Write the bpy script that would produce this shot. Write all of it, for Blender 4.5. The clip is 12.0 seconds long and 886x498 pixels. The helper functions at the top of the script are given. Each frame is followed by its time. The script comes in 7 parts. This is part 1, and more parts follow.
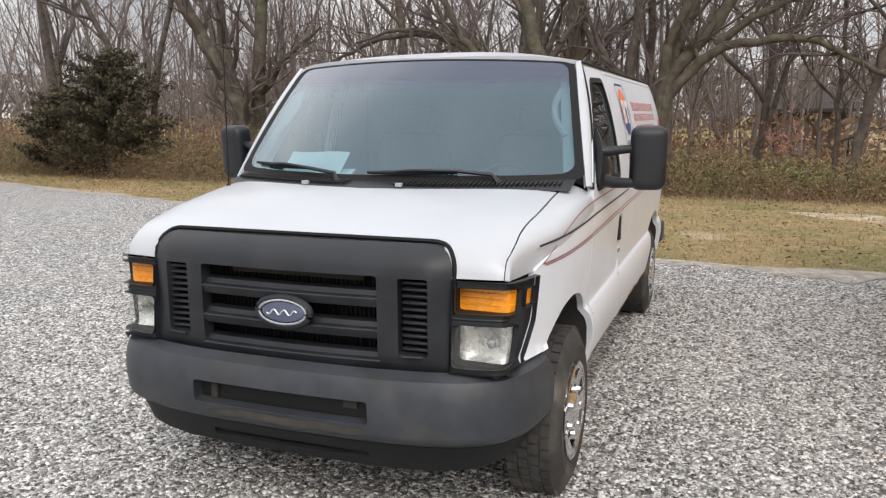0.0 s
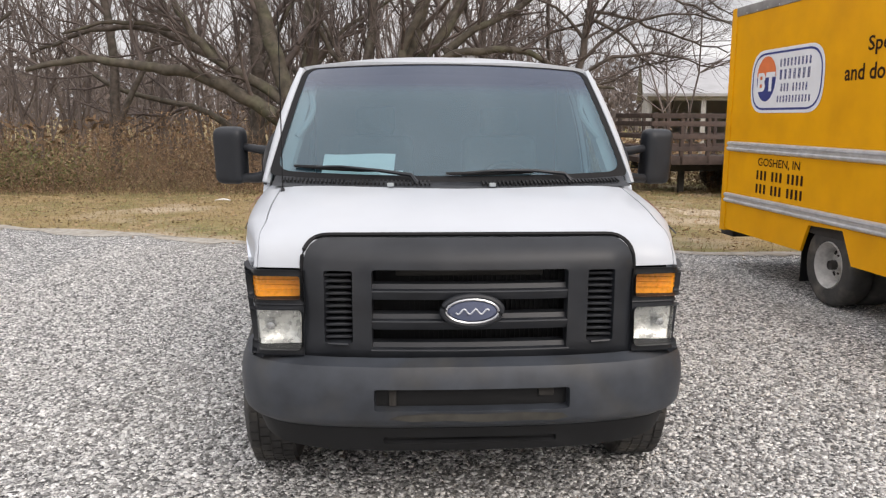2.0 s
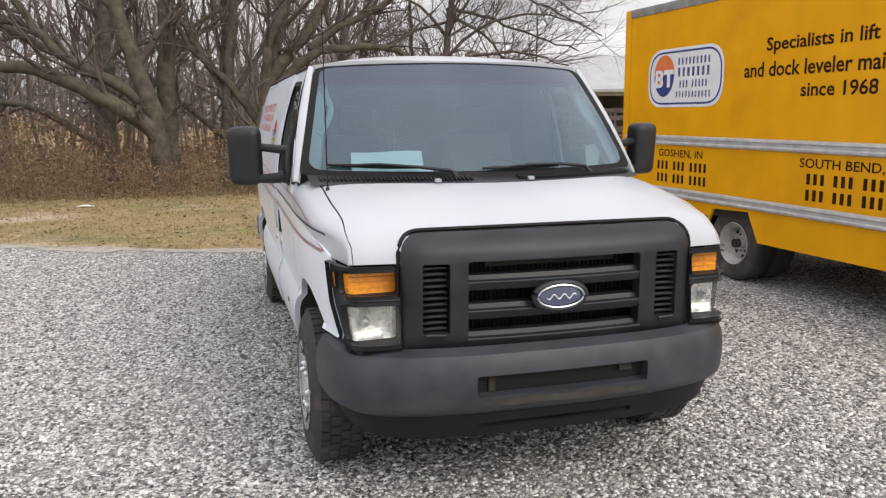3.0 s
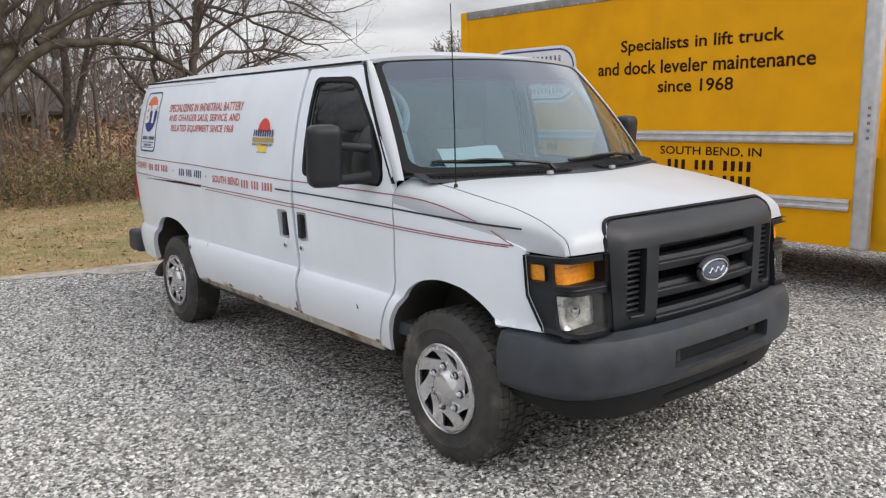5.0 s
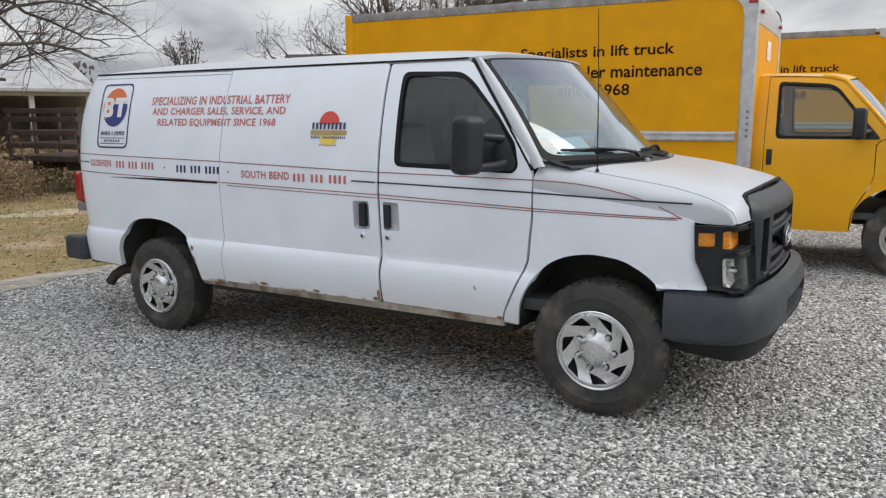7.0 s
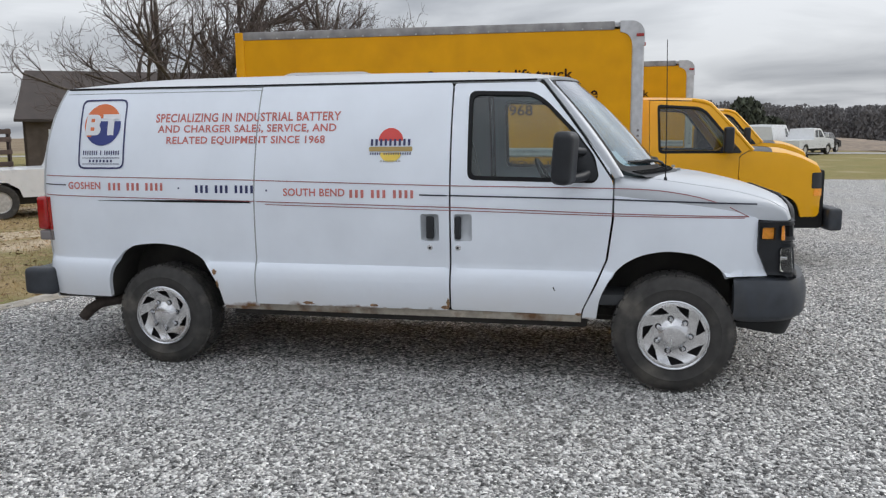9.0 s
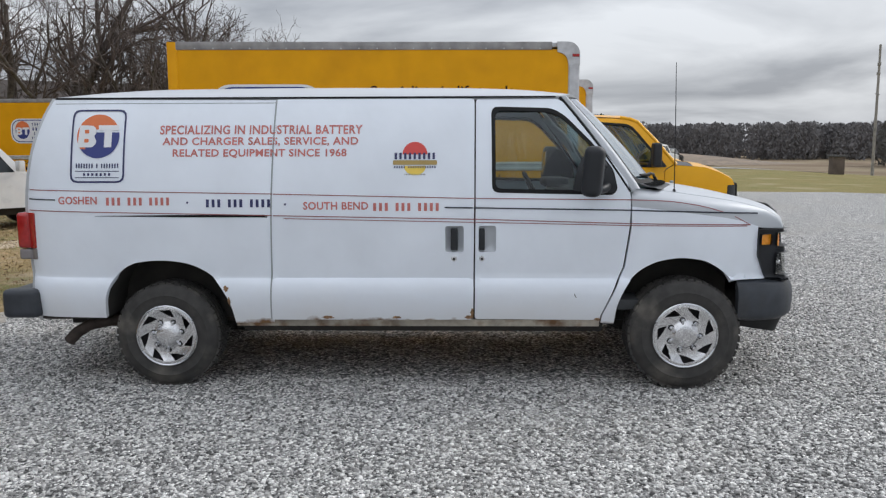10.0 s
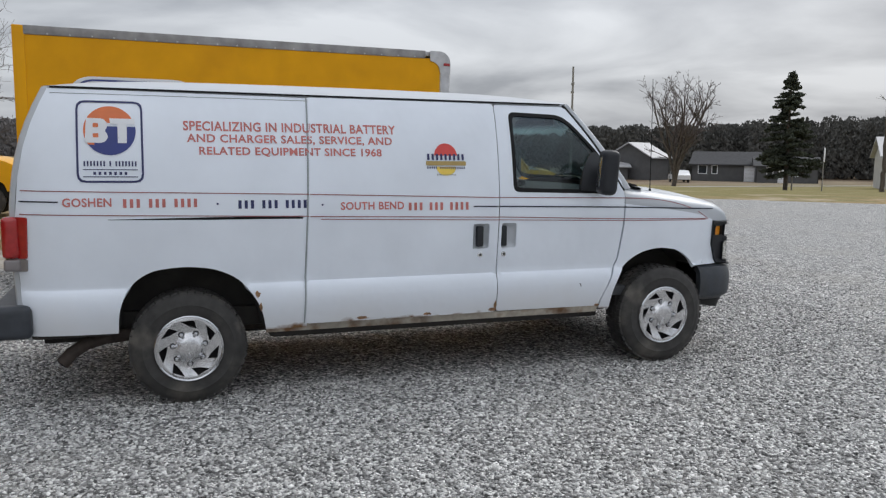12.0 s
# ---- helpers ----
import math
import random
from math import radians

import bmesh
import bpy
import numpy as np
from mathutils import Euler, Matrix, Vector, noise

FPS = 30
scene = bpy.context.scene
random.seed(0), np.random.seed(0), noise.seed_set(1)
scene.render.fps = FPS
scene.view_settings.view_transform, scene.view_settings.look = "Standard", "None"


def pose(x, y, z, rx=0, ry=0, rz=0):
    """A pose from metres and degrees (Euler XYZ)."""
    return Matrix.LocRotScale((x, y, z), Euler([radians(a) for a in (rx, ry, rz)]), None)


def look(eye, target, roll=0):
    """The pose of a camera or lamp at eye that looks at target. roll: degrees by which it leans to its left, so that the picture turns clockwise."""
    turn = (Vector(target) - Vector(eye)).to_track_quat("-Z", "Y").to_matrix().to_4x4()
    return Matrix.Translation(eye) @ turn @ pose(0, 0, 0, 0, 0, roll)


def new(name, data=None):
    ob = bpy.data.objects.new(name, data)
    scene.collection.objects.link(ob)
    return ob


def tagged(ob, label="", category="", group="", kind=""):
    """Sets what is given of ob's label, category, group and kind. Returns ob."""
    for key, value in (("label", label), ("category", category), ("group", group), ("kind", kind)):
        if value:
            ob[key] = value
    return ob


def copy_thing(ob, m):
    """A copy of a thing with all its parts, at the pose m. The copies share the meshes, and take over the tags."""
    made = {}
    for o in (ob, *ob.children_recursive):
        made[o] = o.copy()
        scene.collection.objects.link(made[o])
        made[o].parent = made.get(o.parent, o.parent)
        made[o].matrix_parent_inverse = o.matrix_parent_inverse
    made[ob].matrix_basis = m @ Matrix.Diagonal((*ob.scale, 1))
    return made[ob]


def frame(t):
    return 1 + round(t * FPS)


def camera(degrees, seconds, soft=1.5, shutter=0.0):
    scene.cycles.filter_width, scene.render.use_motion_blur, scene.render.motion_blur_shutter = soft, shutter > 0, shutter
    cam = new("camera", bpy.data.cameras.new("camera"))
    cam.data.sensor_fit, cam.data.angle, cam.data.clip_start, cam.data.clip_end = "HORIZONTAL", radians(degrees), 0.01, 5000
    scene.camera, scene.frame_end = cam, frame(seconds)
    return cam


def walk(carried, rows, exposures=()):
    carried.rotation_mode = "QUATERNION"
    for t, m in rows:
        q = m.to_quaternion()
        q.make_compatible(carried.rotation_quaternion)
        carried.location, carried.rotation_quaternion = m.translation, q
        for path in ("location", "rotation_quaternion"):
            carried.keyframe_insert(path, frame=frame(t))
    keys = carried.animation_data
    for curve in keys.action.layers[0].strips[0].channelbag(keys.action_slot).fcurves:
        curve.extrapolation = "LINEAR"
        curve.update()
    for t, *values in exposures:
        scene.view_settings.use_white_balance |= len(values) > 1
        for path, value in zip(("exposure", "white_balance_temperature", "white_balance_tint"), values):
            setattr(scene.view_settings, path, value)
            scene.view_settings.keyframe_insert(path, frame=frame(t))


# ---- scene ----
cam = camera(58.7, 12.0, 1.25)
METRES, EYE, TILT, LEAN, TURN = 12.76, 1.675, 0.0, 0.0, 22.0
ROWS = [
    (0.0, 0.0, 0.0, 0.0, -0.03, -9.56, 0.17),
    (0.5, -0.0379, 0.0063, 0.0001, -5.82, -9.78, 0.16),
    (1.0, -0.0772, 0.0083, -0.0011, -11.95, -9.77, -0.09),
    (1.5, -0.1161, 0.0111, -0.0011, -18.07, -9.63, -0.26),
    (2.0, -0.1553, 0.0206, 0.0006, -24.32, -9.48, -0.33),
    (2.5, -0.1951, 0.0337, 0.0007, -30.56, -9.61, -0.05),
    (4.5, -0.3195, 0.1425, 0.0009, -54.56, -9.84, 1.17),
    (5.0, -0.3439, 0.1768, 0.0008, -59.98, -9.99, 1.08),
    (5.5, -0.3653, 0.2136, -0.0006, -65.32, -9.79, 0.76),
    (6.0, -0.3877, 0.251, -0.0015, -70.49, -9.83, 0.44),
    (6.5, -0.4094, 0.288, -0.0026, -75.44, -9.69, 0.3),
    (7.0, -0.4268, 0.3268, -0.003, -80.07, -9.75, 0.37),
    (7.5, -0.4453, 0.3657, -0.0019, -84.52, -9.72, 0.57),
    (9.5, -0.4447, 0.5283, -0.0049, -103.92, -7.79, 0.35),
    (10.0, -0.4379, 0.5718, -0.004, -109.31, -7.39, 0.16),
    (10.5, -0.4229, 0.6123, -0.0048, -114.79, -7.19, -0.16),
    (11.0, -0.4091, 0.6522, -0.0057, -120.36, -7.17, -0.52),
    (11.5, -0.3913, 0.6914, -0.0074, -125.65, -7.15, -0.68),
    (12.0, -0.3696, 0.7272, -0.007, -130.51, -6.88, -0.68),
]
walk(cam, [(t, pose(1.709, -3.28, EYE, TILT, LEAN, TURN) @ pose(METRES * x, METRES * y, METRES * z, 90 + pitch, roll, yaw)) for t, x, y, z, yaw, pitch, roll in ROWS], exposures=[(0, .47, 6650, 12), (1.2, .47, 6700, 14), (2.5, .44, 6750, 14), (4.5, .35, 6650, 12), (6.5, .19, 6500, 10), (8.5, .09, 6350, 10), (9.5, .08, 6250, 10), (10.5, .03, 6250, 10), (12, -.07, 6250, 10)])

# ---- light ----
SUN_AZ, SUN_EL = 150.0, 38.0
world = bpy.data.worlds.new("overcast_sky")
scene.world = world
world.use_nodes = True
wn, wl = world.node_tree.nodes, world.node_tree.links
wn.clear()
w_out = wn.new("ShaderNodeOutputWorld")
w_bg = wn.new("ShaderNodeBackground")
w_sky = wn.new("ShaderNodeTexSky")
w_sky.sky_type, w_sky.sun_disc = "NISHITA", False
w_sky.sun_elevation, w_sky.sun_rotation = radians(SUN_EL), radians(SUN_AZ)
w_sky.air_density, w_sky.dust_density = 1.0, 4.0
w_co = wn.new("ShaderNodeTexCoord")
w_sep = wn.new("ShaderNodeSeparateXYZ")
wl.new(w_co.outputs["Generated"], w_sep.inputs[0])
# cloud sheet: the direction is spread on a flat layer overhead, so the bands close up towards the horizon
w_add = wn.new("ShaderNodeMath"); w_add.operation = "ADD"; w_add.inputs[1].default_value = 0.13
wl.new(w_sep.outputs["Z"], w_add.inputs[0])
w_abs = wn.new("ShaderNodeMath"); w_abs.operation = "MAXIMUM"; w_abs.inputs[1].default_value = 0.05
wl.new(w_add.outputs[0], w_abs.inputs[0])
w_dx = wn.new("ShaderNodeMath"); w_dx.operation = "DIVIDE"
w_dy = wn.new("ShaderNodeMath"); w_dy.operation = "DIVIDE"
wl.new(w_sep.outputs["X"], w_dx.inputs[0]); wl.new(w_abs.outputs[0], w_dx.inputs[1])
wl.new(w_sep.outputs["Y"], w_dy.inputs[0]); wl.new(w_abs.outputs[0], w_dy.inputs[1])
w_com = wn.new("ShaderNodeCombineXYZ")
wl.new(w_dx.outputs[0], w_com.inputs[0]); wl.new(w_dy.outputs[0], w_com.inputs[1])
w_n1 = wn.new("ShaderNodeTexNoise")
w_n1.inputs["Scale"].default_value, w_n1.inputs["Detail"].default_value, w_n1.inputs["Roughness"].default_value = 0.75, 7.0, 0.5
w_n1.inputs["Distortion"].default_value = 0.4
wl.new(w_com.outputs[0], w_n1.inputs["Vector"])
w_ramp = wn.new("ShaderNodeValToRGB")
w_ramp.color_ramp.elements[0].position, w_ramp.color_ramp.elements[0].color = 0.36, (0.47, 0.49, 0.525, 1)
w_ramp.color_ramp.elements[1].position, w_ramp.color_ramp.elements[1].color = 0.64, (0.97, 0.985, 1.0, 1)
wl.new(w_n1.outputs["Fac"], w_ramp.inputs[0])
w_skys = wn.new("ShaderNodeVectorMath"); w_skys.operation = "SCALE"; w_skys.inputs["Scale"].default_value = 0.10
wl.new(w_sky.outputs[0], w_skys.inputs[0])
w_mix = wn.new("ShaderNodeMixRGB"); w_mix.inputs[0].default_value = 0.9
wl.new(w_skys.outputs[0], w_mix.inputs[1]); wl.new(w_ramp.outputs[0], w_mix.inputs[2])
# an overcast sky is brighter overhead than at the horizon
w_gz = wn.new("ShaderNodeMath"); w_gz.operation = "MULTIPLY_ADD"; w_gz.inputs[1].default_value, w_gz.inputs[2].default_value = 1.12, 0.76; w_gz.use_clamp = False
w_zp = wn.new("ShaderNodeMath"); w_zp.operation = "MAXIMUM"; w_zp.inputs[1].default_value = 0.0
wl.new(w_sep.outputs["Z"], w_zp.inputs[0]); wl.new(w_zp.outputs[0], w_gz.inputs[0])
w_gr = wn.new("ShaderNodeVectorMath"); w_gr.operation = "SCALE"
wl.new(w_mix.outputs[0], w_gr.inputs[0]); wl.new(w_gz.outputs[0], w_gr.inputs["Scale"])
wl.new(w_gr.outputs[0], w_bg.inputs["Color"])
w_bg.inputs["Strength"].default_value = 0.92
wl.new(w_bg.outputs[0], w_out.inputs["Surface"])

sun = new("sun", bpy.data.lights.new("sun", "SUN"))
sun.data.energy, sun.data.angle, sun.data.color = 1.1, radians(32), (1.0, 0.96, 0.9)
_a, _e = radians(SUN_AZ), radians(SUN_EL)
sun.matrix_world = look((30 * math.sin(_a) * math.cos(_e), 30 * math.cos(_a) * math.cos(_e), 30 * math.sin(_e)), (0, 0, 0))


# ---- materials ----
def mat(name, color, rough=0.5, metal=0.0, var=0.0, vscale=6.0, bump=0.0, bscale=80.0, coat=0.0, second=None, sscale=1.2, smin=0.5, smax=0.7, random_v=0.0, spec=0.5):
    """A principled surface: grain (var), patches of a second colour, relief and, for pieces, a difference from one to the next."""
    m = bpy.data.materials.new(name)
    m.use_nodes = True
    n, l = m.node_tree.nodes, m.node_tree.links
    b = n["Principled BSDF"]
    b.inputs["Roughness"].default_value, b.inputs["Metallic"].default_value = rough, metal
    b.inputs["Coat Weight"].default_value = coat
    b.inputs["Coat Roughness"].default_value = 0.06
    b.inputs["Specular IOR Level"].default_value = spec
    b.inputs["Base Color"].default_value = (*color, 1)
    if not (var or bump or second or random_v):
        return m
    co = n.new("ShaderNodeTexCoord")
    out = None
    if var or second or random_v:
        rgb = n.new("ShaderNodeRGB"); rgb.outputs[0].default_value = (*color, 1)
        out = rgb.outputs[0]
    if second:
        nz = n.new("ShaderNodeTexNoise"); nz.inputs["Scale"].default_value, nz.inputs["Detail"].default_value = sscale, 6
        l.new(co.outputs["Object"], nz.inputs["Vector"])
        mr = n.new("ShaderNodeMapRange"); mr.inputs[1].default_value, mr.inputs[2].default_value = smin, smax
        l.new(nz.outputs["Fac"], mr.inputs[0])
        mx = n.new("ShaderNodeMixRGB"); mx.inputs[2].default_value = (*second, 1)
        l.new(mr.outputs[0], mx.inputs[0]); l.new(out, mx.inputs[1])
        out = mx.outputs[0]
    if var:
        nz = n.new("ShaderNodeTexNoise"); nz.inputs["Scale"].default_value, nz.inputs["Detail"].default_value = vscale, 8
        l.new(co.outputs["Object"], nz.inputs["Vector"])
        mr = n.new("ShaderNodeMapRange"); mr.inputs[1].default_value, mr.inputs[2].default_value = 0.3, 0.7
        mr.inputs[3].default_value, mr.inputs[4].default_value = 1 - var, 1 + var
        l.new(nz.outputs["Fac"], mr.inputs[0])
        vm = n.new("ShaderNodeVectorMath"); vm.operation = "SCALE"
        l.new(out, vm.inputs[0]); l.new(mr.outputs[0], vm.inputs["Scale"])
        out = vm.outputs[0]
        rr = n.new("ShaderNodeMapRange"); rr.inputs[3].default_value, rr.inputs[4].default_value = max(rough - 0.1, 0.02), min(rough + 0.1, 1)
        l.new(nz.outputs["Fac"], rr.inputs[0]); l.new(rr.outputs[0], b.inputs["Roughness"])
    if random_v:
        oi = n.new("ShaderNodeObjectInfo") if random_v > 0 else n.new("ShaderNodeNewGeometry")
        mr = n.new("ShaderNodeMapRange"); mr.inputs[3].default_value, mr.inputs[4].default_value = 1 - abs(random_v), 1 + abs(random_v)
        l.new(oi.outputs["Random" if random_v > 0 else "Random Per Island"], mr.inputs[0])
        vm = n.new("ShaderNodeVectorMath"); vm.operation = "SCALE"
        l.new(out, vm.inputs[0]); l.new(mr.outputs[0], vm.inputs["Scale"])
        out = vm.outputs[0]
    if out:
        l.new(out, b.inputs["Base Color"])
    if bump:
        nz = n.new("ShaderNodeTexNoise"); nz.inputs["Scale"].default_value, nz.inputs["Detail"].default_value = bscale, 4
        l.new(co.outputs["Object"], nz.inputs["Vector"])
        bp = n.new("ShaderNodeBump"); bp.inputs["Strength"].default_value, bp.inputs["Distance"].default_value = bump, 0.01
        l.new(nz.outputs["Fac"], bp.inputs["Height"]); l.new(bp.outputs[0], b.inputs["Normal"])
    return m


def glass_mat(name, color, rough=0.0, alpha=0.35, tint=(0.6, 0.7, 0.68), band=None):
    """A thin pane: part clear and tinted, part diffuse colour, part glossy by Fresnel."""
    m = bpy.data.materials.new(name)
    m.use_nodes = True
    n, l = m.node_tree.nodes, m.node_tree.links
    n.clear()
    o = n.new("ShaderNodeOutputMaterial")
    tr = n.new("ShaderNodeBsdfTransparent"); tr.inputs[0].default_value = (*tint, 1)
    gl = n.new("ShaderNodeBsdfGlossy"); gl.inputs["Roughness"].default_value = rough; gl.inputs[0].default_value = (0.95, 0.97, 1, 1)
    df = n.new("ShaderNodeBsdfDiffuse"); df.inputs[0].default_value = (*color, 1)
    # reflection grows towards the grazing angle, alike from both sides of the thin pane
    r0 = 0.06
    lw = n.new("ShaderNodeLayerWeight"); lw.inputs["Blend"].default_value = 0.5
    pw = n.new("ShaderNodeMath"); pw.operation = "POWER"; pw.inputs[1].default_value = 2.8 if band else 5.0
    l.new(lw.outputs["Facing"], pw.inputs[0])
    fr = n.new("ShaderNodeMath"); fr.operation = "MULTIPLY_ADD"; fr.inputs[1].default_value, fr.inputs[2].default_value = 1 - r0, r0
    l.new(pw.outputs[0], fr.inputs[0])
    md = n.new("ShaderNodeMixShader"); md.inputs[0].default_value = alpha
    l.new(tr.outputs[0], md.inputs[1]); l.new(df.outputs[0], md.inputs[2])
    if band:
        # the blue shade band fades in towards the top edge
        co = n.new("ShaderNodeTexCoord")
        sp = n.new("ShaderNodeSeparateXYZ"); l.new(co.outputs["Object"], sp.inputs[0])
        mr = n.new("ShaderNodeMapRange"); mr.interpolation_type = "SMOOTHSTEP"; mr.inputs[1].default_value, mr.inputs[2].default_value = band
        l.new(sp.outputs["Z"], mr.inputs[0])
        for node, c0, c1 in ((tr, tint, (0.16, 0.22, 0.34)), (df, color, (0.025, 0.04, 0.08))):
            x = n.new("ShaderNodeMixRGB"); x.inputs[1].default_value, x.inputs[2].default_value = (*c0, 1), (*c1, 1)
            l.new(mr.outputs[0], x.inputs[0]); l.new(x.outputs[0], node.inputs[0])
        ra = n.new("ShaderNodeMapRange"); ra.inputs[3].default_value, ra.inputs[4].default_value = alpha, 0.75
        l.new(mr.outputs[0], ra.inputs[0]); l.new(ra.outputs[0], md.inputs[0])
    mx = n.new("ShaderNodeMixShader")
    l.new(fr.outputs[0], mx.inputs[0]); l.new(md.outputs[0], mx.inputs[1]); l.new(gl.outputs[0], mx.inputs[2])
    l.new(mx.outputs[0], o.inputs[0])
    return m


def gravel_mat(name):
    """Crushed limestone: grains of two sizes, pale dusty patches and damp grey ones."""
    m = bpy.data.materials.new(name)
    m.use_nodes = True
    n, l = m.node_tree.nodes, m.node_tree.links
    b = n["Principled BSDF"]
    b.inputs["Roughness"].default_value = 0.9
    co = n.new("ShaderNodeTexCoord")
    v1 = n.new("ShaderNodeTexVoronoi"); v1.inputs["Scale"].default_value = 52; v1.inputs["Randomness"].default_value = 1
    v2 = n.new("ShaderNodeTexVoronoi"); v2.inputs["Scale"].default_value = 120
    n1 = n.new("ShaderNodeTexNoise"); n1.inputs["Scale"].default_value, n1.inputs["Detail"].default_value = 0.55, 5
    n2 = n.new("ShaderNodeTexNoise"); n2.inputs["Scale"].default_value, n2.inputs["Detail"].default_value = 6, 6
    for t in (v1, v2, n1, n2):
        l.new(co.outputs["Object"], t.inputs["Vector"])
    sp = n.new("ShaderNodeSeparateColor"); l.new(v1.outputs["Color"], sp.inputs[0])
    r1 = n.new("ShaderNodeValToRGB")
    e = r1.color_ramp.elements
    e[0].position, e[0].color = 0.0, (0.04, 0.04, 0.043, 1)
    e[1].position, e[1].color = 1.0, (0.90, 0.885, 0.855, 1)
    k = e.new(0.35); k.color = (0.25, 0.247, 0.24, 1)
    k = e.new(0.7); k.color = (0.48, 0.474, 0.46, 1)
    l.new(sp.outputs[0], r1.inputs[0])
    sp2 = n.new("ShaderNodeSeparateColor"); l.new(v2.outputs["Color"], sp2.inputs[0])
    r2 = n.new("ShaderNodeMapRange"); r2.inputs[3].default_value, r2.inputs[4].default_value = 0.32, 1.68
    l.new(sp2.outputs[0], r2.inputs[0])
    vm = n.new("ShaderNodeVectorMath"); vm.operation = "SCALE"
    l.new(r1.outputs[0], vm.inputs[0]); l.new(r2.outputs[0], vm.inputs["Scale"])
    # dust
    mr = n.new("ShaderNodeMapRange"); mr.inputs[1].default_value, mr.inputs[2].default_value = 0.5, 0.66
    mr.inputs[4].default_value = 0.45
    l.new(n1.outputs["Fac"], mr.inputs[0])
    mx = n.new("ShaderNodeMixRGB"); mx.inputs[2].default_value = (0.40, 0.38, 0.345, 1)
    l.new(mr.outputs[0], mx.inputs[0]); l.new(vm.outputs[0], mx.inputs[1])
    mr2 = n.new("ShaderNodeMapRange"); mr2.inputs[1].default_value, mr2.inputs[2].default_value = 0.3, 0.7
    mr2.inputs[3].default_value, mr2.inputs[4].default_value = 0.8, 1.2
    l.new(n2.outputs["Fac"], mr2.inputs[0])
    vm2 = n.new("ShaderNodeVectorMath"); vm2.operation = "SCALE"
    l.new(mx.outputs[0], vm2.inputs[0]); l.new(mr2.outputs[0], vm2.inputs["Scale"])
    l.new(vm2.outputs[0], b.inputs["Base Color"])
    dm = n.new("ShaderNodeMath"); dm.operation = "ADD"
    l.new(v1.outputs["Distance"], dm.inputs[0]); l.new(v2.outputs["Distance"], dm.inputs[1])
    bp = n.new("ShaderNodeBump"); bp.invert = True; bp.inputs["Strength"].default_value, bp.inputs["Distance"].default_value = 1.0, 0.009
    l.new(dm.outputs[0], bp.inputs["Height"]); l.new(bp.outputs[0], b.inputs["Normal"])
    return m


def ground_mat(name):
    """Winter grass: straw, dull green and leaf litter in patches, ploughed stubble far off."""
    m = bpy.data.materials.new(name)
    m.use_nodes = True
    n, l = m.node_tree.nodes, m.node_tree.links
    b = n["Principled BSDF"]
    b.inputs["Roughness"].default_value = 0.95
    b.inputs["Specular IOR Level"].default_value = 0.1
    co = n.new("ShaderNodeTexCoord")
    def noise_fac(scale, detail, lo, hi):
        t = n.new("ShaderNodeTexNoise"); t.inputs["Scale"].default_value, t.inputs["Detail"].default_value = scale, detail
        l.new(co.outputs["Object"], t.inputs["Vector"])
        r = n.new("ShaderNodeMapRange"); r.inputs[1].default_value, r.inputs[2].default_value = lo, hi
        l.new(t.outputs["Fac"], r.inputs[0])
        return r.outputs[0]
    def mixed(fac, a, c):
        x = n.new("ShaderNodeMixRGB")
        l.new(fac, x.inputs[0])
        for i, q in ((1, a), (2, c)):
            if isinstance(q, tuple):
                x.inputs[i].default_value = (*q, 1)
            else:
                l.new(q, x.inputs[i])
        return x.outputs[0]
    c = mixed(noise_fac(0.45, 5, 0.42, 0.62), (0.33, 0.245, 0.12), (0.185, 0.195, 0.075))
    c = mixed(noise_fac(2.3, 6, 0.5, 0.68), c, (0.40, 0.305, 0.18))
    c = mixed(noise_fac(9, 6, 0.55, 0.7), c, (0.15, 0.10, 0.055))
    c = mixed(noise_fac(60, 3, 0.45, 0.75), c, (0.34, 0.27, 0.16))
    c = mixed(noise_fac(0.33, 6, 0.56, 0.66), c, (0.50, 0.41, 0.30))
    # far fields: bare stubble beyond the mown strip
    sp = n.new("ShaderNodeSeparateXYZ"); l.new(co.outputs["Object"], sp.inputs[0])
    mr = n.new("ShaderNodeMapRange"); mr.inputs[1].default_value, mr.inputs[2].default_value = 60.0, 68.0
    l.new(sp.outputs["X"], mr.inputs[0])
    # the mown verge east of the lot is greener
    mv = n.new("ShaderNodeMapRange"); mv.inputs[1].default_value, mv.inputs[2].default_value, mv.inputs[4].default_value = 18.0, 24.0, 0.65
    l.new(sp.outputs["X"], mv.inputs[0])
    c = mixed(mv.outputs[0], c, (0.215, 0.195, 0.075))
    c2 = mixed(noise_fac(0.05, 4, 0.4, 0.6), (0.20, 0.15, 0.105), (0.27, 0.22, 0.15))
    c = mixed(mr.outputs[0], c, c2)
    l.new(c, b.inputs["Base Color"])
    t = n.new("ShaderNodeTexNoise"); t.inputs["Scale"].default_value, t.inputs["Detail"].default_value = 25, 8
    l.new(co.outputs["Object"], t.inputs["Vector"])
    bp = n.new("ShaderNodeBump"); bp.inputs["Strength"].default_value, bp.inputs["Distance"].default_value = 0.8, 0.05
    l.new(t.outputs["Fac"], bp.inputs["Height"]); l.new(bp.outputs[0], b.inputs["Normal"])
    return m


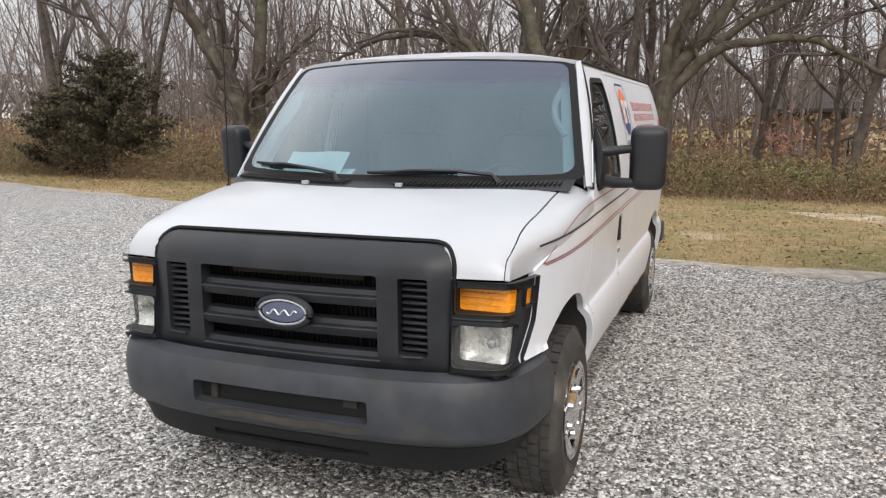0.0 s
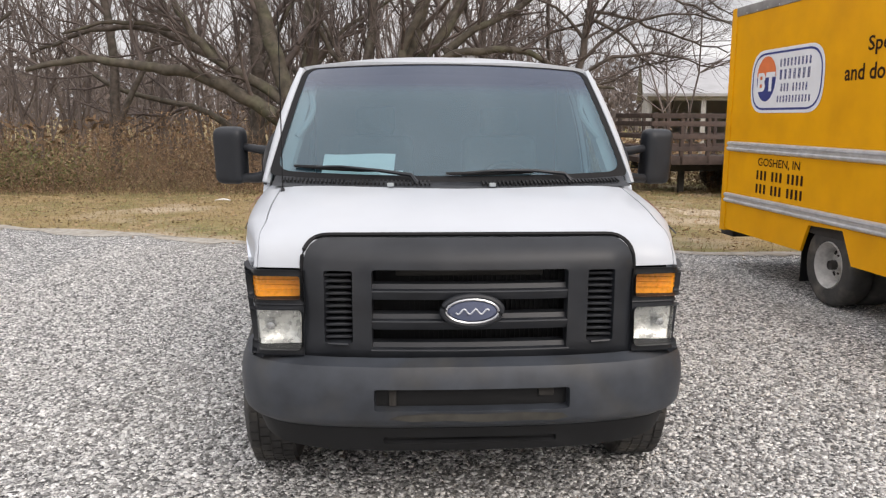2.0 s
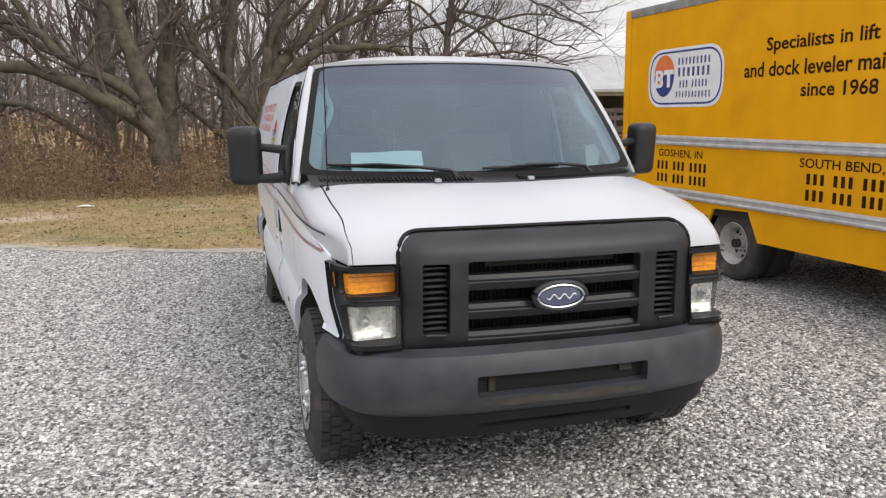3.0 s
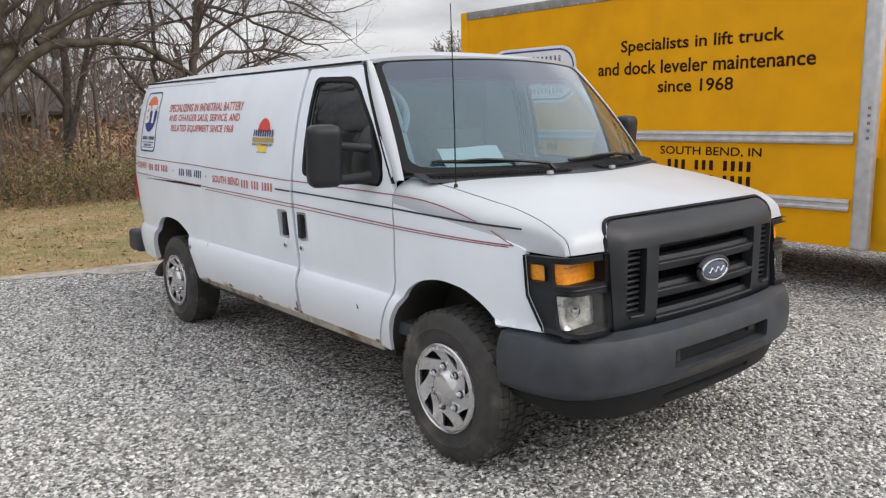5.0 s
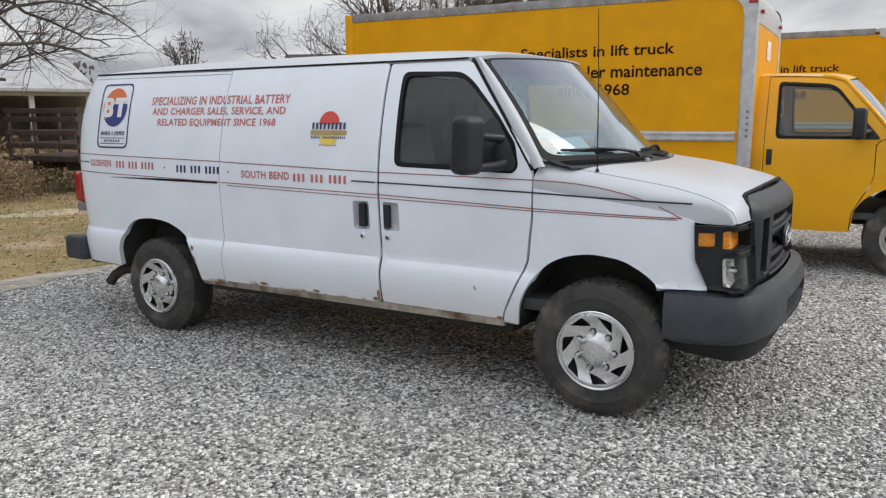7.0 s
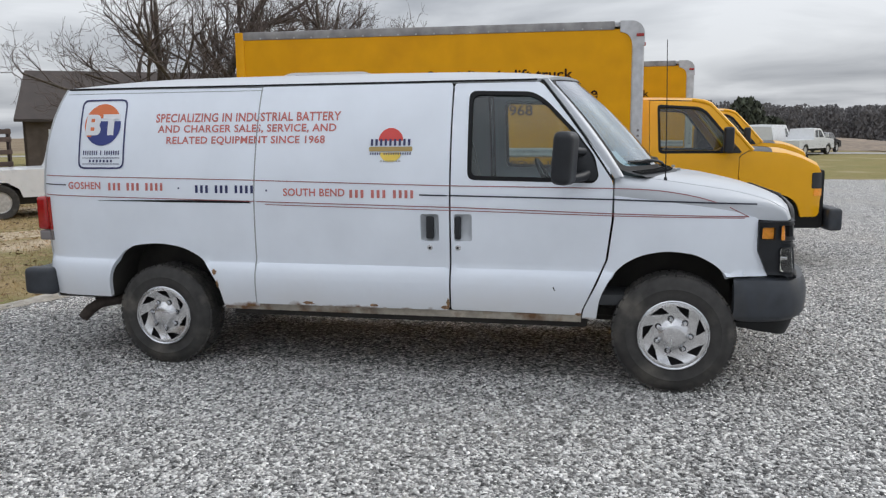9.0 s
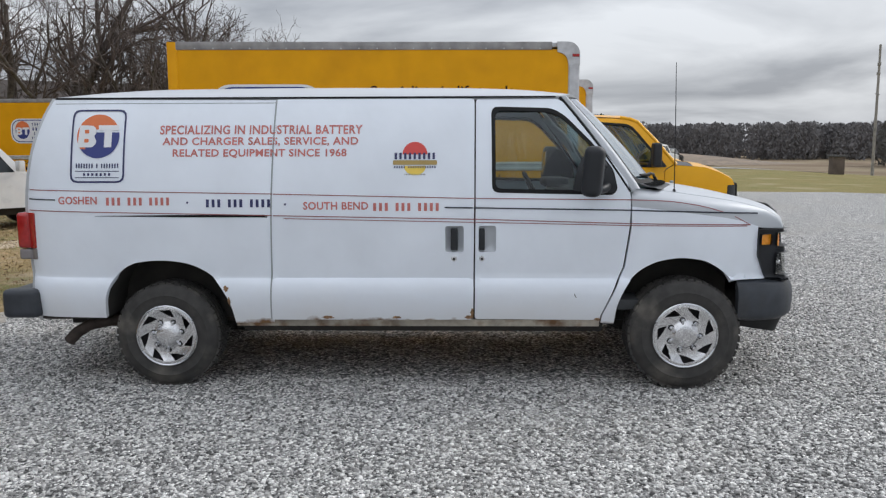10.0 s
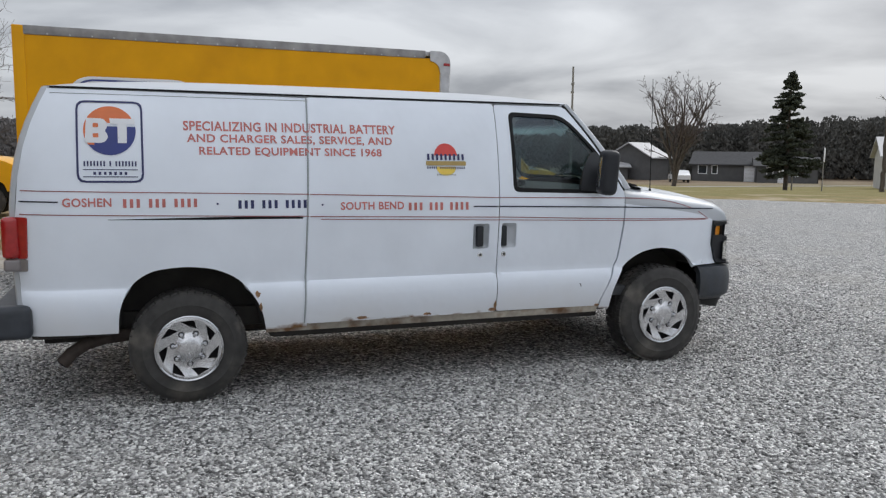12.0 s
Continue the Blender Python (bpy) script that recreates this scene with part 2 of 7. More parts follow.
def sill_paint_mat(name, color):
    """White paint whose lowest edge has rusted through in ragged brown patches."""
    m = bpy.data.materials.new(name)
    m.use_nodes = True
    n, l = m.node_tree.nodes, m.node_tree.links
    b = n["Principled BSDF"]
    b.inputs["Coat Weight"].default_value = 0.35
    co = n.new("ShaderNodeTexCoord")
    sp = n.new("ShaderNodeSeparateXYZ"); l.new(co.outputs["Object"], sp.inputs[0])
    nz = n.new("ShaderNodeTexNoise"); nz.inputs["Scale"].default_value, nz.inputs["Detail"].default_value = 9, 8
    l.new(co.outputs["Object"], nz.inputs["Vector"])
    ad = n.new("ShaderNodeMath"); ad.operation = "MULTIPLY_ADD"; ad.inputs[1].default_value, ad.inputs[2].default_value = -0.12, 0.06
    l.new(nz.outputs["Fac"], ad.inputs[0])
    h = n.new("ShaderNodeMath"); h.operation = "ADD"
    yo = n.new("ShaderNodeMath"); yo.operation = "SUBTRACT"; yo.inputs[1].default_value = 2.1
    l.new(sp.outputs["Y"], yo.inputs[0])
    ya = n.new("ShaderNodeMath"); ya.operation = "ABSOLUTE"; l.new(yo.outputs[0], ya.inputs[0])
    ym = n.new("ShaderNodeMath"); ym.operation = "MULTIPLY_ADD"; ym.inputs[1].default_value = 0.018
    l.new(ya.outputs[0], ym.inputs[0]); l.new(ad.outputs[0], ym.inputs[2])
    l.new(sp.outputs["Z"], h.inputs[0]); l.new(ym.outputs[0], h.inputs[1])
    mr = n.new("ShaderNodeMapRange"); mr.inputs[1].default_value, mr.inputs[2].default_value = 0.458, 0.482
    mr.inputs[3].default_value, mr.inputs[4].default_value = 1, 0
    l.new(h.outputs[0], mr.inputs[0])
    n2 = n.new("ShaderNodeTexNoise"); n2.inputs["Scale"].default_value, n2.inputs["Detail"].default_value = 60, 5
    l.new(co.outputs["Object"], n2.inputs["Vector"])
    rust = n.new("ShaderNodeMixRGB"); rust.inputs[1].default_value, rust.inputs[2].default_value = (0.10, 0.045, 0.02, 1), (0.30, 0.17, 0.07, 1)
    l.new(n2.outputs["Fac"], rust.inputs[0])
    n3 = n.new("ShaderNodeTexNoise"); n3.inputs["Scale"].default_value, n3.inputs["Detail"].default_value = 2.2, 7
    l.new(co.outputs["Object"], n3.inputs["Vector"])
    vr = n.new("ShaderNodeMapRange"); vr.inputs[1].default_value, vr.inputs[2].default_value, vr.inputs[3].default_value, vr.inputs[4].default_value = 0.3, 0.7, 0.95, 1.04
    l.new(n3.outputs["Fac"], vr.inputs[0])
    pc = n.new("ShaderNodeVectorMath"); pc.operation = "SCALE"; pc.inputs[0].default_value = color
    l.new(vr.outputs[0], pc.inputs["Scale"])
    # thin dust film low on the panel, broken up
    dz = n.new("ShaderNodeMath"); dz.operation = "MULTIPLY_ADD"; dz.inputs[1].default_value, dz.inputs[2].default_value = -0.5, 0.25
    l.new(n3.outputs["Fac"], dz.inputs[0])
    dh = n.new("ShaderNodeMath"); dh.operation = "ADD"
    l.new(sp.outputs["Z"], dh.inputs[0]); l.new(dz.outputs[0], dh.inputs[1])
    dr = n.new("ShaderNodeMapRange"); dr.inputs[1].default_value, dr.inputs[2].default_value, dr.inputs[3].default_value, dr.inputs[4].default_value = 0.45, 0.72, 0.35, 0
    l.new(dh.outputs[0], dr.inputs[0])
    du = n.new("ShaderNodeMixRGB"); du.inputs[2].default_value = (0.52, 0.47, 0.40, 1)
    l.new(dr.outputs[0], du.inputs[0]); l.new(pc.outputs[0], du.inputs[1])
    mx = n.new("ShaderNodeMixRGB")
    l.new(mr.outputs[0], mx.inputs[0]); l.new(du.outputs[0], mx.inputs[1]); l.new(rust.outputs[0], mx.inputs[2])
    l.new(mx.outputs[0], b.inputs["Base Color"])
    # panels are never quite flat
    n4 = n.new("ShaderNodeTexNoise"); n4.inputs["Scale"].default_value, n4.inputs["Detail"].default_value = 2.6, 3
    l.new(co.outputs["Object"], n4.inputs["Vector"])
    bp = n.new("ShaderNodeBump"); bp.inputs["Strength"].default_value, bp.inputs["Distance"].default_value = 0.35, 0.03
    l.new(n4.outputs["Fac"], bp.inputs["Height"]); l.new(bp.outputs[0], b.inputs["Normal"])
    rg = n.new("ShaderNodeMapRange"); rg.inputs[3].default_value, rg.inputs[4].default_value = 0.33, 0.85
    l.new(mr.outputs[0], rg.inputs[0]); l.new(rg.outputs[0], b.inputs["Roughness"])
    return m


# one van white in two tones: dimmed for sky-lit tops, lifted for the sides
M_WHITE_DIMMED = mat("white_paint_dimmed", (0.49, 0.515, 0.55), 0.36, var=0.05, vscale=2.2, coat=0.2, second=(0.51, 0.528, 0.55), sscale=1.3)
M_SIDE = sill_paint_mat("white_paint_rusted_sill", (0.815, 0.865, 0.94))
M_SILL = mat("dirty_rusting_sill", (0.40, 0.36, 0.30), 0.8, var=0.3, vscale=12, second=(0.16, 0.085, 0.04), sscale=4, smin=.5, smax=.62)
M_RUST = mat("brown_rust", (0.24, 0.14, 0.075), 0.9, var=0.5, vscale=50, second=(0.30, 0.19, 0.10), sscale=30)
M_PLASTIC = mat("weathered_black_plastic", (0.0175, 0.0195, 0.0235), 0.45, var=0.25, vscale=7, bump=0.06, bscale=400, second=(0.026, 0.027, 0.030), sscale=3, spec=0.4)
M_BUMPER = mat("weathered_bumper_plastic", (0.040, 0.045, 0.054), 0.46, var=0.25, vscale=9, bump=0.08, bscale=350, second=(0.056, 0.056, 0.056), sscale=5, smin=0.5, smax=0.75, spec=0.4)
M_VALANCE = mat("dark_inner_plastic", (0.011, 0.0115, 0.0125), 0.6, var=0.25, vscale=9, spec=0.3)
M_STAIN = mat("dried_mud_film", (0.046, 0.043, 0.036), 0.85, var=0.4, vscale=14)
# black plastic; also puts the shade inside openings into the colour
M_DARK = mat("black_plastic_recess_shade", (0.0055, 0.0055, 0.006), 0.7, var=0.2)
M_RUBBER = mat("tyre_rubber", (0.042, 0.040, 0.038), 0.8, var=0.3, vscale=14, bump=0.15, bscale=90, second=(0.10, 0.092, 0.08), sscale=5)
M_SEAL = mat("black_rubber_seal", (0.010, 0.010, 0.011), 0.6, spec=0.22)
M_COVER = mat("silver_wheel_cover", (0.68, 0.68, 0.69), 0.24, 0.85, var=0.1, vscale=18)
M_CHROME = mat("chrome", (0.62, 0.63, 0.65), 0.18, 1.0)
M_STEEL = mat("rusty_steel", (0.055, 0.042, 0.035), 0.75, 0.3, var=0.4, vscale=20)
M_UNDER = mat("underbody", (0.032, 0.029, 0.026), 0.9, var=0.4, vscale=6)
M_AMBER = mat("amber_lens", (0.98, 0.36, 0.015), 0.3, var=0.12, vscale=60, coat=0.6, bump=0.25, bscale=160)
M_RED = mat("red_lens", (0.36, 0.012, 0.012), 0.2, var=0.15, vscale=30, coat=0.6)
M_LENSGREY = mat("smoked_lens", (0.22, 0.2, 0.2), 0.2, coat=0.5)
M_REFLECT = mat("lamp_reflector", (0.80, 0.81, 0.78), 0.28, 0.55, var=0.2, vscale=25, bump=0.35, bscale=60)
M_BLUE = mat("emblem_blue", (0.085, 0.10, 0.16), 0.25, var=0.15, coat=0.5)
M_SILVERTXT = mat("emblem_silver", (0.55, 0.57, 0.62), 0.35, 0.4)
M_DASH = mat("dashboard_grey", (0.045, 0.047, 0.05), 0.75, var=0.2, bump=0.1)
M_TRIM = mat("pale_grey_trim", (0.33, 0.36, 0.37), 0.7, var=0.08)
M_SEAT = mat("grey_seat_fabric", (0.09, 0.095, 0.10), 0.95, var=0.25, vscale=40)
M_PAPER = mat("paper", (0.88, 0.88, 0.87), 0.8, var=0.04)
M_STRIPE_RED = mat("stripe_red", (0.30, 0.10, 0.105), 0.5, var=0.15, vscale=8)
M_STRIPE_BLK = mat("stripe_navy", (0.02, 0.022, 0.04), 0.5, var=0.15, vscale=8)
M_TXT_RED = mat("letter_red", (0.54, 0.17, 0.15), 0.5, var=0.12, vscale=10)
M_TXT_NAVY = mat("letter_navy", (0.03, 0.035, 0.12), 0.5, var=0.1)
M_ORANGE = mat("sticker_orange", (0.75, 0.19, 0.06), 0.45, var=0.08)
M_SUNRED = mat("sticker_red", (0.66, 0.07, 0.06), 0.45, var=0.08)
M_NAVY = mat("sticker_blue", (0.035, 0.05, 0.22), 0.45, var=0.1)
M_STICKW = mat("sticker_white", (0.78, 0.79, 0.82), 0.4, var=0.04)
M_GOLD = mat("sticker_gold", (0.42, 0.30, 0.10), 0.5, var=0.1)
M_SUNYEL = mat("sticker_yellow", (0.85, 0.62, 0.10), 0.5, var=0.1)
# the blue diffuse share paints in some of the sky's reflection
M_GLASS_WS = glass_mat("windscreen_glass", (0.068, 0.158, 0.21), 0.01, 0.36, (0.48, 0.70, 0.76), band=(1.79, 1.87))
M_GLASS_DOOR = glass_mat("door_glass", (0.03, 0.035, 0.035), 0.005, 0.05, (0.66, 0.75, 0.72))
M_GLASS_LAMP = glass_mat("lamp_glass", (0.6, 0.6, 0.58), 0.03, 0.03, (0.92, 0.92, 0.9))
M_YELLOW = mat("truck_yellow", (0.785, 0.366, 0.001), 0.48, var=0.06, vscale=3, coat=0.02, second=(0.705, 0.32, 0.002), sscale=1.6, smin=.5, smax=.75, spec=0.2)
M_CABYEL = mat("cab_yellow", (0.80, 0.395, 0.003), 0.38, var=0.04, vscale=3, coat=0.15, spec=0.35)
M_ALU = mat("dull_aluminium", (0.54, 0.54, 0.55), 0.45, 0.45, var=0.15, vscale=12)
M_WHEELW = mat("grey_painted_wheel", (0.44, 0.43, 0.41), 0.6, 0.1, var=0.25, vscale=16)
M_LETTER = mat("letter_black", (0.034, 0.012, 0.006), 0.6, var=0.15, vscale=6, spec=0.12)
M_TOPRAIL = mat("dull_grey_rail", (0.31, 0.30, 0.295), 0.55, 0.3, var=0.3, vscale=6)
M_GRAVEL = gravel_mat("crushed_limestone")
M_STONE = mat("limestone_chip", (0.475, 0.466, 0.452), 0.9, var=0.2, vscale=60, random_v=-0.85)
M_DUST = mat("trampled_limestone_dust", (0.37, 0.345, 0.305), 0.95, var=0.3, vscale=9, bump=0.7, bscale=55, second=(0.27, 0.235, 0.185), sscale=2.2, smin=.45, smax=.7)
M_TRACK = mat("bare_tan_earth", (0.46, 0.375, 0.265), 0.95, var=0.3, vscale=8, bump=0.6, bscale=40, second=(0.30, 0.235, 0.13), sscale=2.5, smin=.48, smax=.68)
M_GROUND = ground_mat("winter_grass")


# ---- geometry tools ----
from mathutils.geometry import delaunay_2d_cdt


def spline(xs, ys):
    """A smooth curve through the given pairs (Hermite, limited slopes)."""
    xs, ys = np.array(xs, float), np.array(ys, float)
    d = np.diff(ys) / np.diff(xs)
    s = np.zeros(len(xs))
    for i in range(1, len(xs) - 1):
        s[i] = 0 if d[i - 1] * d[i] <= 0 else 2 * d[i - 1] * d[i] / (d[i - 1] + d[i])
    s[0], s[-1] = d[0], d[-1]
    def f(x):
        x = np.clip(np.asarray(x, float), xs[0], xs[-1])
        i = np.clip(np.searchsorted(xs, x) - 1, 0, len(xs) - 2)
        h = xs[i + 1] - xs[i]
        t = (x - xs[i]) / h
        return ys[i] * (1 + 2 * t) * (1 - t) ** 2 + s[i] * h * t * (1 - t) ** 2 + ys[i + 1] * t * t * (3 - 2 * t) - s[i + 1] * h * t * t * (1 - t)
    return f


def dense(poly, step, closed=True):
    out = []
    n = len(poly)
    for i in range(n if closed else n - 1):
        a, b = np.array(poly[i], float), np.array(poly[(i + 1) % n], float)
        k = max(1, int(math.ceil(np.linalg.norm(b - a) / step)))
        out += [tuple(a + (b - a) * j / k) for j in range(k)]
    if not closed:
        out.append(tuple(poly[-1]))
    return out


def rounded(poly, r, n=5):
    """The polygon with its corners rounded; r is one radius or one for each corner."""
    out, m = [], len(poly)
    for i in range(m):
        p, a, b = (np.array(poly[j % m], float) for j in (i, i - 1, i + 1))
        rr = r[i] if isinstance(r, (list, tuple)) else r
        if rr <= 0:
            out.append(tuple(p)); continue
        u, v = a - p, b - p
        lu, lv = np.linalg.norm(u), np.linalg.norm(v)
        rr = min(rr, 0.48 * lu, 0.48 * lv)
        q0, q1 = p + u / lu * rr, p + v / lv * rr
        out += [tuple((1 - t) ** 2 * q0 + 2 * t * (1 - t) * p + t * t * q1) for t in np.linspace(0, 1, n)]
    return out


def rect(a0, b0, a1, b1, r=0.0, n=4):
    return rounded([(a0, b0), (a1, b0), (a1, b1), (a0, b1)], r, n)


def ellipse(ca, cb, ra, rb, n=28, a0=0, a1=360):
    full = abs(a1 - a0) >= 360
    return [(ca + ra * math.cos(radians(t)), cb + rb * math.sin(radians(t))) for t in np.linspace(a0, a1, n, endpoint=not full)]


def inside(pts, poly):
    p = np.array(poly); x, y = pts[:, 0], pts[:, 1]
    res = np.zeros(len(pts), bool)
    j = len(p) - 1
    for i in range(len(p)):
        yi, yj, xi, xj = p[i, 1], p[j, 1], p[i, 0], p[j, 0]
        c = ((yi > y) != (yj > y))
        if yi != yj:
            res ^= c & (x < (xj - xi) * (y - yi) / (yj - yi) + xi)
        j = i
    return res


def patch(outline, fn, holes=(), step=0.04, lip=0.0, flip=False, lift=0.0, levels=()):
    """A skin over the outline in two parameters, with holes, mapped to 3D by fn(a, b); lip folds its rims inwards."""
    loops = [dense(outline, step)] + [dense(h, step) for h in holes]
    pts, edges = [], []
    for lp in loops:
        s = len(pts)
        pts += lp
        edges += [(s + i, s + (i + 1) % len(lp)) for i in range(len(lp))]
    bp = np.array(pts)
    lo, hi = bp.min(0), bp.max(0)
    ga, gb = np.meshgrid(np.arange(lo[0] + step / 2, hi[0], step), np.arange(lo[1] + step / 2, hi[1], step))
    g = np.stack([ga.ravel(), gb.ravel()], 1)
    for q in levels:
        g = g[np.abs(g[:, 1] - q) > step * .25]
    for q in levels:
        aa = np.arange(lo[0] + step * .2, hi[0], step * .6)
        g = np.concatenate([g, np.stack([aa, np.full(len(aa), q)], 1)])
    if len(g):
        keep = inside(g, loops[0])
        for h in loops[1:]:
            keep &= ~inside(g, h)
        g = g[keep]
        if len(g):
            dmin = np.full(len(g), 1e9)
            for q in bp:
                dmin = np.minimum(dmin, ((g - q) ** 2).sum(1))
            g = g[dmin > (0.45 * step) ** 2]
    allp = [Vector(p) for p in pts] + [Vector(p) for p in g]
    v2, _, f2, *_ = delaunay_2d_cdt(allp, edges, [], 0, 1e-6)
    v2 = np.array([tuple(v) for v in v2])
    cen = np.array([v2[list(f)].mean(0) for f in f2])
    ok = inside(cen, loops[0])
    for h in loops[1:]:
        ok &= ~inside(cen, h)
    faces = [tuple(f) for f, k in zip(f2, ok) if k]
    used = sorted({i for f in faces for i in f})
    ren = {o: i for i, o in enumerate(used)}
    faces = [tuple(ren[i] for i in f) for f in faces]
    v2 = v2[used]
    V = np.array([fn(a, b) for a, b in v2], float)
    if flip:
        faces = [f[::-1] for f in faces]
    if lip or lift:
        N = np.zeros_like(V)
        for f in faces:
            nn = np.cross(V[f[1]] - V[f[0]], V[f[2]] - V[f[0]])
            for i in f:
                N[i] += nn
        N /= np.maximum(np.linalg.norm(N, axis=1, keepdims=True), 1e-12)
        V = V + N * lift
    V = [tuple(v) for v in V]
    if lip:
        count = {}
        for f in faces:
            for i in range(len(f)):
                count[(f[i], f[(i + 1) % len(f)])] = 1
        rim = [e for e in count if (e[1], e[0]) not in count]
        low = {}
        for a, b in rim:
            for i in (a, b):
                if i not in low:
                    low[i] = len(V)
                    V.append(tuple(np.array(V[i]) - N[i] * lip))
            faces.append((b, a, low[a], low[b]))
    return V, faces


def mirrored(g):
    V, F = g
    return [(-x, y, z) for x, y, z in V], [f[::-1] for f in F]


def moved(g, m):
    return [tuple(m @ Vector(v)) for v in g[0]], g[1]


def joined(*gs):
    V, F = [], []
    for v, f in gs:
        o = len(V)
        V += list(v)
        F += [tuple(i + o for i in q) for q in f]
    return V, F


def rbox(x0, y0, z0, x1, y1, z1, r=0.01, seg=2):
    bm = bmesh.new()
    bmesh.ops.create_cube(bm, size=1)
    for v in bm.verts:
        v.co = Vector(((x0 + x1) / 2 + v.co.x * (x1 - x0), (y0 + y1) / 2 + v.co.y * (y1 - y0), (z0 + z1) / 2 + v.co.z * (z1 - z0)))
    if r > 0:
        bmesh.ops.bevel(bm, geom=list(bm.edges), offset=min(r, 0.45 * min(abs(x1 - x0), abs(y1 - y0), abs(z1 - z0))), segments=seg, profile=0.6, affect="EDGES")
    bm.verts.index_update()
    g = [tuple(v.co) for v in bm.verts], [tuple(v.index for v in f.verts) for f in bm.faces]
    bm.free()
    return g


def tube(pts, radii, sides=8, cap=True):
    """A round bar along the points; radii: one or one for each point."""
    pts = [Vector(p) for p in pts]
    if not isinstance(radii, (list, tuple)):
        radii = [radii] * len(pts)
    V, F = [], []
    up = Vector((0, 0, 1))
    for i, p in enumerate(pts):
        t = (pts[min(i + 1, len(pts) - 1)] - pts[max(i - 1, 0)]).normalized()
        u = t.cross(up if abs(t.dot(up)) < 0.95 else Vector((1, 0, 0))).normalized()
        w = t.cross(u)
        for k in range(sides):
            a = 2 * math.pi * k / sides
            V.append(tuple(p + (u * math.cos(a) + w * math.sin(a)) * radii[i]))
    for i in range(len(pts) - 1):
        for k in range(sides):
            a, b = i * sides + k, i * sides + (k + 1) % sides
            F.append((a, a + sides, b + sides, b))
    if cap:
        F.append(tuple(range(sides)))
        F.append(tuple(reversed(range((len(pts) - 1) * sides, len(pts) * sides))))
    return V, F


def revolve(profile, n=48, axis="x"):
    """A body turned about an axis from (radius, height) pairs."""
    V, F = [], []
    for r, h in profile:
        for k in range(n):
            a = 2 * math.pi * k / n
            c, s = r * math.cos(a), r * math.sin(a)
            V.append({"x": (h, c, s), "y": (s, h, c), "z": (c, s, h)}[axis])
    for i in range(len(profile) - 1):
        for k in range(n):
            a, b = i * n + k, i * n + (k + 1) % n
            F.append((a, b, b + n, a + n))
    return V, F


def ribbon(rows):
    """A skin through equal rows of points."""
    V = [tuple(p) for r in rows for p in r]
    n = len(rows[0])
    return V, [(i * n + k, i * n + k + 1, (i + 1) * n + k + 1, (i + 1) * n + k) for i in range(len(rows) - 1) for k in range(n - 1)]


def part(name, g, material, parent=None, label="", sharp=38, flat=False):
    me = bpy.data.meshes.new(name)
    me.from_pydata([tuple(v) for v in g[0]], [], [tuple(f) for f in g[1]])
    me.materials.append(material)
    if not flat:
        me.shade_smooth()
        me.set_sharp_from_angle(angle=radians(sharp))
    me.update()
    ob = new(name, me)
    if parent is not None:
        ob.parent = parent
    if label:
        tagged(ob, label)
    return ob


def thing(name, label, category, group="", kind=""):
    e = new(name)
    e.empty_display_size = 0.2
    return tagged(e, label, category, group, kind)


def text_geo(body, width, height=None, bold=0.0, gap=1.0):
    """Letters as flat faces in the xy plane, centred, scaled to the width (and height)."""
    cu = bpy.data.curves.new("letters", "FONT")
    cu.body, cu.align_x, cu.size, cu.offset, cu.resolution_u, cu.space_character = body, "CENTER", 1.0, bold, 3, gap
    ob = bpy.data.objects.new("letters", cu)
    scene.collection.objects.link(ob)
    bpy.context.view_layer.update()
    me = bpy.data.meshes.new_from_object(ob.evaluated_get(bpy.context.evaluated_depsgraph_get()))
    V = np.array([tuple(v.co) for v in me.vertices])
    F = [tuple(p.vertices) for p in me.polygons]
    bpy.data.objects.remove(ob)
    bpy.data.curves.remove(cu)
    bpy.data.meshes.remove(me)
    lo, hi = V.min(0), V.max(0)
    s = width / (hi[0] - lo[0])
    sy = s if height is None else height / (hi[1] - lo[1])
    V = (V - (lo + hi) / 2) * np.array([s, sy, 1])
    return [tuple(v) for v in V], F


def word_geos(g, gap):
    """The letters split into words, where the spaces between them are wider than the gap."""
    V = np.array(g[0])
    order = sorted(g[1], key=lambda f: V[list(f), 0].min())
    words, right = [], -1e9
    for f in order:
        if V[list(f), 0].min() > right + gap:
            words.append([])
        words[-1].append(f)
        right = max(right, V[list(f), 0].max())
    out = []
    for fs in words:
        used = sorted({i for f in fs for i in f})
        ren = {o: i for i, o in enumerate(used)}
        out.append(([g[0][i] for i in used], [tuple(ren[i] for i in f) for f in fs]))
    return out


def strip_geos(groups, width, height):
    """Writing that stays unread: one upright bar for each sign, in groups."""
    pitch = width / (sum(groups) + .85 * (len(groups) - 1))
    x, out = -width / 2, []
    for n in groups:
        for k in range(n):
            x0, x1 = x + pitch * .20, x + pitch * .70
            out.append(([(x0, -.5 * height, 0), (x1, -.5 * height, 0), (x1, .5 * height, 0), (x0, .5 * height, 0)], [(0, 1, 2, 3)]))
            x += pitch
        x += pitch * .85
    return out


# ---- ground ----
lot_rim = spline([-60, -30, -16, -10, -5, -1.5, 2, 5, 9, 16, 24, 30], [26, 16.5, 11.4, 9.7, 8.0, 6.6, 6.1, 6.0, 6.3, 6.6, 4.0, -2.0])


def lot_edge(x):
    return float(lot_rim(x))


def drop(x, y):
    """The land falls away gently to the south-east, beyond the lot."""
    k = min(max((-15 - y) / 25, 0), 1)
    return -min(.030 * max(0, x - 18), 1.45) * k * k * (3 - 2 * k)


def swell(x, y):
    return .03 * noise.noise(Vector((x * .11, y * .11, 0))) + .012 * noise.noise(Vector((x * .5, y * .5, 3)))


